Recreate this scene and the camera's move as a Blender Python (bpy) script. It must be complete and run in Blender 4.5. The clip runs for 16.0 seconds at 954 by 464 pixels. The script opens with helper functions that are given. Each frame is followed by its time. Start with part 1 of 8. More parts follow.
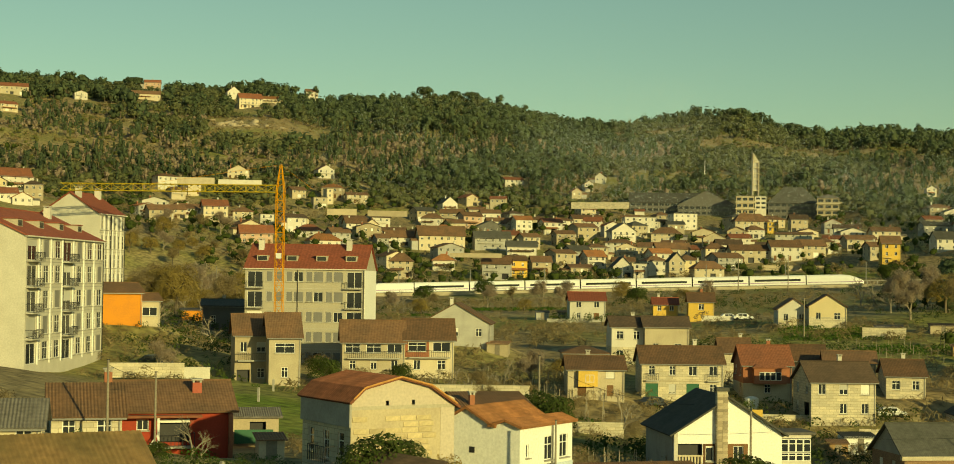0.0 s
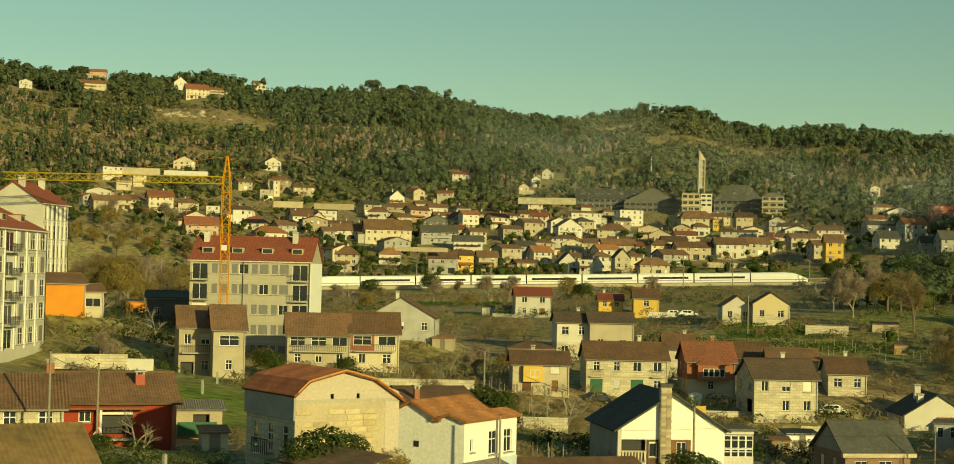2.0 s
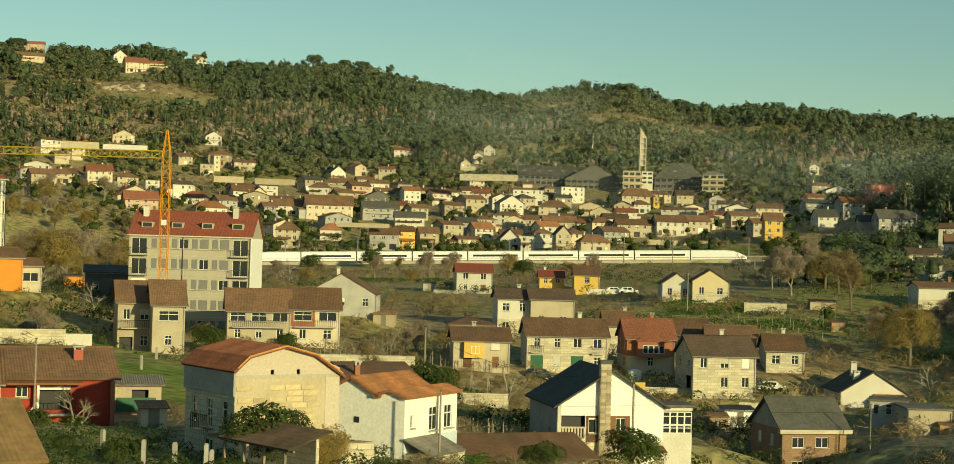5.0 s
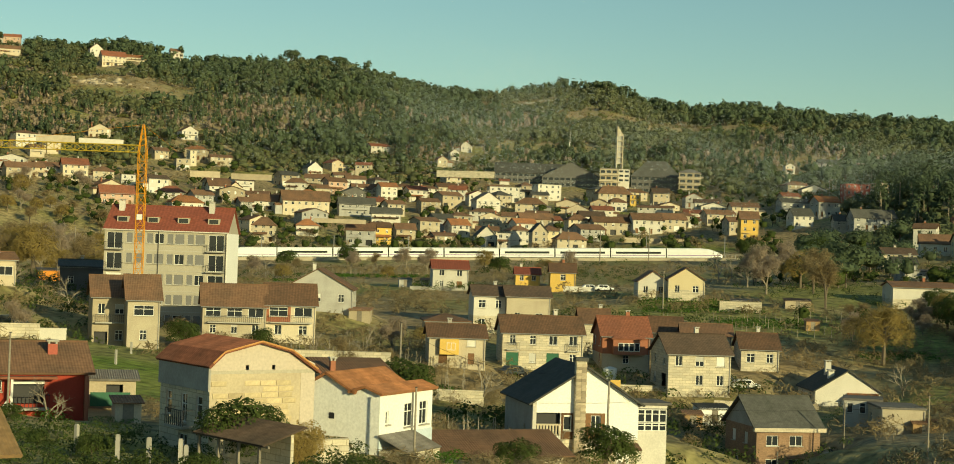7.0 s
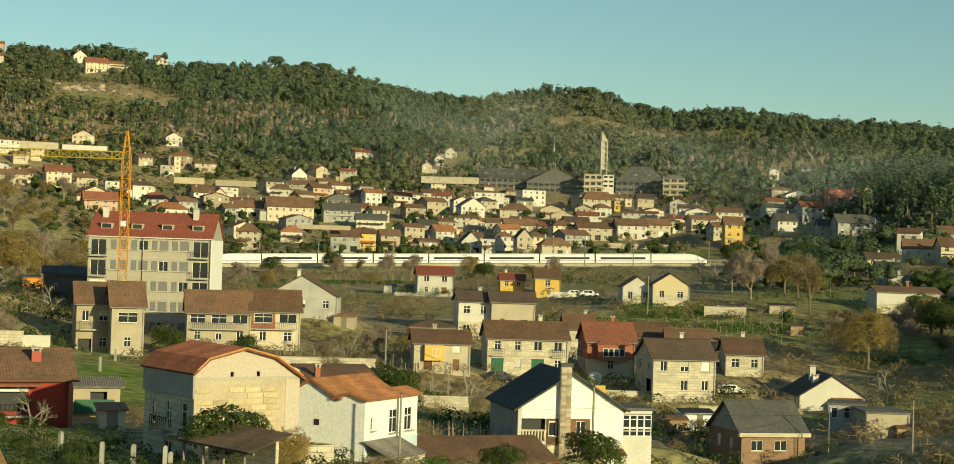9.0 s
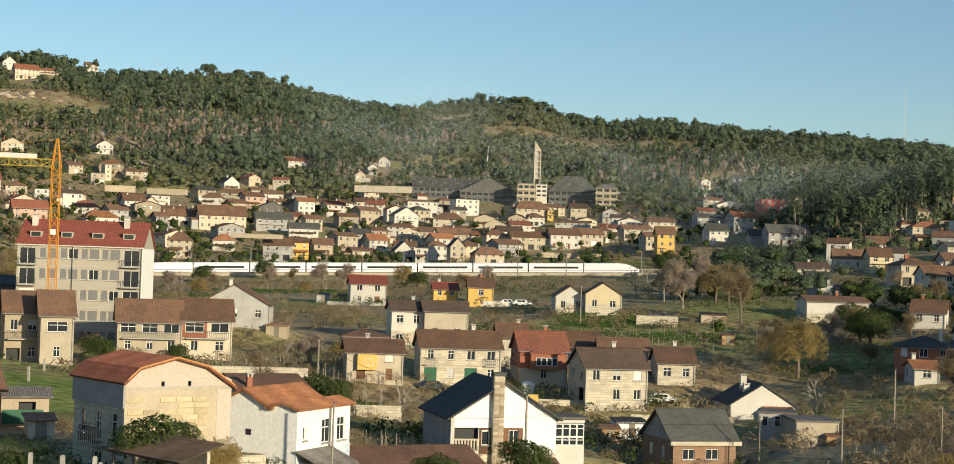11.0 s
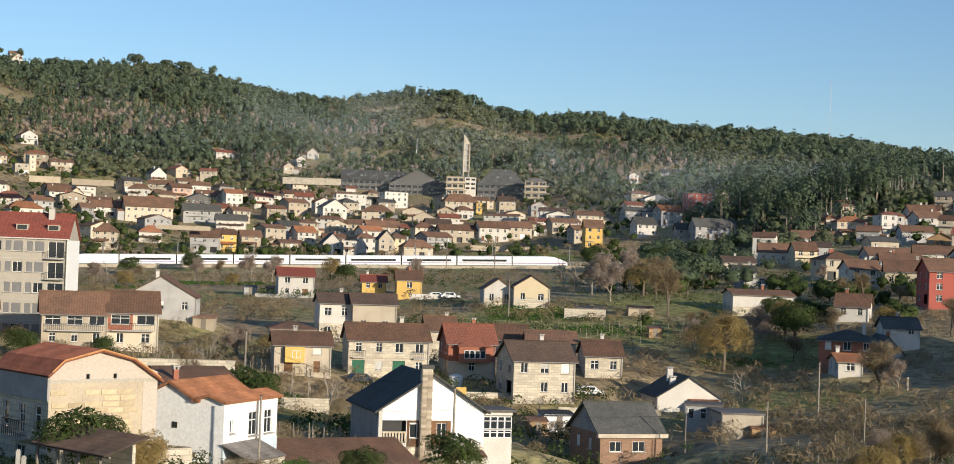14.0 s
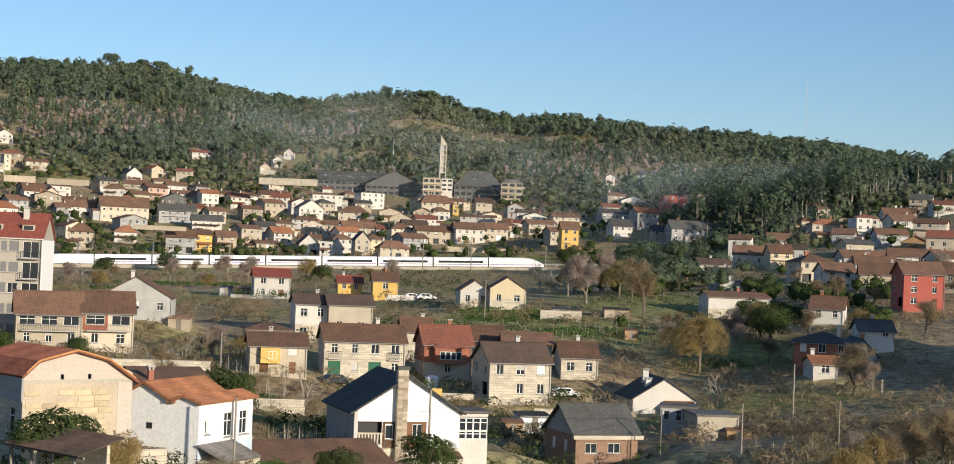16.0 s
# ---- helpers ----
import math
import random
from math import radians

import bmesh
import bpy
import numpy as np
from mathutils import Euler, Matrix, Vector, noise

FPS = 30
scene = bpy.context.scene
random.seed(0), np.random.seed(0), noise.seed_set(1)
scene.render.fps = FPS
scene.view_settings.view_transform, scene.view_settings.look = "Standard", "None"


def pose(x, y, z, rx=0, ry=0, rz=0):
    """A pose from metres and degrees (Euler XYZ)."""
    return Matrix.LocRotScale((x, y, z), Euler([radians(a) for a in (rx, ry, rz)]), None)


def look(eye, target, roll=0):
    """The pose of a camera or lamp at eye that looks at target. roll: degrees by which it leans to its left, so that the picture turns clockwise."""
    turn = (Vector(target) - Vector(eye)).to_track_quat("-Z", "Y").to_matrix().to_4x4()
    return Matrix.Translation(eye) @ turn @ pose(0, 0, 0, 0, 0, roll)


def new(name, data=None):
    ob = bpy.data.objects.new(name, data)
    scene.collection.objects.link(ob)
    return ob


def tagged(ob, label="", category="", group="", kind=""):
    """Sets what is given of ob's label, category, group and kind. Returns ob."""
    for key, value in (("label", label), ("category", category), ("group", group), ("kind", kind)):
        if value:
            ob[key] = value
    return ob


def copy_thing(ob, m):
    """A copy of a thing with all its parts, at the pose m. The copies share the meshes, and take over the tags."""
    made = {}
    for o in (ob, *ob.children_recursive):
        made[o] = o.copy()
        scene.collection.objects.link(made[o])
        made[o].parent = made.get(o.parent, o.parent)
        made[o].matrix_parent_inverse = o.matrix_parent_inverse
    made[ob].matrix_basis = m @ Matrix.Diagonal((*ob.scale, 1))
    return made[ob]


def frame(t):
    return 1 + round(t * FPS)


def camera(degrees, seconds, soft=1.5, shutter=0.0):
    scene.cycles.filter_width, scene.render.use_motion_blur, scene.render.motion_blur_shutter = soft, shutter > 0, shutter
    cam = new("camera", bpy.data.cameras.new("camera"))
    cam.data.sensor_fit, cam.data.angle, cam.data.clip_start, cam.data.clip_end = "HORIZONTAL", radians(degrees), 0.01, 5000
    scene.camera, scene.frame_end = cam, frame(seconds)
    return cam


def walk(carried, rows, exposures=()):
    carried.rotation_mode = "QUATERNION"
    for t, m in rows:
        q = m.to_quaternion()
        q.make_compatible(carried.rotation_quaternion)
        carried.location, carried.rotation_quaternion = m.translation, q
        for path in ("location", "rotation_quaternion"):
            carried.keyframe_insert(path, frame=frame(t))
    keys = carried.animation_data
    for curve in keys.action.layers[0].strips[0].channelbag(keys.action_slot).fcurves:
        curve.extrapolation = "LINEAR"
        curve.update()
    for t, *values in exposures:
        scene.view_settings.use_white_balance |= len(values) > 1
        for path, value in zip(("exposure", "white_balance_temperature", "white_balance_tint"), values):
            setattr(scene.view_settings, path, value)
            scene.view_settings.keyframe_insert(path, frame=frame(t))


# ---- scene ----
# A hillside village seen from a high window: the viewpoint stays put and pans to the right.
EYE = 20.0
cam = camera(32.5, 16.0, soft=0.9)
ROWS = [
    (0.0, 4.768, 1.648, -0.742),
    (0.5, 3.66, 1.638, -0.918),
    (1.0, 2.875, 1.621, -1.207),
    (1.5, 2.926, 1.57, -1.281),
    (2.0, 2.884, 1.486, -1.328),
    (2.5, 2.849, 1.291, -1.33),
    (3.0, 2.472, 1.008, -1.465),
    (3.5, 1.925, 0.882, -1.385),
    (4.0, 1.567, 0.831, -1.384),
    (6.5, 0.032, 0.589, -1.975),
    (7.0, 0.0, 0.62, -2.0),
    (7.5, -0.085, 0.6, -1.978),
    (8.0, -0.299, 0.624, -1.9),
    (10.5, -1.738, 1.202, -1.956),
    (11.0, -2.872, 1.242, -1.934),
    (11.5, -3.997, 1.27, -1.862),
    (12.0, -4.198, 1.279, -1.869),
    (12.5, -4.429, 1.203, -1.925),
    (13.0, -4.705, 1.126, -1.962),
    (13.5, -5.128, 1.123, -1.94),
    (14.0, -5.373, 1.077, -2.131),
    (14.5, -5.449, 1.024, -2.393),
    (15.0, -5.482, 1.068, -2.417),
    (15.5, -5.692, 1.115, -2.407),
    (16.0, -6.204, 1.155, -2.321),
]
EXPOSURES = [(0.0, -0.2, 13600, -26), (1.5, -0.18, 13200, -26), (3.5, -0.08, 10300, -22), (6.5, 0.0, 8500, -17), (8.2, 0.03, 8200, -15), (10.3, 0.13, 7050, -5),
             (11.0, 0.18, 6450, 7), (12.0, 0.22, 6000, 13), (16.0, 0.22, 5850, 14)]
walk(cam, [(t, pose(0, 0, EYE, 90 + pitch, roll, yaw)) for t, yaw, pitch, roll in ROWS], EXPOSURES)

# ---- light: low winter sun from behind the viewpoint and to the right ----
SUN_AZ, SUN_EL = 143.0, 12.4
world = bpy.data.worlds.new("sky")
scene.world = world
world.use_nodes = True
wn = world.node_tree
sky = wn.nodes.new("ShaderNodeTexSky")
sky.sky_type, sky.sun_disc = "NISHITA", False
sky.sun_elevation, sky.sun_rotation = radians(SUN_EL), radians(SUN_AZ)
sky.air_density, sky.dust_density, sky.ozone_density = 1.0, 0.4, 3.0
wn.links.new(sky.outputs[0], wn.nodes["Background"].inputs[0])
wn.nodes["Background"].inputs[1].default_value = 0.12
sun = new("sun", bpy.data.lights.new("sun", "SUN"))
sun.data.energy, sun.data.angle, sun.data.color = 5.0, radians(0.6), (1.0, 0.85, 0.6)
sa, se = radians(SUN_AZ), radians(SUN_EL)
sun.matrix_world = look((0, 0, 300), (-math.sin(sa) * math.cos(se), -math.cos(sa) * math.cos(se), 300 - math.sin(se)))


# ---- materials ----
def mat(name, color, rough=0.85, metal=0.0, grain=0.25, scale=6.0, stain=0.25, stain_scale=0.5, bump=0.15, spec=0.3, per_object=0.0, second=None):
    """Principled surface with fine grain, broad stains and relief; sizes in 1/metres."""
    m = bpy.data.materials.new(name)
    m.use_nodes = True
    nt = m.node_tree
    n, l = nt.nodes, nt.links
    b = n["Principled BSDF"]
    b.inputs["Roughness"].default_value, b.inputs["Metallic"].default_value = rough, metal
    b.inputs["Specular IOR Level"].default_value = spec
    tc = n.new("ShaderNodeTexCoord")
    fine = n.new("ShaderNodeTexNoise")
    fine.inputs["Scale"].default_value, fine.inputs["Detail"].default_value = scale, 5
    broad = n.new("ShaderNodeTexNoise")
    broad.inputs["Scale"].default_value, broad.inputs["Detail"].default_value = stain_scale, 3
    for t in (fine, broad):
        l.new(tc.outputs["Object"], t.inputs["Vector"])
    c2 = second or tuple(c * 0.45 for c in color)
    r1 = n.new("ShaderNodeValToRGB")
    r1.color_ramp.elements[0].position, r1.color_ramp.elements[1].position = 0.38, 0.7
    r1.color_ramp.elements[0].color, r1.color_ramp.elements[1].color = (*color, 1), (*c2, 1)
    l.new(broad.outputs[0], r1.inputs[0])
    mix = n.new("ShaderNodeMix")
    mix.data_type, mix.inputs[0].default_value = "RGBA", stain
    mix.inputs[6].default_value = (*color, 1)
    l.new(r1.outputs[0], mix.inputs[7])
    var = n.new("ShaderNodeMath")
    var.operation = "MULTIPLY_ADD"
    var.inputs[1].default_value, var.inputs[2].default_value = 2 * grain, 1 - grain
    l.new(fine.outputs[0], var.inputs[0])
    mul = n.new("ShaderNodeVectorMath")
    mul.operation = "SCALE"
    l.new(mix.outputs[2], mul.inputs[0])
    if per_object:
        info = n.new("ShaderNodeObjectInfo")
        v2 = n.new("ShaderNodeMath")
        v2.operation = "MULTIPLY_ADD"
        v2.inputs[1].default_value, v2.inputs[2].default_value = 2 * per_object, 1 - per_object
        l.new(info.outputs["Random"], v2.inputs[0])
        v3 = n.new("ShaderNodeMath")
        v3.operation = "MULTIPLY"
        l.new(var.outputs[0], v3.inputs[0])
        l.new(v2.outputs[0], v3.inputs[1])
        var = v3
    l.new(var.outputs[0], mul.inputs[3])
    l.new(mul.outputs[0], b.inputs["Base Color"])
    if bump:
        bp = n.new("ShaderNodeBump")
        bp.inputs["Strength"].default_value, bp.inputs["Distance"].default_value = bump, 0.05
        l.new(fine.outputs[0], bp.inputs["Height"])
        l.new(bp.outputs[0], b.inputs["Normal"])
    return m


def courses(m, w, h, mortar, contrast=0.5, seam=0.02):
    """Lay block courses of w by h metres over the base colour of m (walls are mapped along their own run and height)."""
    nt = m.node_tree
    n, l = nt.nodes, nt.links
    b = n["Principled BSDF"]
    src = b.inputs["Base Color"].links[0].from_socket
    tc = n.new("ShaderNodeTexCoord")
    sep = n.new("ShaderNodeSeparateXYZ")
    l.new(tc.outputs["Object"], sep.inputs[0])
    add = n.new("ShaderNodeMath")
    l.new(sep.outputs[0], add.inputs[0])
    l.new(sep.outputs[1], add.inputs[1])
    cmb = n.new("ShaderNodeCombineXYZ")
    l.new(add.outputs[0], cmb.inputs[0])
    l.new(sep.outputs[2], cmb.inputs[1])
    br = n.new("ShaderNodeTexBrick")
    br.inputs["Scale"].default_value = 1.0
    br.inputs["Brick Width"].default_value, br.inputs["Row Height"].default_value = w, h
    br.inputs["Mortar Size"].default_value = seam
    br.inputs["Color1"].default_value, br.inputs["Color2"].default_value = (1.1, 1.08, 1.05, 1), (1 - contrast, 1 - contrast, 1 - contrast, 1)
    br.inputs["Mortar"].default_value = (*mortar, 1)
    l.new(cmb.outputs[0], br.inputs["Vector"])
    mx = n.new("ShaderNodeMix")
    mx.data_type, mx.blend_type, mx.inputs[0].default_value = "RGBA", "MULTIPLY", 1.0
    l.new(src, mx.inputs[6])
    l.new(br.outputs[0], mx.inputs[7])
    l.new(mx.outputs[2], b.inputs["Base Color"])
    return m


WALLS = {
    "white": mat("white_render", (0.58, 0.545, 0.485), stain=0.4, second=(0.42, 0.39, 0.34), per_object=0.1),
    "bright": mat("fresh_white_paint", (0.8, 0.79, 0.76), stain=0.15, second=(0.62, 0.6, 0.55)),
    "cream": mat("cream_render", (0.52, 0.45, 0.34), stain=0.45, second=(0.34, 0.28, 0.21), per_object=0.2),
    "rose": mat("rose_cream_render", (0.5, 0.43, 0.36), stain=0.3, second=(0.42, 0.35, 0.29)),
    "stucco": mat("pale_stucco", (0.42, 0.38, 0.31), stain=0.3, second=(0.33, 0.3, 0.24)),
    "beige": mat("beige_render", (0.43, 0.36, 0.26), stain=0.4, second=(0.27, 0.22, 0.17), per_object=0.2),
    "grey": mat("cement_render", (0.38, 0.37, 0.35), stain=0.5, second=(0.22, 0.21, 0.2), per_object=0.15),
    "dark": mat("dark_render", (0.13, 0.125, 0.12), stain=0.4),
    "yellow": mat("yellow_paint", (0.64, 0.42, 0.12), stain=0.3, second=(0.45, 0.3, 0.1)),
    "yellowpale": mat("pale_yellow_paint", (0.6, 0.5, 0.33), stain=0.25, second=(0.48, 0.39, 0.25)),
    "pink": mat("pink_render", (0.52, 0.36, 0.28), stain=0.3),
    "red": mat("red_paint", (0.37, 0.1, 0.075), stain=0.25, second=(0.32, 0.08, 0.05)),
    "redpaint": mat("dark_red_paint", (0.32, 0.045, 0.03), stain=0.35, second=(0.2, 0.035, 0.025)),
    "brickpaint": mat("red_brown_render", (0.33, 0.13, 0.08), stain=0.3),
    "orangepaint": mat("orange_paint", (0.62, 0.24, 0.05), stain=0.4, second=(0.4, 0.16, 0.05)),
    "tan": mat("tan_brick", (0.42, 0.27, 0.14), stain=0.3),
    "brick": courses(mat("brown_brick", (0.34, 0.22, 0.15), stain=0.2, per_object=0.05), 0.25, 0.075, (0.75, 0.7, 0.65), 0.3, 0.012),
    "stone": courses(mat("granite_blocks", (0.58, 0.52, 0.41), stain=0.45, second=(0.35, 0.31, 0.25), bump=0.4), 0.95, 0.36, (0.66, 0.64, 0.6), 0.2, 0.025),
}


def roofing(name, color, second, gap=0.22, depth=0.6, stain=0.6, rough=0.9):
    """Tiles: ribs down the slope with lichen and soot in patches."""
    m = mat(name, color, rough=rough, grain=0.5, scale=2.5, stain=stain, stain_scale=0.35, bump=0.5, second=second, per_object=0.22)
    nt = m.node_tree
    n, l = nt.nodes, nt.links
    b = n["Principled BSDF"]
    src = b.inputs["Base Color"].links[0].from_socket
    tc = n.new("ShaderNodeTexCoord")
    wv = n.new("ShaderNodeTexWave")
    wv.wave_type, wv.bands_direction = "BANDS", "X"
    wv.inputs["Scale"].default_value, wv.inputs["Distortion"].default_value = 0.314 / gap, 0.6
    wv.inputs["Detail"].default_value = 1
    l.new(tc.outputs["UV"], wv.inputs["Vector"])
    mx = n.new("ShaderNodeMix")
    mx.data_type, mx.blend_type, mx.inputs[0].default_value = "RGBA", "MULTIPLY", depth * 0.45
    l.new(src, mx.inputs[6])
    l.new(wv.outputs[0], mx.inputs[7])
    rows = n.new("ShaderNodeTexWave")
    rows.wave_type, rows.bands_direction = "BANDS", "Y"
    rows.inputs["Scale"].default_value, rows.inputs["Distortion"].default_value = 0.314 / 0.42, 2.0
    rows.inputs["Detail"].default_value, rows.inputs["Detail Scale"].default_value = 2, 2.0
    l.new(tc.outputs["UV"], rows.inputs["Vector"])
    m2 = n.new("ShaderNodeMix")
    m2.data_type, m2.blend_type, m2.inputs[0].default_value = "RGBA", "MULTIPLY", depth * 0.18
    l.new(mx.outputs[2], m2.inputs[6])
    l.new(rows.outputs[0], m2.inputs[7])
    l.new(m2.outputs[2], b.inputs["Base Color"])
    return m


TILES = {
    "brown": roofing("weathered_tiles", (0.235, 0.13, 0.08), (0.1, 0.075, 0.055)),
    "terra": roofing("red_sheet", (0.31, 0.09, 0.06), (0.21, 0.065, 0.05), gap=0.55, depth=0.3, stain=0.35),
    "red": roofing("red_tiles", (0.31, 0.115, 0.07), (0.18, 0.085, 0.06)),
    "orange": roofing("orange_tiles", (0.42, 0.18, 0.085), (0.21, 0.11, 0.065)),
    "slate": roofing("slate", (0.1, 0.098, 0.09), (0.06, 0.062, 0.052), depth=0.25, rough=0.95),
    "dark": roofing("old_tiles", (0.135, 0.09, 0.065), (0.06, 0.05, 0.04)),
    "rust": roofing("rusty_tiles", (0.38, 0.21, 0.125), (0.2, 0.13, 0.085)),
    "moss": roofing("mossy_tiles", (0.24, 0.15, 0.075), (0.1, 0.085, 0.04), depth=0.25, stain=0.8),
    "sheet": roofing("rusty_sheet", (0.34, 0.12, 0.07), (0.16, 0.08, 0.055), gap=0.3),
    "grey": roofing("fibre_cement", (0.24, 0.22, 0.2), (0.12, 0.11, 0.1)),
}
GLASS = mat("window_glass", (0.03, 0.035, 0.04), rough=0.06, grain=0.05, stain=0.1, bump=0.0, spec=0.6)
FRAME = mat("white_frame", (0.7, 0.69, 0.66), rough=0.5, grain=0.05, stain=0.1, bump=0.0)
BLIND = mat("roller_blind", (0.62, 0.6, 0.55), rough=0.6, grain=0.1, stain=0.15, per_object=0.3)
GREYGLASS = mat("grey_blind", (0.21, 0.205, 0.2), rough=0.35, grain=0.08, stain=0.2)
GREEN = mat("green_door", (0.02, 0.11, 0.06), rough=0.5, grain=0.1)
WOOD = mat("brown_wood", (0.16, 0.085, 0.045), grain=0.4, per_object=0.25)
GREYWOOD = mat("grey_timber", (0.24, 0.21, 0.17), grain=0.4, per_object=0.3)
CONCRETE = mat("concrete", (0.42, 0.4, 0.36), stain=0.45, second=(0.25, 0.23, 0.2), per_object=0.15)
IRON = mat("dark_iron", (0.04, 0.04, 0.042), rough=0.6, metal=0.3, grain=0.2)
ORANGE_STEEL = mat("crane_paint", (0.66, 0.28, 0.03), rough=0.55, grain=0.15, stain=0.3)
YELLOW_STEEL = mat("jib_paint", (0.5, 0.36, 0.06), rough=0.55, grain=0.15, stain=0.3)
TRAIN = mat("train_paint", (0.8, 0.8, 0.78), rough=0.3, grain=0.03, stain=0.08, bump=0.0, spec=0.5)
RUBBER = mat("black_rubber", (0.02, 0.02, 0.02), grain=0.2)
BLUE = mat("blue_sheet", (0.06, 0.2, 0.42), stain=0.4, grain=0.2)
LEAF = {
    "pine": mat("pine_needles", (0.112, 0.146, 0.08), grain=0.75, scale=0.12, stain=0.8, stain_scale=0.018, second=(0.085, 0.118, 0.072), bump=0),
    "oak": mat("olive_leaves", (0.16, 0.178, 0.095), grain=0.7, scale=0.15, stain=0.8, stain_scale=0.02, second=(0.14, 0.15, 0.078), bump=0),
    "lime": mat("broom_leaves", (0.19, 0.2, 0.075), grain=0.6, scale=0.2, stain=0.8, stain_scale=0.02, second=(0.15, 0.15, 0.065), bump=0),
    "scrub": mat("dry_twigs", (0.31, 0.235, 0.135), grain=0.6, scale=0.3, stain=0.7, stain_scale=0.04, second=(0.2, 0.165, 0.09), bump=0),
    "green": mat("garden_leaves", (0.08, 0.11, 0.03), grain=0.6, scale=0.8, stain=0.6, stain_scale=0.1, second=(0.03, 0.05, 0.015), bump=0),
    "ochre": mat("ochre_twigs", (0.33, 0.245, 0.09), grain=0.5, scale=0.6, stain=0.5, stain_scale=0.2, second=(0.22, 0.17, 0.07), bump=0),
    "twig": mat("pale_twigs", (0.4, 0.32, 0.25), grain=0.4, scale=0.6, stain=0.4, stain_scale=0.2, second=(0.3, 0.23, 0.18), bump=0),
    "straw": mat("dry_cane", (0.46, 0.33, 0.13), grain=0.5, scale=1.2, stain=0.5, bump=0),
    "veg": mat("kitchen_greens", (0.09, 0.17, 0.03), grain=0.5, scale=1.0, stain=0.5, bump=0),
}
for leaf in LEAF.values():
    nt = leaf.node_tree
    b = nt.nodes["Principled BSDF"]
    tr = nt.nodes.new("ShaderNodeBsdfTranslucent")
    nt.links.new(b.inputs["Base Color"].links[0].from_socket, tr.inputs[0])
    mx = nt.nodes.new("ShaderNodeMixShader")
    mx.inputs[0].default_value = 0.42
    nt.links.new(b.outputs[0], mx.inputs[1])
    nt.links.new(tr.outputs[0], mx.inputs[2])
    nt.links.new(mx.outputs[0], nt.nodes["Material Output"].inputs[0])
BARK = mat("bark", (0.15, 0.12, 0.09), grain=0.5, scale=3, stain=0.4)
PALEBARK = mat("pale_bark", (0.27, 0.23, 0.18), grain=0.4, scale=3, stain=0.4)

# ---- terrain ----
AZ_STEP, AZ_FIRST = 8.0, -24.0
DISTS = [60, 100, 150, 210, 280, 360, 460, 560, 600, 660, 740, 850, 980, 1430]
HEIGHTS = [
    [8.1, 9.6, 10.5, 11.9, 15.7, 14.0, 9.1, 4.7, 9.5, 40.4, 60.1, 69.4, 95.5, 181.5],
    [8.9, 7.7, 7.4, 7.3, 11.5, 11.5, 9.9, 8.3, 11.9, 31.4, 45.1, 53.5, 86.1, 188.5],
    [9.8, 6.8, 5.1, 4.2, 7.8, 10.2, 10.9, 11.2, 14.2, 22.1, 34.6, 49.8, 77.8, 177.2],
    [10.5, 6.3, 2.3, 1.6, 6.7, 10.7, 12.6, 13.7, 17.1, 21.3, 31.8, 47.5, 73.6, 160.6],
    [10.1, 5.3, 0.4, -2.1, 5.8, 12.6, 15.5, 18.3, 18.5, 28.8, 37.6, 51.1, 73.1, 147.8],
    [8.8, 5.0, 1.9, 0.0, 5.5, 13.7, 19.8, 29.9, 28.7, 42.6, 51.2, 60.5, 75.7, 132.2],
    [6.9, 5.0, 3.2, 3.6, 8.6, 17.1, 25.0, 40.0, 46.7, 54.5, 61.4, 66.4, 75.2, 111.8],
]
# rise and fall of the skyline, every 1.5 degrees from -24
SKYLINE = [0.2, -1.0, -2.2, -5.1, -8.8, -8.9, -11.1, -10.1, -3.6, -12.8, -11.1, -4.1, 1.0, 1.2, -4.7, -11.2, -8.4, -2.9, 4.2, 7.9, -5.1, -7.3, -0.1, -0.8, -2.3, -1.8, -0.4, 0.2, 1.2, -0.3, -2.5, -9.4, -7.7]
LOG_D = np.log(np.array(DISTS))
PADS = []


def hermite(p0, p1, p2, p3, s):
    return p1 + 0.5 * s * (p2 - p0 + s * (2 * p0 - 5 * p1 + 4 * p2 - p3 + s * (3 * (p1 - p2) + p3 - p0)))


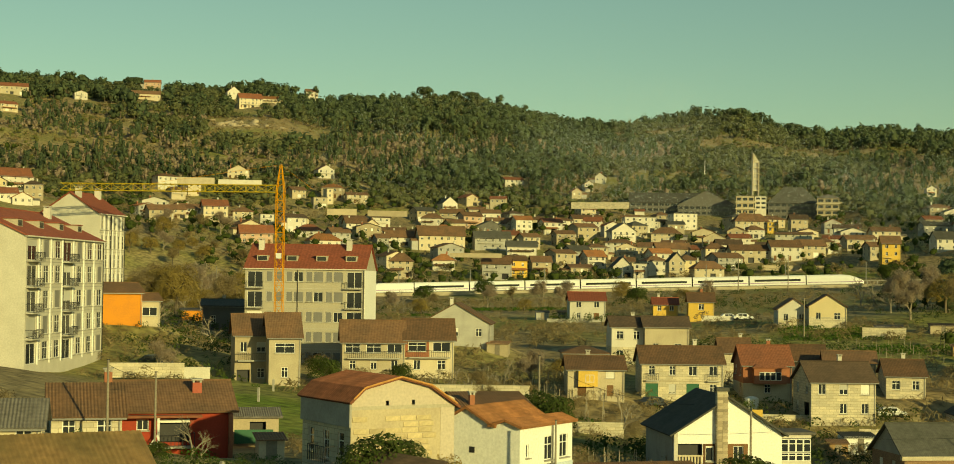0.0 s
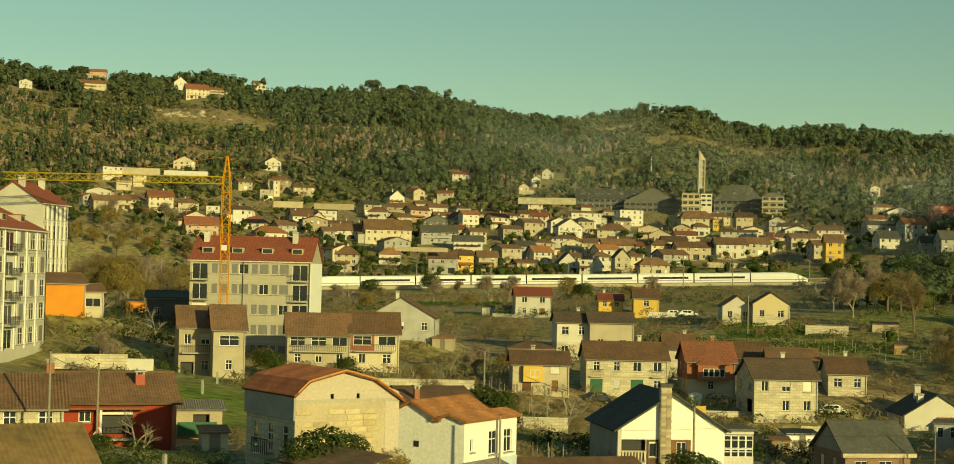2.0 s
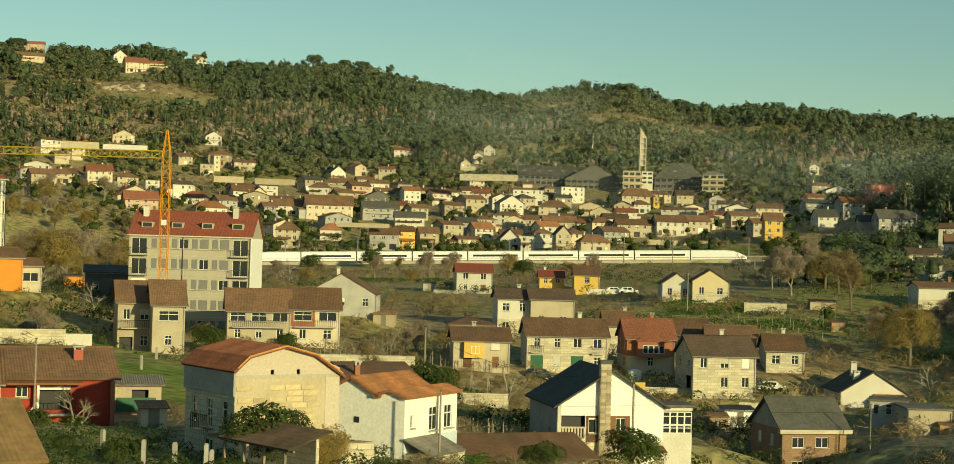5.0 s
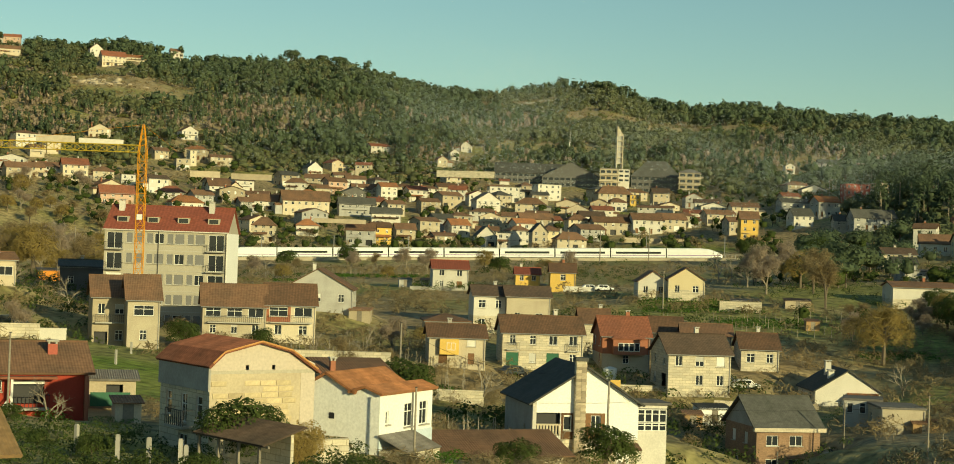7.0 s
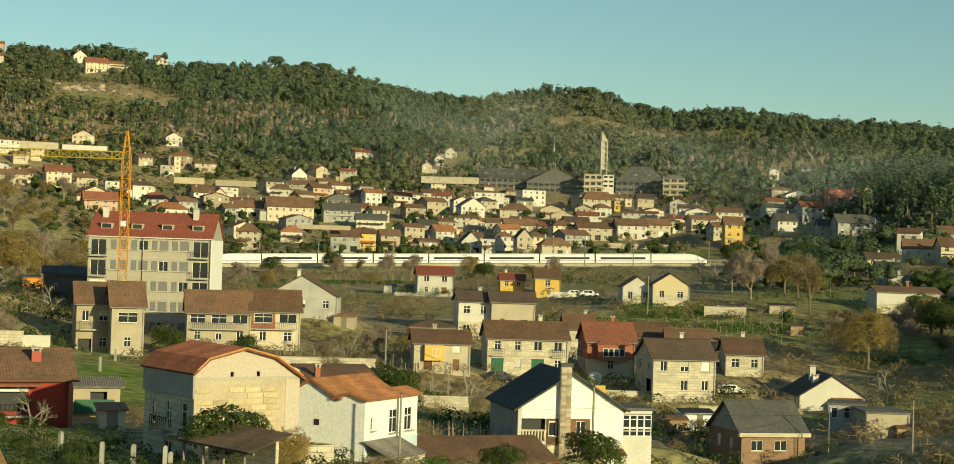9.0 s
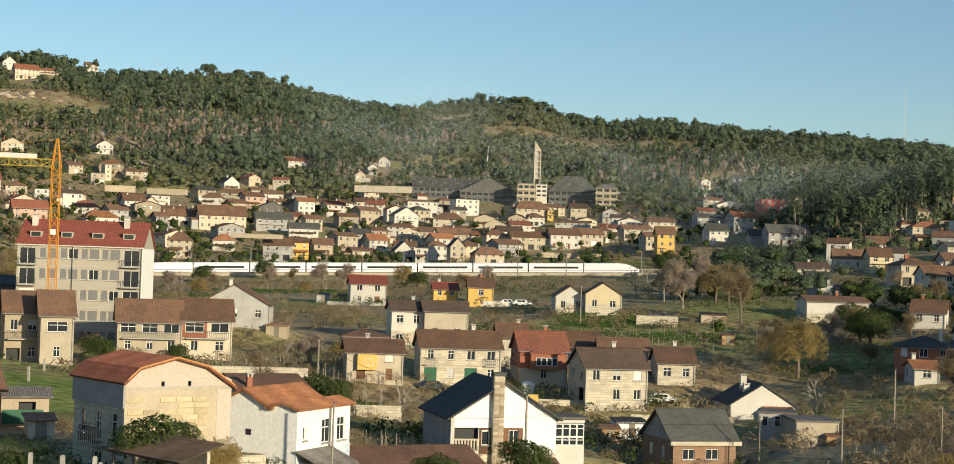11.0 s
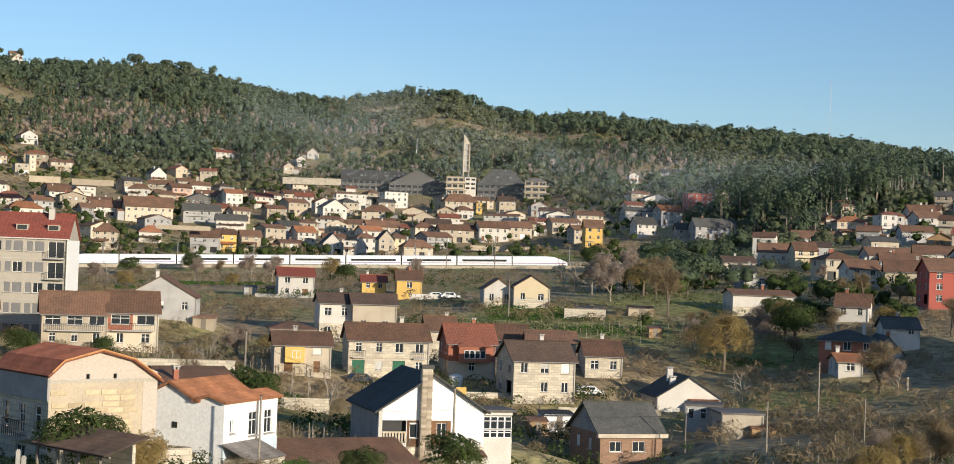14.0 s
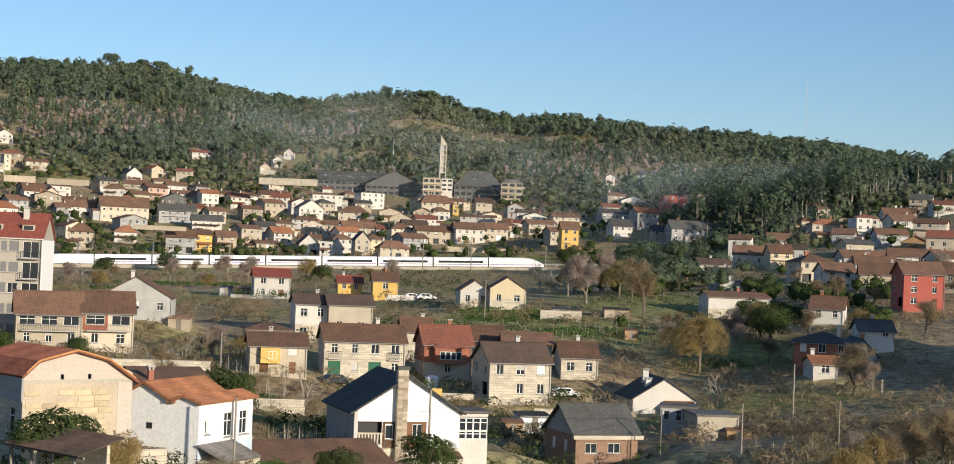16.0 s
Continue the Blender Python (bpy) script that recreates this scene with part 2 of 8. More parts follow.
def relief(az, d):
    """Height of the natural slope at a bearing in degrees and a distance, both arrays."""
    table = np.array(HEIGHTS)
    a = np.clip((np.asarray(az, float) - AZ_FIRST) / AZ_STEP, 0, 5.999)
    i = a.astype(int)
    s = a - i
    ld = np.log(np.clip(d, 60, 1429))
    j = np.clip(np.searchsorted(LOG_D, ld, side="right") - 1, 0, 12)
    r = (ld - LOG_D[j]) / (LOG_D[j + 1] - LOG_D[j])

    def col(ii):
        ii = np.clip(ii, 0, 6)
        return table[ii, j] * (1 - r) + table[ii, j + 1] * r
    z = hermite(col(i - 1), col(i), col(i + 1), col(i + 2), s)
    near = np.clip((np.asarray(d, float) - 20) / 45, 0, 1)
    z = 8.0 * (1 - near) + z * near
    z = z + np.interp(np.asarray(az, float), -24 + 1.5 * np.arange(len(SKYLINE)), SKYLINE) * np.clip((np.asarray(d, float) - 950) / 480, 0, 1) ** 1.3
    far = np.maximum(np.asarray(d, float) - 1430, 0)
    # an unseen rise beside the view, added to shade the hollow on the right
    x, y = d * np.sin(np.radians(az)), d * np.cos(np.radians(az))
    across, along = (x - 210) * 0.8 + (y - 100) * 0.6, (x - 210) * 0.6 - (y - 100) * 0.8
    shade_spur = 58.0 * np.exp(-(across / 33) ** 4 - (along / 40) ** 2)
    return z - 0.09 * far + shade_spur


def ground_z(x, y):
    """Height of the ground: natural slope, levelled round each building."""
    x, y = np.asarray(x, float), np.asarray(y, float)
    d = np.hypot(x, y)
    z = relief(np.degrees(np.arctan2(x, y)), d)
    if PADS:
        num, den = np.zeros_like(z), np.zeros_like(z)
        for px, py, dz, s in PADS:
            w = np.exp(-(((x - px) ** 2 + (y - py) ** 2) / (s * s)) ** 2)
            num += w * dz
            den += w
        z = z + num / np.maximum(den, 1.0)
    return z


def xy(az, d):
    return d * math.sin(radians(az)), d * math.cos(radians(az))


def pad(az, d, z, s):
    x, y = xy(az, d)
    PADS.append((x, y, z - float(relief(az, d)), s))


def spot(az, d, z, rot=0.0):
    """A pose on the plan: bearing and distance from the viewpoint; it faces the viewpoint, turned by rot."""
    x, y = xy(az, d)
    return pose(x, y, z, 0, 0, rot - az)


# ---- building blocks ----
def finish(name, bm, material, smooth=False):
    me = bpy.data.meshes.new(name)
    bm.to_mesh(me)
    bm.free()
    for m in (material if isinstance(material, (list, tuple)) else [material]):
        me.materials.append(m)
    if smooth:
        me.polygons.foreach_set("use_smooth", [True] * len(me.polygons))
    return me


def part(name, bm, material, parent, label="", m=None):
    ob = new(name, bm if isinstance(bm, bpy.types.Mesh) else finish(name, bm, material))
    ob.parent = parent
    if m is not None:
        ob.matrix_basis = m
    return tagged(ob, label)


def fast_mesh(name, verts, quads, material):
    me = bpy.data.meshes.new(name)
    verts, quads = np.asarray(verts, np.float32), np.asarray(quads, np.int32)
    me.vertices.add(len(verts))
    me.vertices.foreach_set("co", verts.ravel())
    me.loops.add(quads.size)
    me.loops.foreach_set("vertex_index", quads.ravel())
    me.polygons.add(len(quads))
    me.polygons.foreach_set("loop_start", np.arange(0, quads.size, 4, dtype=np.int32))
    me.update(calc_edges=True)
    me.materials.append(material)
    return me


def box(bm, x0, x1, y0, y1, z0, z1):
    v = [bm.verts.new((x, y, z)) for z in (z0, z1) for x, y in ((x0, y0), (x1, y0), (x1, y1), (x0, y1))]
    return [bm.faces.new([v[i] for i in f]) for f in ((3, 2, 1, 0), (4, 5, 6, 7), (0, 1, 5, 4), (1, 2, 6, 5), (2, 3, 7, 6), (3, 0, 4, 7))]


def boxes(*dims):
    bm = bmesh.new()
    for d in dims:
        box(bm, *d)
    return bm


def strut(bm, a, b, r, r2=None, n=4):
    a, b = Vector(a), Vector(b)
    r2 = r if r2 is None else r2
    ax = (b - a).normalized()
    u = ax.orthogonal().normalized()
    w = ax.cross(u)
    ra, rb = [], []
    for k in range(n):
        c, s = math.cos(2 * math.pi * (k + 0.5) / n), math.sin(2 * math.pi * (k + 0.5) / n)
        ra.append(bm.verts.new(a + (u * c + w * s) * r))
        rb.append(bm.verts.new(b + (u * c + w * s) * r2))
    for k in range(n):
        bm.faces.new((ra[k], ra[(k + 1) % n], rb[(k + 1) % n], rb[k]))
    bm.faces.new(ra[::-1])
    bm.faces.new(rb)


def side(bm, m, L, z0, H, ops, gable=(), depth=0.16, band=0.0):
    """One wall in the plane y=0 of m, x from 0 to L, with openings (x, z, w, h) and reveals, and a gable profile on top."""
    ops = [tuple(round(c, 2) for c in o) for o in ops]
    L, z0, H, band = round(L, 2), round(z0, 2), round(H, 2), round(band, 2)
    xs = sorted({0.0, L, *[o[0] for o in ops], *[round(o[0] + o[2], 2) for o in ops]})
    zs = sorted({z0, H, *([band] if band else []), *[o[1] for o in ops], *[round(o[1] + o[3], 2) for o in ops]})
    P = {}

    def v(x, z, y=0.0):
        k = (round(x, 2), round(z, 2), round(y, 2))
        if k not in P:
            P[k] = bm.verts.new(m @ Vector((x, y, z)))
        return P[k]
    for i in range(len(xs) - 1):
        for j in range(len(zs) - 1):
            cx, cz = (xs[i] + xs[i + 1]) / 2, (zs[j] + zs[j + 1]) / 2
            if any(o[0] < cx < o[0] + o[2] and o[1] < cz < o[1] + o[3] for o in ops):
                continue
            f = bm.faces.new((v(xs[i], zs[j]), v(xs[i + 1], zs[j]), v(xs[i + 1], zs[j + 1]), v(xs[i], zs[j + 1])))
            f.material_index = 1 if band and cz < band else 0
    for o in ops:
        c = [(o[0], o[1]), (round(o[0] + o[2], 2), o[1]), (round(o[0] + o[2], 2), round(o[1] + o[3], 2)), (o[0], round(o[1] + o[3], 2))]
        for k in range(4):
            a, b = c[k], c[(k + 1) % 4]
            bm.faces.new((v(*a), v(*a, depth), v(*b, depth), v(*b)))
    if gable:
        bm.faces.new([v(0, H), v(L, H)] + [v(x, z) for x, z in reversed(gable)])


WINDOWS = {}


def window_meshes(w, h, cross=False):
    k = (round(w, 1), round(h, 1), cross)
    if k not in WINDOWS:
        t = 0.07
        xs = [(t, w / 2 - t / 2), (w / 2 + t / 2, w - t)] if w > 0.8 else [(t, w - t)]
        zs = [(t, h * 0.62), (h * 0.62 + t, h - t)] if cross else [(t, h - t)]
        bm = bmesh.new()
        side(bm, Matrix.Translation((-w / 2, 0, 0)), w, 0, h, [(x0, z0, x1 - x0, z1 - z0) for x0, x1 in xs for z0, z1 in zs], depth=0.05)
        fr = finish("window_frame", bm, FRAME)
        pane = finish("pane", boxes((-w / 2 + t, w / 2 - t, 0.025, 0.035, t, h - t)), GLASS)
        sill = finish("sill", boxes((-w / 2 - 0.08, w / 2 + 0.08, -0.22, 0.02, -0.08, 0.0)), CONCRETE)
        WINDOWS[k] = (fr, pane, sill)
    return WINDOWS[k]


BLINDS = {}
RNG = random.Random(11)


def window(parent, m, x, z, w, h, kind, depth=0.16, with_sill=True):
    """A window, door or shutter set back in its opening."""
    at = m @ Matrix.Translation((x + w / 2, depth - 0.07, z))
    if kind in ("door", "garage", "green"):
        mm = {"door": WOOD, "garage": BLIND, "green": GREEN}[kind]
        return part("door", boxes((-w / 2, w / 2, 0.0, 0.06, 0, h)), mm, parent, m=at)
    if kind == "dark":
        # near-black sheet behind the hole, its colour stands in for the shade inside
        return part("opening", boxes((-w / 2, w / 2, 0.5, 0.55, 0, h)), IRON, parent, "dark sheet in place of the shade in an open recess", m=at)
    fr, pane, sill = window_meshes(w, h, kind == "cross")
    wd = part("window", fr, None, parent, m=at)
    part("pane", pane, None, wd)
    if kind != "balcony" and with_sill:
        part("sill", sill, None, wd, m=Matrix.Translation((0, -0.07, 0)))
    q = RNG.random()
    if kind == "blind" or (q < 0.3 and kind != "cross"):
        drop = h * (0.95 if kind == "blind" else RNG.choice((0.3, 0.5, 0.9)))
        k = (round(w, 1), round(drop, 1), kind == "blind")
        if k not in BLINDS:
            BLINDS[k] = finish("blind", boxes((-w / 2 + 0.05, w / 2 - 0.05, -0.03, 0.0, -drop, 0)), GREYGLASS if kind == "blind" else BLIND)
        part("blind", BLINDS[k], None, wd, m=Matrix.Translation((0, -0.01, h - 0.03)))
    return wd


def slope(bm, uvl, e0, e1, r1, r0, thick=0.16, ribs=0.0):
    """A roof slope from eave e0-e1 to ridge r0-r1, a slab, ribbed along the fall when ribs is a spacing."""
    e0, e1, r1, r0 = (Vector(p) for p in (e0, e1, r1, r0))
    nrm = (e1 - e0).cross(r0 - e0).normalized()
    if nrm.z < 0:
        nrm = -nrm
    L, R = (e1 - e0).length, ((r0 - e0).length + (r1 - e1).length) / 2
    n = max(1, int(L / ribs * 4)) if ribs else 1
    top = []
    for i in range(n + 1):
        s = i / n
        up = 0.024 * math.sin(s * L / ribs * 2 * math.pi) if ribs else 0.0
        a, b = e0.lerp(e1, s) + nrm * up, r0.lerp(r1, s) + nrm * up
        top.append((bm.verts.new(a), bm.verts.new(b), bm.verts.new(a - nrm * (thick + up)), bm.verts.new(b - nrm * (thick + up)), s * L))
    fs = []
    for p, q in zip(top, top[1:]):
        f = bm.faces.new((p[0], q[0], q[1], p[1]))
        for lp, uv in zip(f.loops, ((p[4], 0), (q[4], 0), (q[4], R), (p[4], R))):
            lp[uvl].uv = uv
        fs.append(bm.faces.new((p[2], p[3], q[3], q[2])))
        fs.append(bm.faces.new((p[0], p[2], q[2], q[0])))
        fs.append(bm.faces.new((p[1], q[1], q[3], p[3])))
    for p, flip in ((top[0], False), (top[-1], True)):
        v = (p[0], p[1], p[3], p[2])
        fs.append(bm.faces.new(v[::-1] if flip else v))


def roof_mesh(kind, w, dep, h, rise, over, ribs=0.0, profile=None):
    bm = bmesh.new()
    uvl = bm.loops.layers.uv.new("uv")
    o = over
    if kind == "0":
        box(bm, -w / 2 - 0.15, w / 2 + 0.15, -0.15, dep + 0.15, h, h + 0.25)
        return bm
    if kind == "H":
        k = min(w, dep) * 0.45
        g = rise / (dep / 2)
        zo = h - o * g + 0.1
        a, b, c, d = (-w / 2 - o, -o, zo), (w / 2 + o, -o, zo), (w / 2 + o, dep + o, zo), (-w / 2 - o, dep + o, zo)
        r0, r1 = (-w / 2 + k, dep / 2, h + rise), (w / 2 - k, dep / 2, h + rise)
        for q in ((a, b, r1, r0), (b, c, r1, r1), (c, d, r0, r1), (d, a, r0, r0)):
            vs = [bm.verts.new(p) for p in q[:3]] + ([bm.verts.new(q[3])] if q[3] != q[2] else [])
            f = bm.faces.new(vs)
            L = (Vector(q[1]) - Vector(q[0])).length
            for lp, uv in zip(f.loops, ((0, 0), (L, 0), (L * 0.7, 4), (L * 0.3, 4))):
                lp[uvl].uv = uv
        box(bm, -w / 2 - o, w / 2 + o, -o, dep + o, zo - 0.15, zo - 0.005)
        return bm
    if kind == "S":
        g = rise / (dep / 2)
        slope(bm, uvl, (-w / 2 - o, -o, h - o * g + 0.12), (w / 2 + o, -o, h - o * g + 0.12), (w / 2 + o, dep / 2, h + rise + 0.12), (-w / 2 - o, dep / 2, h + rise + 0.12), ribs=ribs)
        slope(bm, uvl, (w / 2 + o, dep + o, h - o * g + 0.12), (-w / 2 - o, dep + o, h - o * g + 0.12), (-w / 2 - o, dep / 2, h + rise + 0.12), (w / 2 + o, dep / 2, h + rise + 0.12), ribs=ribs)
        return bm
    pr = profile or [(-w / 2, h), (0, h + rise), (w / 2, h)]
    pts = [Vector((x, 0, z)) for x, z in pr]
    d0, d1 = (pts[0] - pts[1]).normalized() * o, (pts[-1] - pts[-2]).normalized() * o
    pts[0], pts[-1] = pts[0] + d0, pts[-1] + d1
    lift = Vector((0, 0, 0.14))
    for p, q in zip(pts, pts[1:]):
        lo, hi = (p, q) if p.z < q.z else (q, p)
        f, bk = Vector((0, -o, 0)), Vector((0, dep + o, 0))
        slope(bm, uvl, lo + f + lift, lo + bk + lift, hi + bk + lift, hi + f + lift, ribs=ribs)
    return bm


def chimney(parent, x, y, z0, z1, material, s=0.35):
    c = part("chimney", boxes((x - s, x + s, y - s, y + s, z0, z1)), material, parent)
    part("cap", boxes((x - s - 0.1, x + s + 0.1, y - s - 0.1, y + s + 0.1, z1 + 0.18, z1 + 0.28), *[(x + a * s - 0.07, x + a * s + 0.07, y + b * s - 0.07, y + b * s + 0.07, z1 - 0.02, z1 + 0.2) for a in (-0.75, 0.75) for b in (-0.75, 0.75)]), CONCRETE, c)
    return c


def balcony_part(parent, m, x, z, w, deep=1.0, railing=True, near=True):
    b = part("balcony", boxes((x, x + w, -deep, 0.02, z - 0.16, z)), CONCRETE, parent, m=m)
    if railing:
        d = [(x, x + w, -deep, -deep + 0.05, z + 0.95, z + 1.0), (x, x + 0.05, -deep + 0.05, 0, z + 0.95, z + 1.0), (x + w - 0.05, x + w, -deep + 0.05, 0, z + 0.95, z + 1.0)]
        part("railing", boxes(*d), IRON, b)
        n = max(3, int(w / 0.27))
        if "baluster" not in WINDOWS:
            WINDOWS["baluster"] = finish("baluster", boxes((0, 0.04, 0, 0.04, 0, 0.95)), IRON)
        for i in range(n + 1) if near else ():
            part("baluster", WINDOWS["baluster"], None, b, m=Matrix.Translation((x + (w - 0.04) * i / n, -deep + 0.005, z)))
    return b


def shell(name, az, d, z, w, dep, h, rise, roof, wall, tile, rot, anchor, label, group, front, right, left, over=0.45, ribs=0.0, profile=None, band=0.0, band_mat=None, category="house"):
    """Walls with openings, roof and windows of a building; front, right, left: openings (x, z, w, h, kind)."""
    top = tagged(new(name), label, category, group)
    off = Matrix.Translation((-anchor * w, 0, 0))
    top.matrix_world = spot(az, d, z, rot) @ off
    c = top.matrix_world @ Vector((0, dep / 2, 0))
    PADS.append((c.x, c.y, z - float(relief(math.degrees(math.atan2(c.x, c.y)), math.hypot(c.x, c.y))), max(w, dep) * 0.62 + 3))
    bm = bmesh.new()
    mf = Matrix.Translation((-w / 2, 0, 0))
    mr = Matrix.Translation((w / 2, 0, 0)) @ Matrix.Rotation(math.pi / 2, 4, "Z")
    mb = Matrix.Translation((w / 2, dep, 0)) @ Matrix.Rotation(math.pi, 4, "Z")
    ml = Matrix.Translation((-w / 2, dep, 0)) @ Matrix.Rotation(-math.pi / 2, 4, "Z")
    fg = rg = ()
    if roof in ("F", "B"):
        pr = profile or [(-w / 2, h), (0, h + rise), (w / 2, h)]
        fg = [(x + w / 2, zz) for x, zz in pr[1:-1]]
    elif roof == "S":
        rg = [(dep / 2, h + rise)]
    z0 = -3.0 if d < 500 else -5.0
    side(bm, mf, w, z0, h, [o[:4] for o in front], fg, band=band)
    side(bm, mr, dep, z0, h, [o[:4] for o in right], rg, band=band)
    side(bm, mb, w, z0, h, [], [(w - x, zz) for x, zz in fg][::-1] if fg else (), band=band)
    side(bm, ml, dep, z0, h, [o[:4] for o in left], rg, band=band)
    part("wall", bm, [WALLS[wall], band_mat or WALLS[wall]], top)
    part("roof", roof_mesh(roof, w, dep, h, rise, over, ribs, profile), TILES[tile], top)
    for m, ops in ((mf, front), (mr, right), (ml, left)):
        for o in ops:
            window(top, m, *o, with_sill=d < 460)
    if roof == "S" and ribs == 0 and d < 460:
        part("ridge", boxes((-w / 2 - over, w / 2 + over, dep / 2 - 0.12, dep / 2 + 0.12, h + rise + 0.06, h + rise + 0.2)), TILES[tile], top)
    return top, mf, mr, ml


def openings(w, h, cols, storeys, rng, big=False, doors=False):
    ops = []
    if cols <= 0 or w < 1.6:
        return ops
    sh = h / storeys
    if sh < 1.3:
        return ops
    step = w / cols
    for s in range(storeys):
        for c in range(cols):
            if s == 0 and storeys > 1 and rng.random() < 0.2:
                continue
            ww = min(step * 0.72, 2.6) if big and s == storeys - 1 else min(step * 0.5, rng.choice((0.9, 1.0, 1.2)))
            hh = min(sh * 0.55, 1.35)
            zz = s * sh + sh * 0.32
            kind = rng.choice(("plain", "plain", "cross"))
            if doors and s == 0 and c % 2 == 0:
                zz, hh, ww = 0.05, min(2.3, sh * 0.85), min(step * 0.62, 2.0)
                kind = rng.choice(("green", "garage"))
            elif s == 0 and storeys > 1 and rng.random() < 0.2:
                zz, hh, ww, kind = 0.05, min(2.2, sh * 0.85), min(step * 0.75, 2.6), rng.choice(("dark", "garage", "dark"))
            elif s == 0 and storeys > 1 and rng.random() < 0.25:
                zz, hh, kind = 0.05, min(2.1, sh * 0.8), "door"
            ops.append((step * (c + 0.5) - ww / 2, zz, ww, hh, kind))
    return ops


def house(az, d, z, w, dep, h, rise, roof, wall, tile, rot=0, anchor=0, label="", group="village houses", cols=None, storeys=None, big=False, doors=False, corr=False, balcony=False, band="", bay=False, over=0.4, juliet=(), oriel=False):
    rng = random.Random(int(az * 100) + int(d))
    if group == "village houses":
        w, h, over = w * 1.13, h * 1.08, 0.6
    storeys = storeys or max(1, round(h / 2.7))
    cols = max(1, round(w / 3.2)) if cols is None else cols
    sc = max(1, round(dep / 4))
    top, mf, mr, ml = shell("house", az, d, z, w, dep, h, rise, roof, wall, tile, rot, anchor, label, group,
                            openings(w, h, cols, storeys, rng, big, doors), openings(dep, h, sc if rot < 0 else 0, storeys, rng), openings(dep, h, sc if rot > 8 else 0, storeys, rng),
                            over=over, ribs=0.24 if corr else 0.0, band=h * 0.45 if band else 0.0, band_mat=WALLS[band] if band else None)
    if roof != "0" and (group != "foreground houses" or rng.random() < 0.7):
        x = rng.uniform(-0.35, 0.35) * w
        chimney(top, x, dep * 0.55, h, h + rise + rng.uniform(0.5, 1.0), rng.choice((CONCRETE, WALLS["white"], WALLS["brickpaint"])), 0.28)
    if d < 460 or rng.random() < 0.5:
        part("gutter", boxes((-w / 2 - 0.3, w / 2 + 0.3, -over - 0.12, -over + 0.02, h - 0.28, h - 0.16)) if roof in "SH" else boxes((-w / 2 - 0.02, -w / 2 + 0.08, -0.1, -0.01, 0, h)), GREYGLASS, top)
        part("downpipe", boxes((w / 2 - 0.22, w / 2 - 0.12, -0.11, -0.01, -0.5, h - 0.2)), GREYGLASS, top)
    if d > 460 and w > 5 and h > 2.6:
        q = rng.random()
        if q < 0.3:
            sx = rng.choice((-1, 1))
            x0 = sx * (w / 2 + 0.004) + (0 if sx > 0 else -rng.uniform(2.2, 3.6))
            wing(top, x0, x0 + 3.0, 0.6, 5.2, h * rng.uniform(0.4, 0.65), 0.8, "S", wall if q < 0.15 else "grey", rng.choice(("brown", "rust", "grey")), 0.3, base=-5.0)
        elif q < 0.6 and storeys > 1:
            balcony_part(top, mf, w * 0.1, h / storeys + 0.08, w * rng.uniform(0.4, 0.8), 1.1, near=False)
        elif q < 0.75:
            pr = part("porch_roof", tilted(-w * 0.45, w * rng.uniform(0.1, 0.45), -2.0, -0.02, h * 0.42, h * 0.55), TILES[rng.choice(("brown", "rust", "orange"))], top)
            for px in (-w * 0.43, w * 0.05):
                part("post", boxes((px, px + 0.18, -1.85, -1.65, -1.0, h * 0.42)), CONCRETE, pr)
    if balcony:
        balcony_part(top, mf, w * 0.08, h / 2 + 0.05, w * 0.84)
    for c in juliet:
        balcony_part(top, mf, w / cols * (c + 0.5) - 0.9, h * 0.52, 1.8, 0.6)
    if juliet:
        part("string_course", boxes((-w / 2 - 0.03, w / 2 + 0.03, -0.05, 0.02, h * 0.49, h * 0.52)), WALLS["cream"], top)
    if oriel:
        o = part("oriel", boxes((-w * 0.3, w * 0.36, -1.2, 0.02, h * 0.44, h * 0.93)), WALLS["brickpaint"], top, "projecting red-brown enclosed balcony")
        part("oriel_roof", roof_mesh("H", w * 0.7, 1.6, h * 0.93, 0.5, 0.15), TILES[tile], top, m=Matrix.Translation((w * 0.03, -1.2, 0)))
        for i in range(4):
            wd = part("window", window_meshes(0.75, 1.2)[0], None, o, m=Matrix.Translation((w * 0.03 - 1.2 + i * 0.8, -1.26, h * 0.55)))
            part("pane", window_meshes(0.75, 1.2)[1], None, o, m=Matrix.Translation((w * 0.03 - 1.2 + i * 0.8, -1.26, h * 0.55)))
    if bay:
        part("bay", boxes((-w * 0.32, w * 0.02, -0.9, 0.02, h * 0.36, h * 0.92)), WALLS["yellow"], top, "bright yellow projecting bay")
        part("bay_window", window_meshes(1.2, 1.0)[0], None, top, m=Matrix.Translation((-w * 0.12, -0.95, h * 0.52)))
    return top


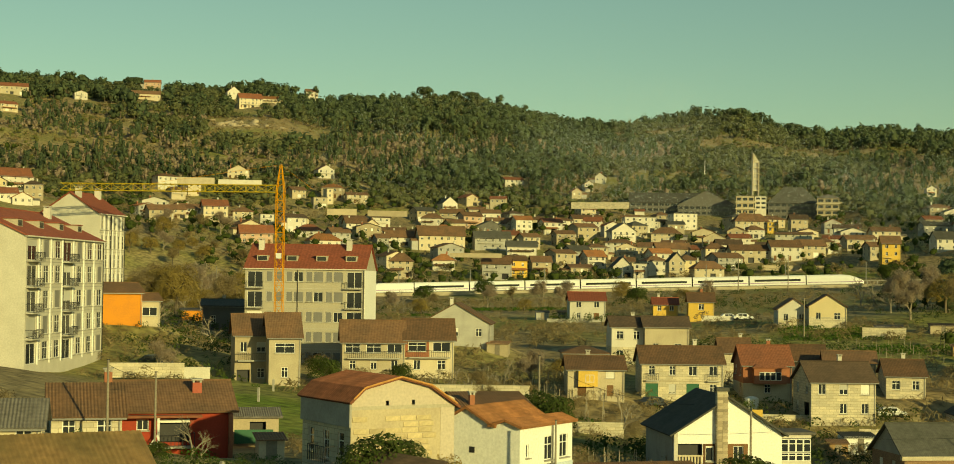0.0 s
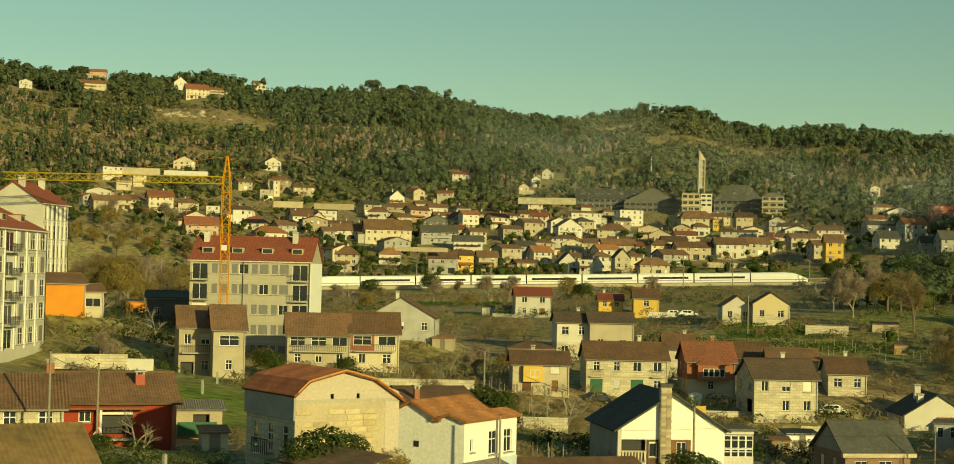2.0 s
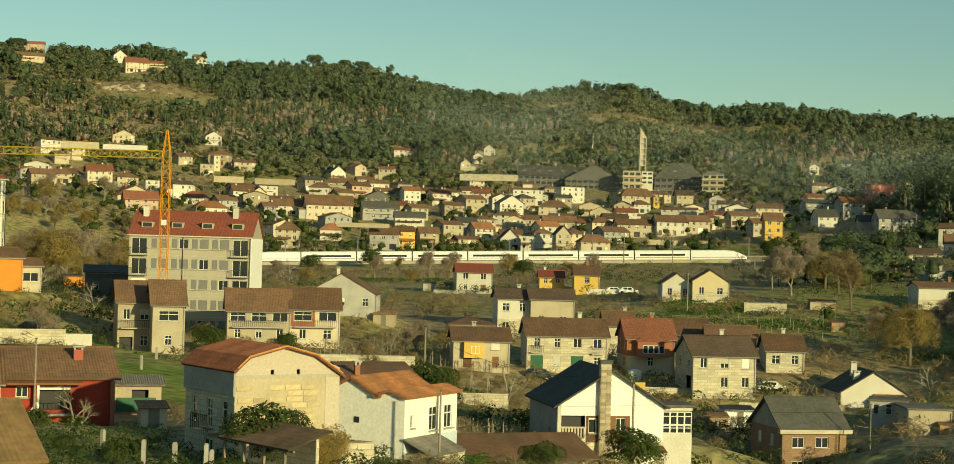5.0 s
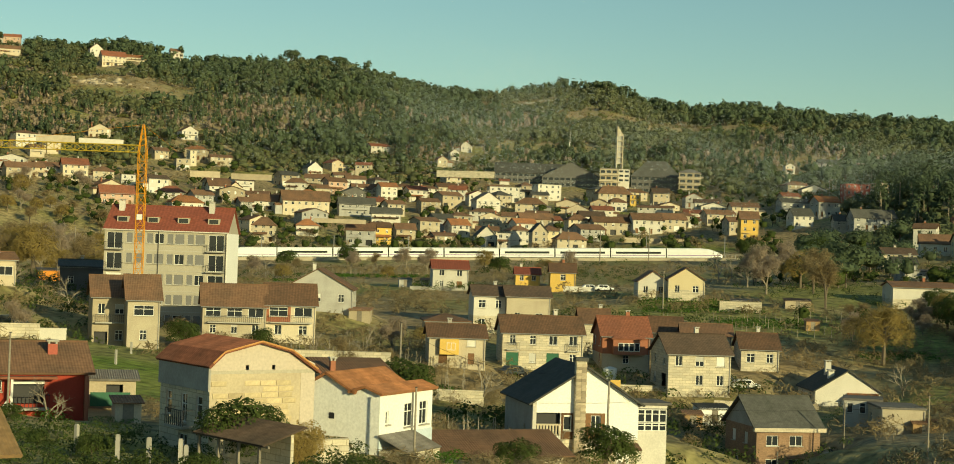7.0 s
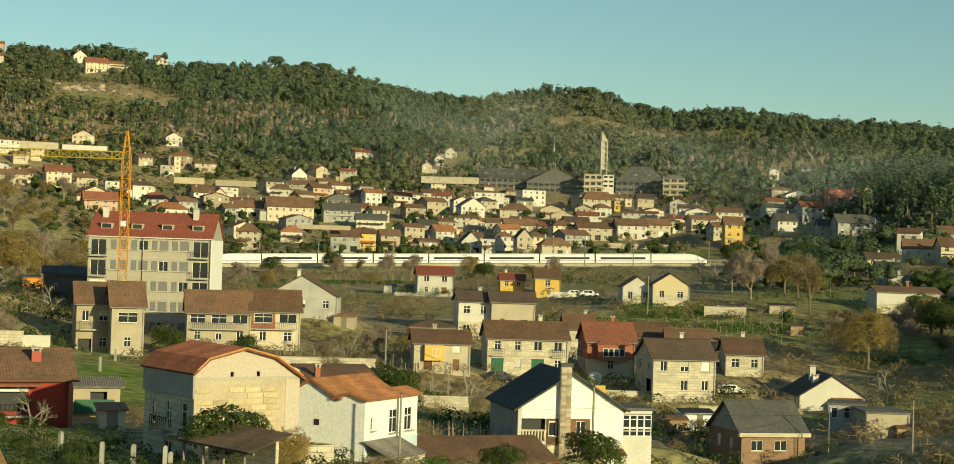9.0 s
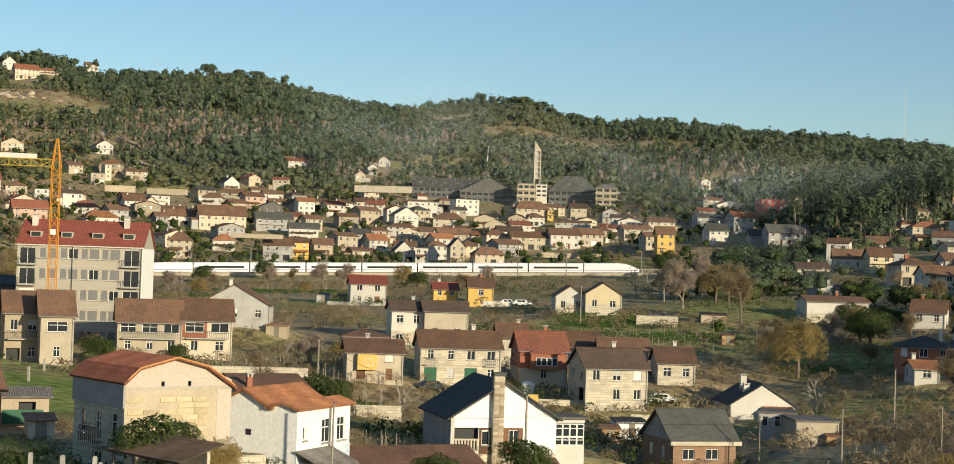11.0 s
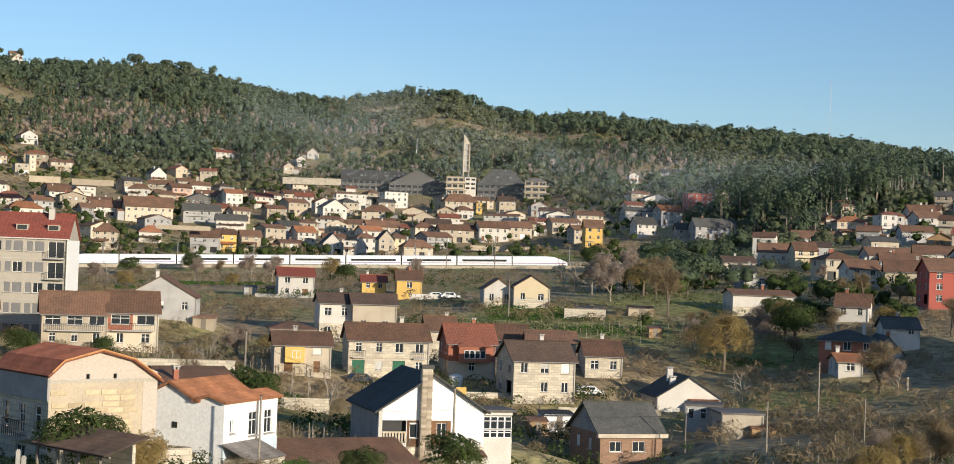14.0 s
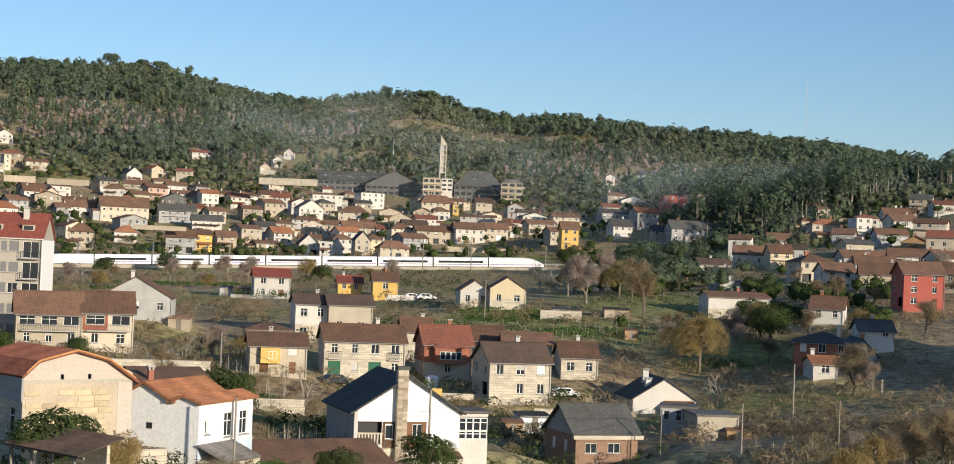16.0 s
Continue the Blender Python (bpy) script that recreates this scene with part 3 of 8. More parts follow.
def apartment_building(az, d, z, w, dep, h, rise, roof, wall, tile, rot, anchor, label, cols, storeys, wide, group, over, balconies=(), skylights=0):
    sh = h / storeys
    step = w / cols
    front = []
    for s in range(storeys):
        for c in range(cols):
            if c in balconies:
                front.append((step * c + step * 0.12, s * sh + 0.15, step * 0.76, sh * 0.8, "balcony"))
            elif rot > 60:
                front.append((step * c + step * 0.1, s * sh + sh * 0.16, step * 0.2, sh * 0.72, "cross"))
                front.append((step * c + step * 0.44, s * sh + sh * 0.16, step * 0.46, sh * 0.72, "cross" if (s * 2 + c) % 3 else "blind"))
            else:
                front.append((step * c + step * 0.08, s * sh + sh * 0.34, step * 0.3, sh * 0.5, "blind"))
                front.append((step * c + step * 0.46, s * sh + sh * 0.34, step * 0.46, sh * 0.5, "blind" if (s + c) % 3 else "plain"))
    top, mf, mr, ml = shell("apartment_building", az, d, z, w, dep, h, rise, roof, wall, tile, rot, anchor, label, group, front, [], [], over=over, category="apartment block")
    for c in balconies:
        for s in range(1, storeys):
            balcony_part(top, mf, step * c + step * 0.05, s * sh + 0.12, step * 0.9, 0.9)
    if rot > 60:
        for c in range(1, cols):
            part("pilaster", boxes((-w / 2 + step * c - 0.14, -w / 2 + step * c + 0.14, -0.12, -0.005, 0, h - 0.2)), WALLS["bright"], top)
    for s in range(1, storeys):
        part("string_course", boxes((-w / 2 - 0.02, w / 2 + 0.02, -0.04, 0.02, s * sh - 0.05, s * sh + 0.06)), CONCRETE, top)
    part("cornice", boxes((-w / 2 - 0.3, w / 2 + 0.3, -0.4, 0.05, h - 0.18, h - 0.02)), WALLS["white"], top)
    for x in (-w * 0.06, w * 0.5 - 0.15):
        part("downpipe", boxes((x, x + 0.1, -0.12, -0.02, 0, h - 0.2)), IRON, top)
    if rot < 0:
        part("end_wall", boxes((w / 2 + 0.004, w / 2 + 0.07, 0.25, dep, 0, h - 0.2)), WALLS["bright"], top, "bright white rendered end wall")
    g = rise / (dep / 2)
    for i in range(skylights):
        x = -w / 2 + w * (i + 0.5) / skylights
        y = dep * 0.14
        dm = part("dormer", boxes((x - 0.9, x + 0.9, y, y + 2.0, h + y * g - 0.2, h + y * g + 1.0)), WALLS["stucco"], top)
        part("pane", boxes((x - 0.7, x + 0.7, y - 0.03, y - 0.005, h + y * g + 0.2, h + y * g + 0.85)), GLASS, dm)
        part("dormer_roof", boxes((x - 1.05, x + 1.05, y - 0.15, y + 2.0, h + y * g + 1.004, h + y * g + 1.1)), TILES[tile], dm)
    for x in (-w * 0.42, w * 0.33):
        chimney(top, x, dep * 0.4, h + rise * 0.4, h + rise + 0.7, WALLS["white"], 0.42)
    return top


def wing(top, x0, x1, y0, y1, h, rise, roof, wall, tile, over=0.3, ribs=0.0, base=-3.0):
    """A lower or higher block that belongs to the same building."""
    w, dep = x1 - x0, y1 - y0
    m = Matrix.Translation(((x0 + x1) / 2, y0, 0))
    bm = bmesh.new()
    fg = [(w / 2, h + rise)] if roof == "F" else ()
    rg = [(dep / 2, h + rise)] if roof == "S" else ()
    side(bm, Matrix.Translation((-w / 2, 0, 0)), w, base, h, [], fg)
    side(bm, Matrix.Translation((w / 2, 0, 0)) @ Matrix.Rotation(math.pi / 2, 4, "Z"), dep, base, h, [], rg)
    side(bm, Matrix.Translation((w / 2, dep, 0)) @ Matrix.Rotation(math.pi, 4, "Z"), w, base, h, [], fg)
    side(bm, Matrix.Translation((-w / 2, dep, 0)) @ Matrix.Rotation(-math.pi / 2, 4, "Z"), dep, base, h, [], rg)
    part("wing", bm, [WALLS[wall]] * 2, top, m=m)
    if tile:
        part("wing_roof", roof_mesh(roof, w, dep, h, rise, over, ribs), TILES[tile], top, m=m)


def stone_barn_house(az, d, z, w, dep, h, rise, roof, wall, tile, rot, anchor):
    pr = [(-w / 2, h), (-w * 0.395, h + rise * 0.52), (-w * 0.05, h + rise), (w * 0.25, h + rise * 0.56), (w / 2, h - 0.45)]
    left = [(0.9, 2.3, 0.8, 1.5, "cross"), (3.0, 2.0, 0.85, 1.8, "cross"), (5.1, 2.3, 0.8, 1.5, "cross"), (2.8, 0.1, 1.2, 1.2, "plain")]
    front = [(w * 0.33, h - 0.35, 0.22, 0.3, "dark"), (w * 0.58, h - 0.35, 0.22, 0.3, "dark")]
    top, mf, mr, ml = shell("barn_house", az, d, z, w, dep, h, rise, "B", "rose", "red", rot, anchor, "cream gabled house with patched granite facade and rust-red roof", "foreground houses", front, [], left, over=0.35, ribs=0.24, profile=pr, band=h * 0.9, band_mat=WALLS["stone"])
    part("plaster", boxes((-w / 2 + 0.02, w * 0.36, -0.015, 0.01, -1.0, h * 0.9)), WALLS["beige"], top, "beige mortar between the blocks"), part("plaster", boxes((w * 0.36 + 0.004, w / 2 - 0.02, -0.03, 0.01, -1.0, h * 0.9)), WALLS["rose"], top, "cream plastered corner")
    rng = random.Random(5)
    data = []
    for k in range(4):
        ln = rng.uniform(0.6, 1.15)
        bm = boxes((-ln / 2, ln / 2, -0.07, 0.0, -0.155, 0.155))
        bmesh.ops.bevel(bm, geom=bm.edges[:], offset=0.02, segments=1, affect="EDGES")
        data.append((ln, finish("stone_block", bm, STONE_PIECE)))
    for row in range(13):
        x = -w / 2 + 0.05 + rng.uniform(0, 0.4)
        while x < w * 0.3 - 0.5 + 0.25 * (row % 3):
            ln, me = rng.choice(data)
            if x + ln < w * 0.34 and rng.random() < (0.95 if row < 11 else 0.7):
                part("stone_block", me, None, top, m=Matrix.Translation((x + ln / 2, 0, 0.2 + row * 0.37)))
            x += ln + 0.07
    for (xa, za), (xb, zb) in zip(pr, pr[1:]):
        bm = bmesh.new()
        strut(bm, (xa, -0.4, za + 0.12), (xb, -0.4, zb + 0.12), 0.06)
        part("verge", bm, VERGE, top, "orange tile verge")
    part("render_band", boxes((-w / 2 - 0.05, w / 2 + 0.05, -0.03, 0.02, h * 0.9, h * 0.9 + 0.22)), WALLS["stucco"], top, "grey cement band")
    part("side_render", boxes((-w / 2 - 0.12, -w / 2 + 0.02, -0.05, dep + 0.1, h * 0.72, h - 0.02)), WALLS["grey"], top, "light grey rendered upper wall")
    balcony_part(top, ml, 2.2, 1.85, 2.5, 0.7)
    return top


def white_house(az, d, z, w, dep, h, rise, roof, wall, tile, rot, anchor):
    front = [(0.8, 2.1, 0.4, 0.9, "plain"), (3.3, 1.75, 1.15, 1.6, "cross"), (5.4, 1.75, 1.15, 1.6, "cross"), (5.5, 0.05, 1.0, 1.2, "plain")]
    top, mf, mr, ml = shell("white_house", az, d, z, w, 2.05, h, 0.35, "S", "bright", tile, rot, anchor, "white rendered house with orange tile roof and blue base", "foreground houses", front, [], [], over=0.3, ribs=0.24)
    wing(top, -w / 2, w / 2, 2.054, 6.05, h + 0.02, 1.05, "S", "bright", "orange", ribs=0.24)
    ml = Matrix.Translation((-w / 2, 6.05, 0)) @ Matrix.Rotation(-math.pi / 2, 4, "Z")
    part("plinth", boxes((-w / 2 - 0.03, w / 2 + 0.03, -0.04, 0.02, -1.5, 1.45)), BLUEWHITE, top, "pale blue painted base")
    part("downpipe", boxes((0.62, 0.72, -0.14, -0.04, 0, h - 0.1)), GREYGLASS, top)
    part("lean_to_roof", tilted(-w / 2 - 0.2, 0.9, -2.3, -0.05, 0.55, 1.5), TILES["grey"], top, "weathered corrugated lean-to roof")
    part("lean_to_wall", boxes((-w / 2 - 0.1, 0.8, -2.2, -0.1, -2.5, 0.5)), WALLS["stone"], top)
    rng = random.Random(8)
    me = finish("concrete_block", boxes((-0.42, 0.42, -0.03, 0.02, -0.15, 0.15)), DARK_PIECE)
    for r in range(5):
        for c in range(4):
            part("concrete_block", me, None, top, m=ml @ Matrix.Translation((0.6 + c * 0.9 + (r % 2) * 0.3, 0, -0.4 + r * 0.35)))
    part("hatch", boxes((-0.2, 0.2, -0.03, 0.02, 2.3, 2.7)), IRON, top, m=ml @ Matrix.Translation((2.4, 0, 0)))
    return top


def tilted(x0, x1, y0, y1, z0, z1, t=0.08):
    bm = bmesh.new()
    uvl = bm.loops.layers.uv.new("uv")
    slope(bm, uvl, (x0, y0, z0), (x1, y0, z0), (x1, y1, z1), (x0, y1, z1), thick=t, ribs=0.2)
    return bm


def chimney_house(az, d, z, w, dep, h, rise, roof, wall, tile, rot, anchor):
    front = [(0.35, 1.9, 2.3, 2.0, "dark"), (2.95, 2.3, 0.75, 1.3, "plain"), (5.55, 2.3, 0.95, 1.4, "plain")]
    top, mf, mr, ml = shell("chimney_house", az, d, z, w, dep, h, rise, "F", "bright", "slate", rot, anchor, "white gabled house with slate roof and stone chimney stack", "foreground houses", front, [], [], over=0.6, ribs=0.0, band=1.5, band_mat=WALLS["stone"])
    for x0, x1, a, b in ((2.72, 3.85, 2.95, 3.7), (4.85, 6.9, 5.55, 6.5)):
        part("timber_panel", boxes((x0 - w / 2, x1 - w / 2, -0.05, -0.004, 1.5, 2.3), (x0 - w / 2, a - w / 2, -0.05, -0.004, 2.3, h - 1.0), (b - w / 2, x1 - w / 2, -0.05, -0.004, 2.3, h - 1.0), (a - w / 2, b - w / 2, -0.05, -0.004, 3.7, h - 1.0)), WOOD, top, "brown timber wall panel")
    st = part("chimney", boxes((-w / 2 + 3.85, -w / 2 + 4.85, -0.6, 0.02, -2, h + rise + 0.6)), WALLS["stone"], top, "tall stone chimney stack")
    part("cap", boxes((-w / 2 + 3.75, -w / 2 + 4.95, -0.7, 0.1, h + rise + 0.6, h + rise + 0.95)), TILES["slate"], st)
    rng = random.Random(3)
    me = finish("stone", boxes((-0.24, 0.24, -0.04, 0.03, -0.13, 0.13)), DARK_PIECE)
    for r in range(34):
        for c in range(2):
            part("stone", me, None, st, m=Matrix.Translation((-w / 2 + 4.1 + c * 0.5 + 0.03 * (r % 2), -0.6, -0.6 + r * 0.27)))
    bal = part("porch_balustrade", boxes((-w / 2 + 0.3, -w / 2 + 2.7, -0.25, -0.08, 2.75, 2.9), (-w / 2 + 0.3, -w / 2 + 2.7, -0.25, -0.08, 1.85, 1.95)), WALLS["cream"], top)
    for i in range(8):
        part("baluster", boxes((-0.07, 0.07, -0.06, 0.06, 0, 0.8)), WALLS["cream"], bal, m=Matrix.Translation((-w / 2 + 0.5 + i * 0.29, -0.165, 1.95)))
    part("flank", boxes((-w / 2 - 0.06, -w / 2 - 0.004, 0.3, dep - 0.1, -3, h - 0.15)), WALLS["grey"], top, "grey cement flank wall")
    part("porch_post", boxes((-w / 2 - 0.05, -w / 2 + 0.3, -0.3, 0.02, -1, h)), WALLS["white"], top)
    # glazed gallery with small panes at the right end
    gx = w / 2
    part("gallery", boxes((gx + 0.004, gx + 2.9, 0.3, 4.0, -3, 2.3), (gx + 0.004, gx + 2.9, 0.3, 4.0, h - 0.5, h - 0.15)), WALLS["white"], top)
    part("gallery_roof", boxes((gx - 0.1, gx + 3.2, -0.1, 4.2, h - 0.15, h + 0.05)), TILES["grey"], top)
    for i in range(4):
        for k, (zz, hh) in enumerate(((2.3, 0.75), (3.1, 1.2))):
            wd = part("window", window_meshes(0.7, hh, True)[0], None, top, m=Matrix.Translation((gx + 0.4 + i * 0.7, 0.3, zz)))
            part("pane", window_meshes(0.7, hh, True)[1], None, wd)
    part("gallery_core", boxes((gx + 0.05, gx + 2.85, 0.5, 3.9, 2.3, h - 0.5)), GREYGLASS, top)
    for i in range(4):
        wd = part("window", window_meshes(0.85, 2.0, True)[0], None, top, m=Matrix.Translation((gx + 2.9, 0.75 + i * 0.85, 2.3)) @ Matrix.Rotation(math.pi / 2, 4, "Z"))
        part("pane", window_meshes(0.85, 2.0, True)[1], None, wd)
    part("porch_roof", tilted(w * 0.2, w * 0.5, -1.6, -0.02, 0.75, 1.2), TILES["brown"], top)
    part("door", boxes((w * 0.3, w * 0.42, -0.1, -0.01, -1.6, 0.5)), FRAME, top)
    return top


def brick_house(az, d, z, w, dep, h, rise, roof, wall, tile, rot, anchor, cols, storeys, overlay, group):
    front = [(1.2, 5.3, 1.5, 1.2, "plain"), (4.1, 5.3, 1.6, 1.2, "plain"), (1.2, 2.5, 1.6, 1.3, "plain"), (4.1, 2.5, 1.9, 1.3, "plain"), (1.4, 0.05, 2.2, 1.9, "garage")]
    left = [(2.0, 5.3, 1.0, 1.3, "plain"), (5.5, 5.3, 1.0, 1.3, "plain"), (3.0, 2.5, 1.0, 1.4, "plain")]
    top, mf, mr, ml = shell("brick_house", az, d, z, w, dep, h, rise, "S", "brick", "slate", rot, anchor, "brown brick two-storey house with dark slate roof", group, front, [], left, over=0.5)
    part("cornice", boxes((-w / 2 - 0.5, w / 2 + 0.5, -0.55, 0.02, h - 0.55, h - 0.1)), WALLS["cream"], top, "cream painted eaves cornice")
    for x, s in ((-w / 2 - 0.03, 1), (w / 2 + 0.03, -1)):
        bm = bmesh.new()
        v = [bm.verts.new(p) for p in ((x, 0, h - 0.1), (x, dep, h - 0.1), (x, dep / 2, h + rise))]
        bm.faces.new(v if s < 0 else v[::-1])
        part("gable_render", bm, WALLS["grey"], top, "grey rendered gable")
    wing(top, w / 2 + 0.004, w / 2 + 2.6, 0.8, 5.5, 4.2, 0.9, "F", "white", "slate")
    # no hole here: a near-black sheet on the wall gives the garage's inner shade
    part("garage_opening", boxes((w / 2 + 0.4, w / 2 + 2.2, 0.74, 0.79, 0.5, 3.3)), IRON, top)
    return top


def red_house(az, d, z, w, dep, h, rise, roof, wall, tile, rot, anchor):
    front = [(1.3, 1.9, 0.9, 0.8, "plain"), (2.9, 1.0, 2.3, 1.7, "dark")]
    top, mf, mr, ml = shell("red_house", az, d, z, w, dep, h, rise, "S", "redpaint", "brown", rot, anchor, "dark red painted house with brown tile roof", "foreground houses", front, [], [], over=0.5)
    part("balcony_blind", boxes((-w / 2 + 2.9, -w / 2 + 5.2, -0.06, -0.01, 2.45, 2.7)), BLIND, top)
    balcony_part(top, mf, 2.6, 0.75, 2.9, 0.8)
    part("eave_board", boxes((-w / 2 - 0.5, w * 0.22, -1.3, -0.5, h - 0.5, h - 0.32)), TILES["red"], top, "red-tiled porch eave")
    for x in (-w / 2 - 0.25, -w / 2 + 2.7):
        part("porch_post", boxes((x, x + 0.18, -1.2, -1.02, -2, h - 0.5)), FRAME, top)
    bm = bmesh.new()
    strut(bm, (-w / 2 + 1.1, -1.1, -1.6), (-w / 2 + 2.7, -1.1, 0.75), 0.12)
    strut(bm, (-w / 2 + 1.1, -1.1, -0.7), (-w / 2 + 2.7, -1.1, 1.65), 0.05)
    part("outdoor_stair", bm, FRAME, top, "white outdoor stair with railing")
    part("side_pillar", boxes((w / 2 - 0.25, w / 2 + 0.05, -0.5, 0.02, -3, h - 0.3)), WALLS["brickpaint"], top)
    chimney(top, w * 0.22, dep * 0.3, h, h + rise * 0.75 + 0.5, WALLS["red"], 0.35)
    return top


def shed(az, d, z, w, dep, h, rise, roof, wall, tile, rot, anchor):
    top, mf, mr, ml = shell("shed", az, d, z, w, dep, h, 0.5, "S", "beige", "grey", rot, anchor, "small farm shed with corrugated roof and green gate", "farm sheds", [(1.3, 0.1, 1.3, 1.5, "dark")], [], [], over=0.3, ribs=0.18, category="shed")
    part("gate", boxes((-w / 2, w * 0.35, -1.3, -1.25, 0, 1.1)), GREEN, top, "green sheet gate")
    return top


VERGE = mat("orange_verge", (0.62, 0.3, 0.12), grain=0.3, stain=0.3)
DARK_PIECE = mat("brown_stone_piece", (0.4, 0.33, 0.24), grain=0.4, scale=5, stain=0.5, second=(0.22, 0.19, 0.15), per_object=0.35, bump=0.4)
STONE_PIECE = mat("granite_piece", (0.48, 0.39, 0.25), grain=0.35, scale=5, stain=0.4, second=(0.42, 0.34, 0.22), per_object=0.22, bump=0.3)
BLUEWHITE = mat("pale_blue_paint", (0.55, 0.63, 0.7), stain=0.2)
EARTH = mat("earth", (0.2, 0.15, 0.09), grain=0.4, stain=0.5)

# ---- buildings ----
apartment_building(-20.18, 195, 9.3, w=32.4, dep=15.0, h=15.1, rise=3.5, roof='S', wall='white', tile='terra', rot=72, anchor=-0.5, label='white-rendered five-storey apartment block with red metal roof', cols=7, storeys=5, wide=True, balconies=(0, 3), group='apartment blocks', over=0.3, skylights=4)
apartment_building(-17.78, 262, 14.5, w=9.7, dep=10.0, h=15.0, rise=3.3, roof='S', wall='white', tile='terra', rot=66, anchor=-0.5, label='cream-rendered five-storey apartment block with red metal roof', cols=6, storeys=5, wide=True, group='apartment blocks', over=0.3)
apartment_building(-10.78, 258, 5.6, w=18.9, dep=13.0, h=15.7, rise=3.8, roof='S', wall='stucco', tile='terra', rot=-10.3, anchor=0, label='pale stucco five-storey apartment block with red metal roof', cols=6, storeys=5, wide=True, balconies=(0, 5), group='apartment blocks', over=0.3, skylights=4)
stone_barn_house(-9.1, 100, 6.7, w=7.3, dep=6.8, h=5.8, rise=1.3, roof='B', wall='cream', tile='terra', rot=27, anchor=-0.5)
white_house(-3.2, 107, 6.2, w=7.2, dep=5.0, h=4.2, rise=0.9, roof='W', wall='white', tile='orange', rot=60, anchor=-0.5)
low_house = house(-5.15, 127, 8.3, w=5.3, dep=8.0, h=1.7, rise=0.9, roof='S', wall='beige', tile='brown', rot=16, anchor=-0.5, label='beige-rendered house with weathered brown tiles', cols=0, storeys=1, corr=True, group='foreground houses')
chimney(low_house, -1.9, 0.6, 1.6, 2.7, WALLS["brickpaint"], 0.2)
chimney_house(2.14, 150, 1.4, w=10.1, dep=11.0, h=4.9, rise=3.2, roof='F', wall='white', tile='slate', rot=14, anchor=-0.5)
brick_house(9.9, 190, -6.6, w=7.9, dep=9.0, h=7.5, rise=3.1, roof='S', wall='brick', tile='slate', rot=24, anchor=-0.5, cols=2, storeys=2, overlay='cornice', group='foreground houses')
gable_house = house(11.81, 235, -0.7, w=9.3, dep=10.0, h=2.6, rise=2.9, roof='F', wall='white', tile='slate', rot=14, anchor=-0.5, label='white-rendered house with a dark slate roof', cols=0, storeys=1, group='foreground houses')
house(14.06, 205, -0.9, w=5.3, dep=7.0, h=3.3, rise=0.3, roof='0', wall='cream', tile='grey', rot=14, anchor=-0.5, label='cream-rendered house with a flat grey roof', cols=0, storeys=1, group='foreground houses')
house(13.42, 212, 0.3, w=4.7, dep=5.0, h=2.4, rise=0.3, roof='0', wall='grey', tile='grey', rot=0, anchor=0, label='grey cement-rendered house with a flat grey roof', cols=3, storeys=1, group='foreground houses')
red_house(-15.11, 124, 6.6, w=8.3, dep=9.0, h=3.4, rise=1.8, roof='S', wall='redpaint', tile='brown', rot=6, anchor=0)
house(-18.08, 117, 7.9, w=4.8, dep=8.0, h=2.3, rise=1.9, roof='S', wall='stone', tile='brown', rot=2, anchor=0, label='granite block house with weathered brown tiles', cols=2, storeys=1, corr=True, group='foreground houses')
house(-20.68, 106, 9.2, w=4.0, dep=6.0, h=1.3, rise=1.4, roof='S', wall='cream', tile='grey', rot=-4, anchor=0, label='cream-rendered house with a flat grey roof', cols=2, storeys=1, corr=True, group='foreground houses')
house(-12.54, 224, 5.1, w=4.7, dep=9.0, h=7.0, rise=2.6, roof='S', wall='beige', tile='brown', rot=4, anchor=0, label='beige-rendered house with weathered brown tiles', cols=2, storeys=2, balcony=True, group='foreground houses')
house(-11.42, 219, 5.6, w=4.2, dep=9.0, h=6.4, rise=3.0, roof='S', wall='cream', tile='brown', rot=5, anchor=0, label='cream-rendered house with weathered brown tiles', cols=1, storeys=2, big=True, group='foreground houses')
house(-8.34, 236, 6.1, w=9.0, dep=9.0, h=4.7, rise=2.9, roof='S', wall='cream', tile='brown', rot=3, anchor=0, label='cream-rendered house with weathered brown tiles', cols=3, storeys=2, big=True, balcony=True, group='foreground houses')
row_house = house(-6.40, 237, 6.0, w=7.1, dep=9.0, h=5.2, rise=2.8, roof='S', wall='cream', tile='brown', rot=3, anchor=0, label='cream house with red-brown upper panel and brown tiles', cols=2, storeys=2, big=True, balcony=True, group='foreground houses')
for x0, x1, z0, z1 in ((0.05, 0.45, 2.65, 5.0), (3.12, 3.5, 2.65, 5.0), (0.45, 3.12, 2.65, 3.35), (0.45, 3.12, 4.85, 5.0)):
    part("panel", boxes((x0 - 3.55, x1 - 3.55, -0.05, -0.005, z0, z1)), WALLS["brickpaint"], row_house, "red-brown painted wall panel")
house(-5.5, 272, 9.5, w=11.6, dep=12.0, h=3.1, rise=3.3, roof='F', wall='grey', tile='brown', rot=-4, anchor=0, label='grey gabled house with weathered brown tiles', cols=3, storeys=1, group='foreground houses')
house(0.53, 277, 6.0, w=5.6, dep=8.0, h=6.4, rise=1.5, roof='S', wall='white', tile='dark', rot=7, anchor=0, label='white-rendered house with dark old tiles', cols=2, storeys=2, band='stone', group='foreground houses')
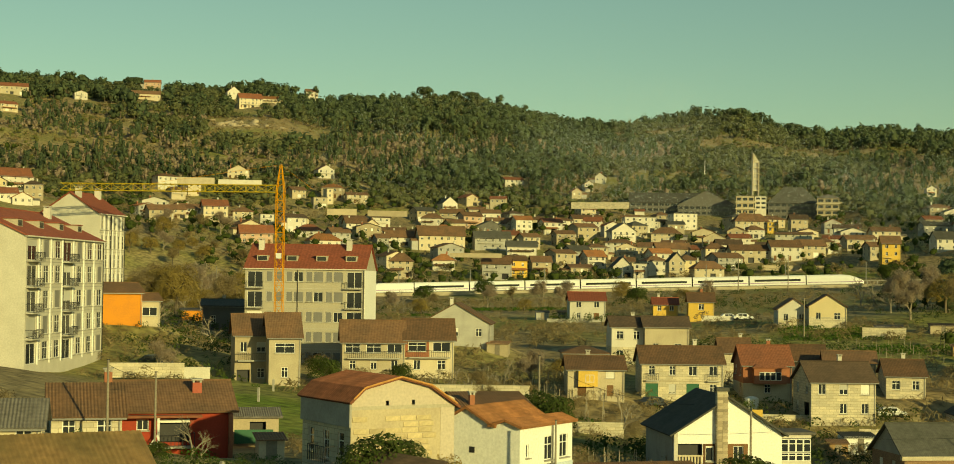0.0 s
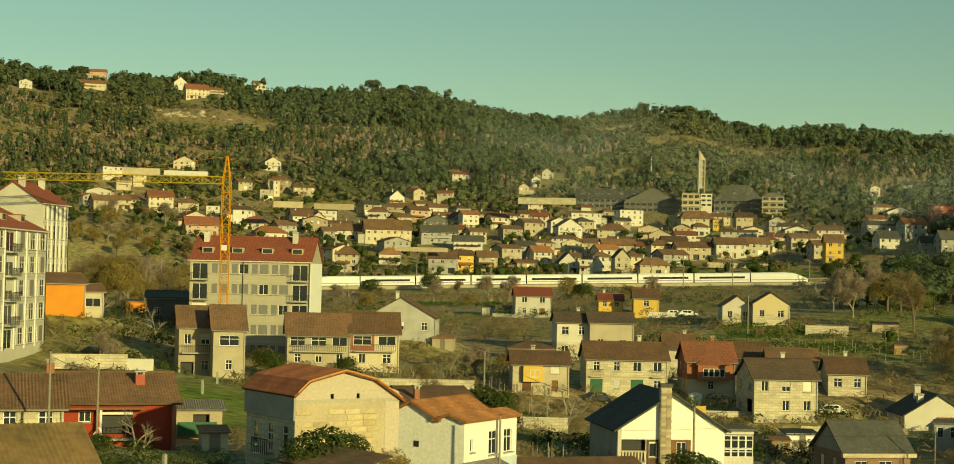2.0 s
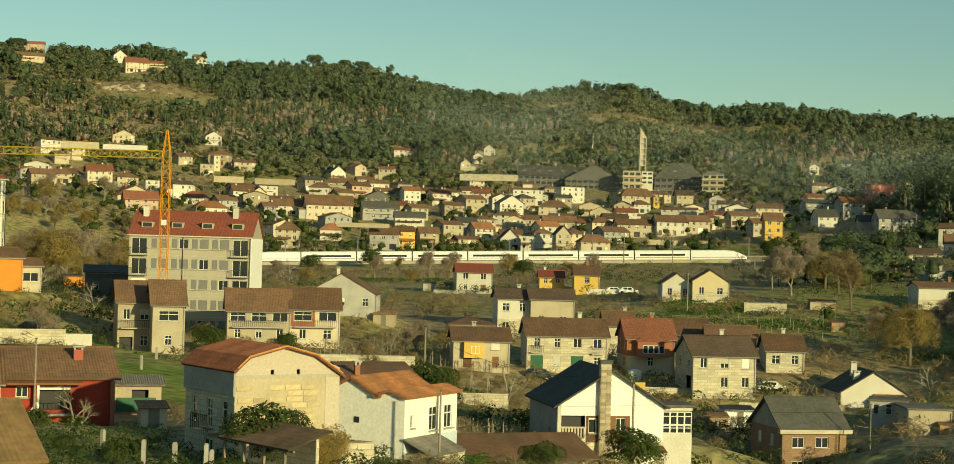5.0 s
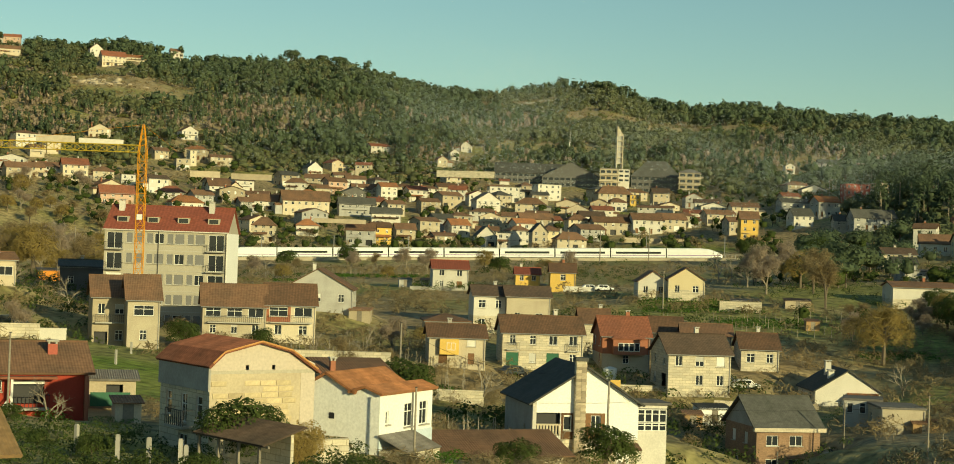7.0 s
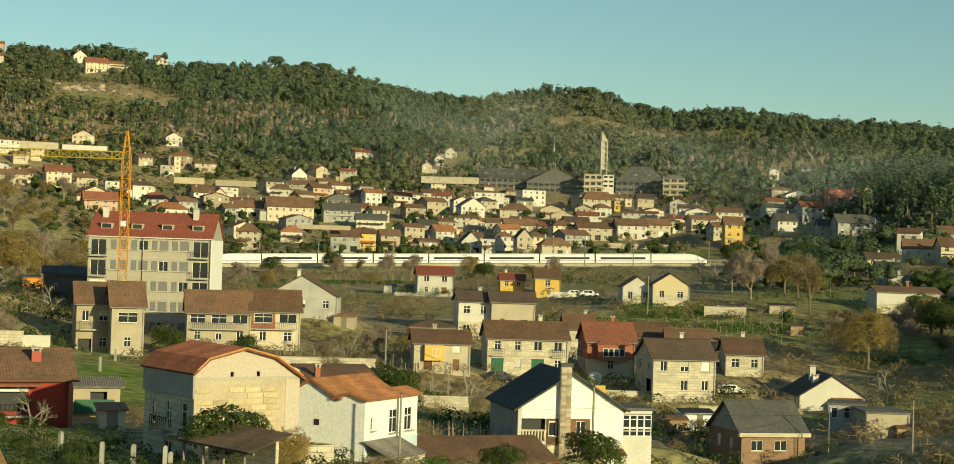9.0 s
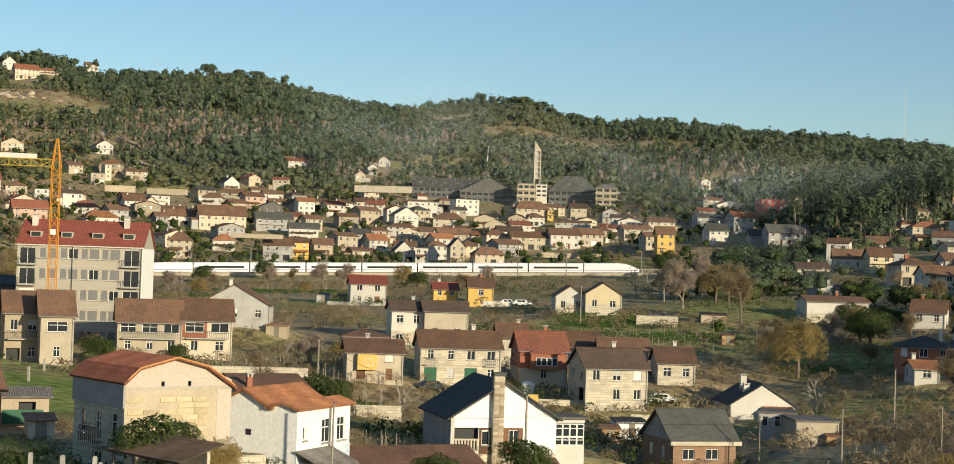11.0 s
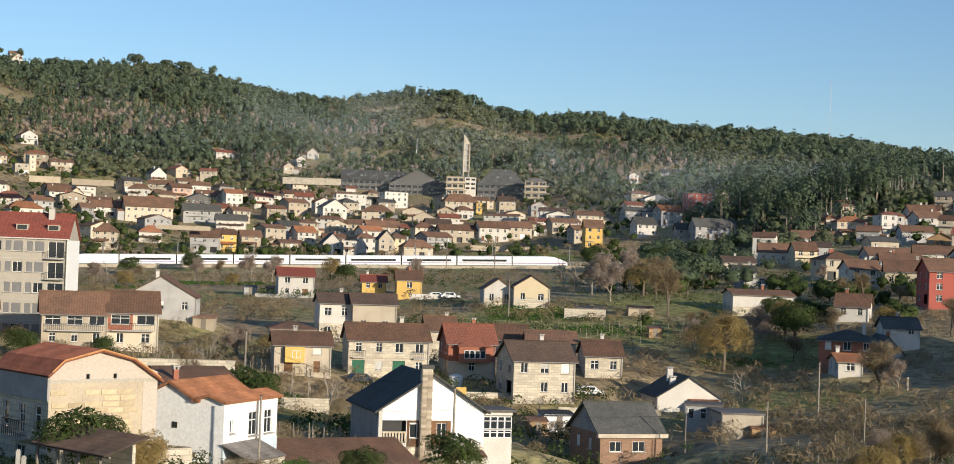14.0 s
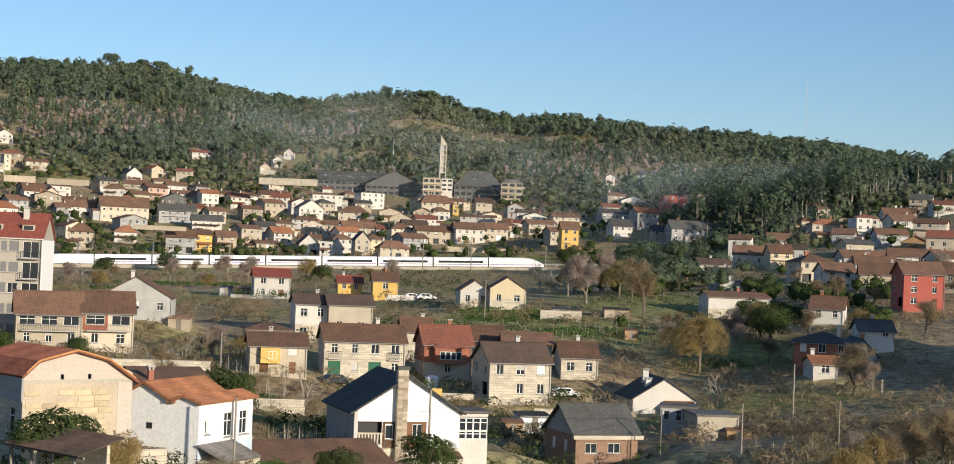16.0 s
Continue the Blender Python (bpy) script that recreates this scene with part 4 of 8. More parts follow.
house(1.87, 276, 6.3, w=7.4, dep=8.0, h=6.2, rise=1.5, roof='S', wall='cream', tile='dark', rot=7, anchor=0, label='cream-rendered house with dark old tiles', cols=2, storeys=1, group='foreground houses')
house(-0.57, 226, 4.1, w=7.8, dep=8.0, h=3.8, rise=1.5, roof='S', wall='cream', tile='brown', rot=5, anchor=0, label='cream-rendered house with weathered brown tiles', cols=2, storeys=2, bay=True, group='foreground houses')
house(-0.94, 262, 6.7, w=7.0, dep=8.0, h=1.8, rise=1.0, roof='H', wall='beige', tile='brown', rot=5, anchor=0, label='beige-rendered house with weathered brown tiles', cols=0, storeys=1, group='foreground houses')
house(2.42, 236, 3.2, w=11.7, dep=8.0, h=5.2, rise=2.2, roof='S', wall='stone', tile='brown', rot=8, anchor=0, label='granite block house with weathered brown tiles', cols=4, storeys=2, doors=True, juliet=(0, 3), group='foreground houses')
house(5.32, 242, 3.2, w=7.1, dep=9.0, h=4.9, rise=2.6, roof='S', wall='brickpaint', tile='red', rot=10, anchor=0, label='red-brown rendered house with a red tiled roof', cols=1, storeys=2, big=True, band='cream', oriel=True, group='foreground houses')
house(4.23, 266, 3.4, w=4.8, dep=8.0, h=5.4, rise=2.1, roof='S', wall='stone', tile='brown', rot=6, anchor=0, label='granite block house with weathered brown tiles', cols=1, storeys=2, group='foreground houses')
house(6.68, 264, 5.5, w=5.3, dep=8.0, h=2.4, rise=2.2, roof='S', wall='cream', tile='brown', rot=4, anchor=0, label='cream-rendered house with weathered brown tiles', cols=1, storeys=1, group='foreground houses')
house(8.09, 258, 5.9, w=7.7, dep=8.0, h=2.1, rise=1.5, roof='S', wall='cream', tile='brown', rot=4, anchor=0, label='cream-rendered house with weathered brown tiles', cols=1, storeys=1, group='foreground houses')
house(6.80, 226, 1.6, w=8.9, dep=9.0, h=5.2, rise=2.4, roof='S', wall='stone', tile='dark', rot=16, anchor=-0.5, label='granite block house with dark old tiles', cols=3, storeys=2, group='foreground houses')
house(9.93, 250, 3.5, w=5.7, dep=9.0, h=3.1, rise=2.1, roof='S', wall='stone', tile='brown', rot=8, anchor=0, label='granite block house with weathered brown tiles', cols=2, storeys=1, group='foreground houses')
house(6.19, 332, 11.4, w=6.2, dep=9.0, h=3.4, rise=2.1, roof='F', wall='white', tile='brown', rot=6, anchor=0, label='white-rendered house with weathered brown tiles', cols=2, storeys=1, band='stone', group='foreground houses')
house(7.33, 330, 11.7, w=7.3, dep=10.0, h=3.8, rise=2.3, roof='F', wall='yellowpale', tile='brown', rot=4, anchor=0, label='pale yellow painted house with weathered brown tiles', cols=2, storeys=1, band='stone', group='foreground houses')
house(3.04, 372, 10.1, w=5.7, dep=8.0, h=5.5, rise=1.9, roof='S', wall='yellow', tile='brown', rot=3, anchor=0, label='bright yellow painted house with weathered brown tiles', cols=1, storeys=2, doors=True, group='foreground houses')
house(1.81, 378, 12.6, w=5.6, dep=7.0, h=2.2, rise=1.4, roof='S', wall='yellow', tile='terra', rot=3, anchor=0, label='bright yellow painted house with red roof tiles', cols=2, storeys=1, group='foreground houses')
house(-0.89, 372, 10.7, w=8.1, dep=8.0, h=4.8, rise=1.8, roof='S', wall='white', tile='terra', rot=5, anchor=0, label='white-rendered house with red roof tiles', cols=2, storeys=2, group='foreground houses')
house(-17.05, 250, 13.0, w=6.6, dep=9.0, h=4.4, rise=1.3, roof='S', wall='orangepaint', tile='brown', rot=12, anchor=0, label='orange painted house with weathered brown tiles', cols=0, storeys=1, group='foreground houses')
house(-16.05, 254, 12.6, w=3.2, dep=6.0, h=3.6, rise=0.9, roof='S', wall='cream', tile='brown', rot=12, anchor=0, label='small cream house with a wide window and brown tiles', cols=1, storeys=1, big=True, group='foreground houses')
house(-13.52, 288, 10.3, w=7.5, dep=9.0, h=4.5, rise=1.0, roof='S', wall='dark', tile='slate', rot=0, anchor=0, label='dark grey house with a dark slate roof', cols=2, storeys=1, group='foreground houses')
house(14.3, 345, 10.9, w=13.0, dep=9.0, h=4.6, rise=0.9, roof='S', wall='white', tile='brown', rot=14, anchor=-0.5, label='white-rendered house with weathered brown tiles', cols=1, storeys=1, band='stone', group='hillside houses')
house(20.83, 335, 15.1, w=8.2, dep=9.0, h=6.7, rise=2.4, roof='S', wall='red', tile='brown', rot=16, anchor=-0.5, label='brick-red painted house with weathered brown tiles', cols=2, storeys=3, group='hillside houses')
house(18.20, 265, 5.2, w=8.8, dep=10.0, h=4.8, rise=1.5, roof='H', wall='brickpaint', tile='slate', rot=0, anchor=0, label='red-brown rendered house with a dark slate roof', cols=3, storeys=2, group='hillside houses')
house(17.93, 246, 5.5, w=3.6, dep=6.0, h=2.1, rise=0.9, roof='S', wall='white', tile='orange', rot=14, anchor=-0.5, label='white-rendered house with orange roof tiles', cols=1, storeys=1, group='hillside houses')
house(19.54, 277, 5.5, w=5.4, dep=12.0, h=2.1, rise=2.8, roof='F', wall='grey', tile='slate', rot=10, anchor=0, label='grey cement-rendered house with a dark slate roof', cols=1, storeys=2, group='hillside houses')
shed(-12.37, 132, 6.8, w=3.6, dep=4.0, h=2.0, rise=0.9, roof='S', wall='beige', tile='grey', rot=5, anchor=0)
house(-15.74, 731, 43.2, w=9.2, dep=7, h=5.2, rise=2.2, roof='S', wall='beige', tile='brown', rot=16, label='beige-rendered house with weathered brown tiles', group='village houses')
house(-15.12, 763, 46.0, w=5.8, dep=7, h=4.1, rise=2.1, roof='S', wall='beige', tile='brown', rot=22, label='beige-rendered house with weathered brown tiles', group='village houses')
house(-13.87, 770, 45.3, w=10.2, dep=8, h=6.7, rise=3.0, roof='S', wall='cream', tile='red', rot=10, label='cream-rendered house with a red tiled roof', group='village houses')
house(-13.12, 947, 75.7, w=12.4, dep=7, h=4.8, rise=3.1, roof='F', wall='cream', tile='brown', rot=4, label='cream-rendered house with weathered brown tiles', group='hilltop houses')
house(-10.08, 976, 79.2, w=10.4, dep=7, h=4.6, rise=2.9, roof='F', wall='white', tile='brown', rot=22, label='white-rendered house with weathered brown tiles', group='hilltop houses')
house(-15.15, 879, 60.9, w=6.7, dep=9, h=4.1, rise=1.5, roof='S', wall='cream', tile='brown', rot=16, label='cream-rendered house with weathered brown tiles', group='village houses')
house(-12.45, 700, 33.8, w=12.4, dep=7, h=4.3, rise=3.4, roof='S', wall='pink', tile='red', rot=10, label='pinkish-rendered house with a red tiled roof', group='village houses')
house(-10.69, 742, 38.3, w=11.1, dep=9, h=2.7, rise=2.6, roof='H', wall='white', tile='red', rot=-6, label='white-rendered house with a red tiled roof', group='village houses')
house(-10.07, 711, 32.6, w=12.2, dep=8, h=3.4, rise=2.7, roof='H', wall='white', tile='orange', rot=16, label='white-rendered house with orange roof tiles', group='village houses')
house(-12.10, 776, 44.0, w=5.8, dep=7, h=4.8, rise=0.3, roof='0', wall='white', tile='grey', rot=4, label='white-rendered house with a flat grey roof', group='village houses')
house(-10.27, 876, 56.9, w=6.6, dep=8, h=5.1, rise=0.3, roof='0', wall='cream', tile='grey', rot=10, label='cream-rendered house with a flat grey roof', group='village houses')
house(-9.94, 890, 60.3, w=3.7, dep=7, h=7.5, rise=0.3, roof='0', wall='cream', tile='grey', rot=16, label='cream-rendered house with a flat grey roof', group='hilltop houses')
house(-8.98, 896, 60.6, w=11.8, dep=8, h=4.6, rise=1.5, roof='S', wall='cream', tile='brown', rot=10, label='cream-rendered house with weathered brown tiles', group='hilltop houses')
house(-9.00, 776, 40.9, w=8.8, dep=7, h=4.6, rise=2.4, roof='S', wall='white', tile='brown', rot=16, label='white-rendered house with weathered brown tiles', group='village houses')
house(-8.46, 784, 41.4, w=5.4, dep=8, h=4.0, rise=2.3, roof='F', wall='cream', tile='brown', rot=16, label='cream-rendered house with weathered brown tiles', group='village houses')
house(-6.39, 830, 46.9, w=9.3, dep=7, h=3.7, rise=2.3, roof='H', wall='white', tile='brown', rot=-6, label='white-rendered house with weathered brown tiles', group='village houses')
house(-5.74, 887, 57.0, w=8.8, dep=8, h=3.9, rise=3.6, roof='F', wall='white', tile='slate', rot=22, label='white-rendered house with a dark slate roof', group='hilltop houses')
house(-6.01, 735, 33.1, w=18.6, dep=9, h=6.0, rise=4.2, roof='S', wall='cream', tile='brown', rot=10, label='cream-rendered house with weathered brown tiles', group='village houses')
house(-7.43, 742, 34.7, w=12.6, dep=7, h=3.8, rise=2.8, roof='S', wall='white', tile='brown', rot=10, label='white-rendered house with weathered brown tiles', group='village houses')
house(-8.07, 730, 33.1, w=4.7, dep=8, h=4.3, rise=2.0, roof='S', wall='grey', tile='brown', rot=16, label='grey cement-rendered house with weathered brown tiles', group='village houses')
house(-7.46, 644, 20.2, w=7.7, dep=7, h=6.4, rise=2.9, roof='H', wall='cream', tile='brown', rot=-6, label='cream-rendered house with weathered brown tiles', group='village houses')
house(-5.94, 672, 23.8, w=8.0, dep=8, h=3.7, rise=2.5, roof='H', wall='white', tile='orange', rot=4, label='white-rendered house with orange roof tiles', group='village houses')
house(-4.11, 644, 20.1, w=9.6, dep=8, h=5.7, rise=2.7, roof='S', wall='grey', tile='brown', rot=-6, label='grey cement-rendered house with weathered brown tiles', group='village houses')
house(-3.33, 654, 21.1, w=6.7, dep=9, h=6.1, rise=2.0, roof='S', wall='yellow', tile='brown', rot=16, label='bright yellow painted house with weathered brown tiles', group='village houses')
house(-2.50, 665, 22.2, w=7.0, dep=9, h=4.7, rise=2.5, roof='S', wall='beige', tile='brown', rot=10, label='beige-rendered house with weathered brown tiles', group='village houses')
house(-3.58, 815, 44.0, w=4.6, dep=8, h=3.9, rise=2.7, roof='F', wall='grey', tile='brown', rot=22, label='grey cement-rendered house with weathered brown tiles', group='village houses')
house(-3.14, 807, 42.5, w=7.4, dep=9, h=6.6, rise=2.0, roof='S', wall='white', tile='orange', rot=16, label='white-rendered house with orange roof tiles', group='village houses')
house(-2.12, 813, 43.2, w=8.7, dep=8, h=5.1, rise=2.0, roof='S', wall='white', tile='red', rot=22, label='white-rendered house with a red tiled roof', group='village houses')
house(-4.23, 742, 33.5, w=14.6, dep=7, h=5.0, rise=2.9, roof='S', wall='grey', tile='slate', rot=10, label='grey cement-rendered house with a dark slate roof', group='village houses')
house(-4.31, 810, 43.4, w=14.2, dep=8, h=2.1, rise=3.3, roof='F', wall='dark', tile='slate', rot=16, label='dark grey house with a dark slate roof', group='village houses')
house(-3.21, 725, 31.0, w=11.6, dep=7, h=3.5, rise=2.5, roof='S', wall='white', tile='slate', rot=4, label='white-rendered house with a dark slate roof', group='village houses')
house(-1.68, 767, 36.4, w=8.2, dep=7, h=5.1, rise=1.5, roof='S', wall='beige', tile='brown', rot=22, label='beige-rendered house with weathered brown tiles', group='village houses')
house(-0.91, 855, 49.1, w=14.0, dep=9, h=2.9, rise=2.1, roof='S', wall='cream', tile='brown', rot=16, label='cream-rendered house with weathered brown tiles', group='village houses')
house(-1.24, 816, 43.1, w=7.6, dep=9, h=2.1, rise=0.9, roof='S', wall='yellow', tile='brown', rot=-6, label='bright yellow painted house with weathered brown tiles', group='village houses')
house(-0.59, 689, 25.4, w=7.3, dep=9, h=4.4, rise=2.6, roof='S', wall='white', tile='orange', rot=22, label='white-rendered house with orange roof tiles', group='village houses')
house(-1.10, 668, 22.6, w=8.4, dep=9, h=2.5, rise=1.3, roof='S', wall='beige', tile='brown', rot=16, label='beige-rendered house with weathered brown tiles', group='village houses')
house(-4.11, 825, 45.5, w=8.1, dep=7, h=3.7, rise=1.7, roof='S', wall='white', tile='brown', rot=10, label='white-rendered house with weathered brown tiles', group='village houses')
house(-5.49, 809, 43.7, w=7.7, dep=7, h=3.6, rise=1.9, roof='S', wall='cream', tile='brown', rot=22, label='cream-rendered house with weathered brown tiles', group='village houses')
house(0.35, 781, 38.2, w=11.0, dep=7, h=5.2, rise=3.8, roof='F', wall='white', tile='grey', rot=22, label='white-rendered house with a flat grey roof', group='village houses')
house(0.90, 823, 44.4, w=13.7, dep=8, h=7.0, rise=0.3, roof='0', wall='white', tile='grey', rot=10, label='white-rendered house with a flat grey roof', group='village houses')
house(2.47, 836, 46.8, w=11.4, dep=8, h=7.1, rise=0.3, roof='0', wall='white', tile='grey', rot=22, label='white-rendered house with a flat grey roof', group='village houses')
house(1.79, 778, 38.5, w=12.2, dep=9, h=4.0, rise=3.0, roof='H', wall='cream', tile='brown', rot=-6, label='cream-rendered house with weathered brown tiles', group='village houses')
house(1.14, 712, 29.0, w=6.7, dep=8, h=5.6, rise=1.9, roof='S', wall='beige', tile='brown', rot=-6, label='beige-rendered house with weathered brown tiles', group='village houses')
house(2.07, 692, 27.3, w=12.6, dep=7, h=6.2, rise=2.4, roof='S', wall='beige', tile='brown', rot=16, label='beige-rendered house with weathered brown tiles', group='village houses')
house(0.46, 728, 30.5, w=8.7, dep=7, h=4.1, rise=1.9, roof='F', wall='cream', tile='brown', rot=4, label='cream-rendered house with weathered brown tiles', group='village houses')
house(0.32, 660, 21.6, w=7.0, dep=9, h=3.9, rise=3.9, roof='F', wall='white', tile='slate', rot=10, label='white-rendered house with a dark slate roof', group='village houses')
house(0.92, 649, 21.4, w=4.6, dep=8, h=5.1, rise=0.3, roof='0', wall='white', tile='slate', rot=-6, label='white-rendered house with a dark slate roof', group='village houses')
house(2.19, 637, 21.1, w=5.3, dep=9, h=6.4, rise=3.3, roof='F', wall='cream', tile='slate', rot=10, label='cream-rendered house with a dark slate roof', group='village houses')
house(3.31, 635, 21.5, w=10.4, dep=7, h=3.8, rise=2.6, roof='H', wall='cream', tile='brown', rot=16, label='cream-rendered house with weathered brown tiles', group='village houses')
house(3.53, 681, 27.3, w=7.8, dep=7, h=6.3, rise=2.1, roof='H', wall='cream', tile='brown', rot=16, label='cream-rendered house with weathered brown tiles', group='village houses')
house(3.48, 755, 36.5, w=9.3, dep=8, h=3.4, rise=2.5, roof='F', wall='cream', tile='brown', rot=4, label='cream-rendered house with weathered brown tiles', group='village houses')
house(4.75, 807, 44.2, w=14.7, dep=7, h=5.7, rise=3.4, roof='H', wall='cream', tile='brown', rot=16, label='cream-rendered house with weathered brown tiles', group='village houses')
house(5.46, 807, 44.5, w=4.5, dep=9, h=4.5, rise=0.3, roof='0', wall='yellow', tile='grey', rot=4, label='bright yellow painted house with a flat grey roof', group='village houses')
house(4.37, 760, 37.8, w=8.4, dep=8, h=2.5, rise=1.8, roof='S', wall='white', tile='red', rot=16, label='white-rendered house with a red tiled roof', group='village houses')
house(4.73, 677, 28.0, w=14.7, dep=7, h=5.0, rise=2.1, roof='S', wall='cream', tile='brown', rot=16, label='cream-rendered house with weathered brown tiles', group='village houses')
house(5.93, 678, 29.0, w=11.1, dep=8, h=5.5, rise=2.6, roof='S', wall='white', tile='brown', rot=16, label='white-rendered house with weathered brown tiles', group='village houses')
house(6.81, 683, 30.4, w=10.1, dep=7, h=4.8, rise=2.4, roof='S', wall='cream', tile='brown', rot=22, label='cream-rendered house with weathered brown tiles', group='village houses')
house(7.68, 725, 35.7, w=11.1, dep=9, h=3.5, rise=1.5, roof='S', wall='white', tile='red', rot=4, label='white-rendered house with a red tiled roof', group='village houses')
house(6.15, 773, 40.6, w=14.4, dep=8, h=2.0, rise=1.0, roof='S', wall='white', tile='brown', rot=-6, label='white-rendered house with weathered brown tiles', group='village houses')
house(6.67, 779, 41.6, w=8.9, dep=7, h=2.3, rise=1.4, roof='F', wall='cream', tile='brown', rot=22, label='cream-rendered house with weathered brown tiles', group='village houses')
house(9.43, 636, 27.2, w=6.0, dep=8, h=7.7, rise=2.9, roof='S', wall='yellow', tile='brown', rot=10, label='bright yellow painted house with weathered brown tiles', group='village houses')
house(8.45, 705, 34.5, w=11.3, dep=8, h=3.9, rise=1.9, roof='S', wall='cream', tile='brown', rot=22, label='cream-rendered house with weathered brown tiles', group='village houses')
house(-0.89, 977, 73.3, w=5.5, dep=9, h=4.4, rise=1.8, roof='F', wall='white', tile='brown', rot=10, label='white-rendered house with weathered brown tiles', group='hilltop houses')
house(-0.51, 1009, 80.6, w=6.4, dep=8, h=3.4, rise=2.6, roof='F', wall='white', tile='brown', rot=-6, label='white-rendered house with weathered brown tiles', group='hilltop houses')
house(-1.31, 950, 68.4, w=6.1, dep=7, h=3.2, rise=2.1, roof='F', wall='cream', tile='red', rot=16, label='cream-rendered house with a red tiled roof', group='hilltop houses')
house(-3.50, 991, 78.3, w=12.1, dep=7, h=2.2, rise=1.7, roof='S', wall='white', tile='red', rot=22, label='white-rendered house with a red tiled roof', group='hilltop houses')
house(-13.32, 1377, 167.6, w=11.0, dep=7, h=6.0, rise=4.5, roof='F', wall='white', tile='brown', rot=16, label='white-rendered house with weathered brown tiles', group='hilltop houses')
house(-12.73, 1280, 150.6, w=18.5, dep=8, h=7.4, rise=4.2, roof='S', wall='cream', tile='red', rot=16, label='cream-rendered house with a red tiled roof', group='hilltop houses')
house(-12.03, 1326, 160.1, w=14.8, dep=9, h=2.9, rise=2.4, roof='S', wall='cream', tile='orange', rot=4, label='cream-rendered house with orange roof tiles', group='hilltop houses')
house(-10.62, 1430, 177.3, w=10.8, dep=8, h=4.2, rise=2.5, roof='S', wall='white', tile='brown', rot=10, label='white-rendered house with weathered brown tiles', group='hilltop houses')
house(-4.77, 872, 54.0, w=8.2, dep=8, h=2.9, rise=1.5, roof='S', wall='cream', tile='brown', rot=10, label='cream-rendered house with weathered brown tiles', group='village houses')
house(0.88, 894, 57.1, w=5.3, dep=7, h=1.0, rise=1.2, roof='S', wall='white', tile='red', rot=4, label='white-rendered house with a red tiled roof', group='hilltop houses')
house(0.57, 869, 51.7, w=8.4, dep=7, h=1.6, rise=1.4, roof='S', wall='cream', tile='brown', rot=4, label='cream-rendered house with weathered brown tiles', group='village houses')
house(12.01, 986, 75.7, w=11.2, dep=9, h=2.5, rise=2.4, roof='S', wall='white', tile='slate', rot=10, label='white-rendered house with a dark slate roof', group='hilltop houses')
house(10.74, 950, 69.6, w=5.4, dep=9, h=4.5, rise=1.4, roof='F', wall='white', tile='slate', rot=10, label='white-rendered house with a dark slate roof', group='hilltop houses')
house(-20.68, 1251, 151.6, w=20.5, dep=9, h=6.3, rise=2.8, roof='S', wall='cream', tile='red', rot=4, label='cream-rendered house with a red tiled roof', group='hilltop houses')
house(-20.83, 1136, 128.3, w=12.1, dep=9, h=4.9, rise=2.1, roof='S', wall='cream', tile='red', rot=22, label='cream-rendered house with a red tiled roof', group='hilltop houses')
house(-18.48, 1265, 151.8, w=9.6, dep=9, h=4.6, rise=1.8, roof='F', wall='white', tile='slate', rot=10, label='white-rendered house with a dark slate roof', group='hilltop houses')
house(-16.31, 1291, 156.4, w=22.1, dep=8, h=3.8, rise=2.8, roof='S', wall='cream', tile='brown', rot=4, label='cream-rendered house with weathered brown tiles', group='hilltop houses')
house(-16.11, 1429, 181.6, w=13.9, dep=7, h=3.7, rise=2.5, roof='S', wall='pink', tile='red', rot=-6, label='pinkish-rendered house with a red tiled roof', group='hilltop houses')
house(-20.58, 813, 59.7, w=14.8, dep=8, h=6.4, rise=4.0, roof='S', wall='white', tile='red', rot=22, label='white-rendered house with a red tiled roof', group='village houses')
house(-20.79, 722, 50.6, w=7.1, dep=9, h=3.1, rise=2.6, roof='S', wall='white', tile='red', rot=10, label='white-rendered house with a red tiled roof', group='village houses')
house(-20.33, 721, 49.4, w=7.6, dep=8, h=2.6, rise=2.3, roof='F', wall='white', tile='orange', rot=10, label='white-rendered house with orange roof tiles', group='village houses')
house(13.04, 751, 47.3, w=11.4, dep=7, h=7.8, rise=0.3, roof='0', wall='red', tile='red', rot=22, label='brick-red painted house with a red tiled roof', group='hillside houses')
house(11.25, 654, 33.3, w=8.2, dep=8, h=4.4, rise=3.0, roof='S', wall='white', tile='slate', rot=22, label='white-rendered house with a dark slate roof', group='hillside houses')
house(12.58, 635, 31.6, w=6.7, dep=7, h=4.2, rise=2.4, roof='S', wall='grey', tile='slate', rot=10, label='grey cement-rendered house with a dark slate roof', group='hillside houses')
house(13.65, 631, 32.4, w=16.8, dep=8, h=4.7, rise=3.2, roof='S', wall='grey', tile='slate', rot=22, label='grey cement-rendered house with a dark slate roof', group='hillside houses')
house(11.04, 737, 42.5, w=15.4, dep=7, h=3.3, rise=1.8, roof='S', wall='grey', tile='slate', rot=22, label='grey cement-rendered house with a dark slate roof', group='hillside houses')
house(11.58, 816, 51.9, w=13.0, dep=7, h=3.0, rise=2.4, roof='F', wall='white', tile='slate', rot=22, label='white-rendered house with a dark slate roof', group='hillside houses')
house(15.63, 492, 22.9, w=8.6, dep=7, h=3.6, rise=2.6, roof='S', wall='white', tile='brown', rot=4, label='white-rendered house with weathered brown tiles', group='hillside houses')
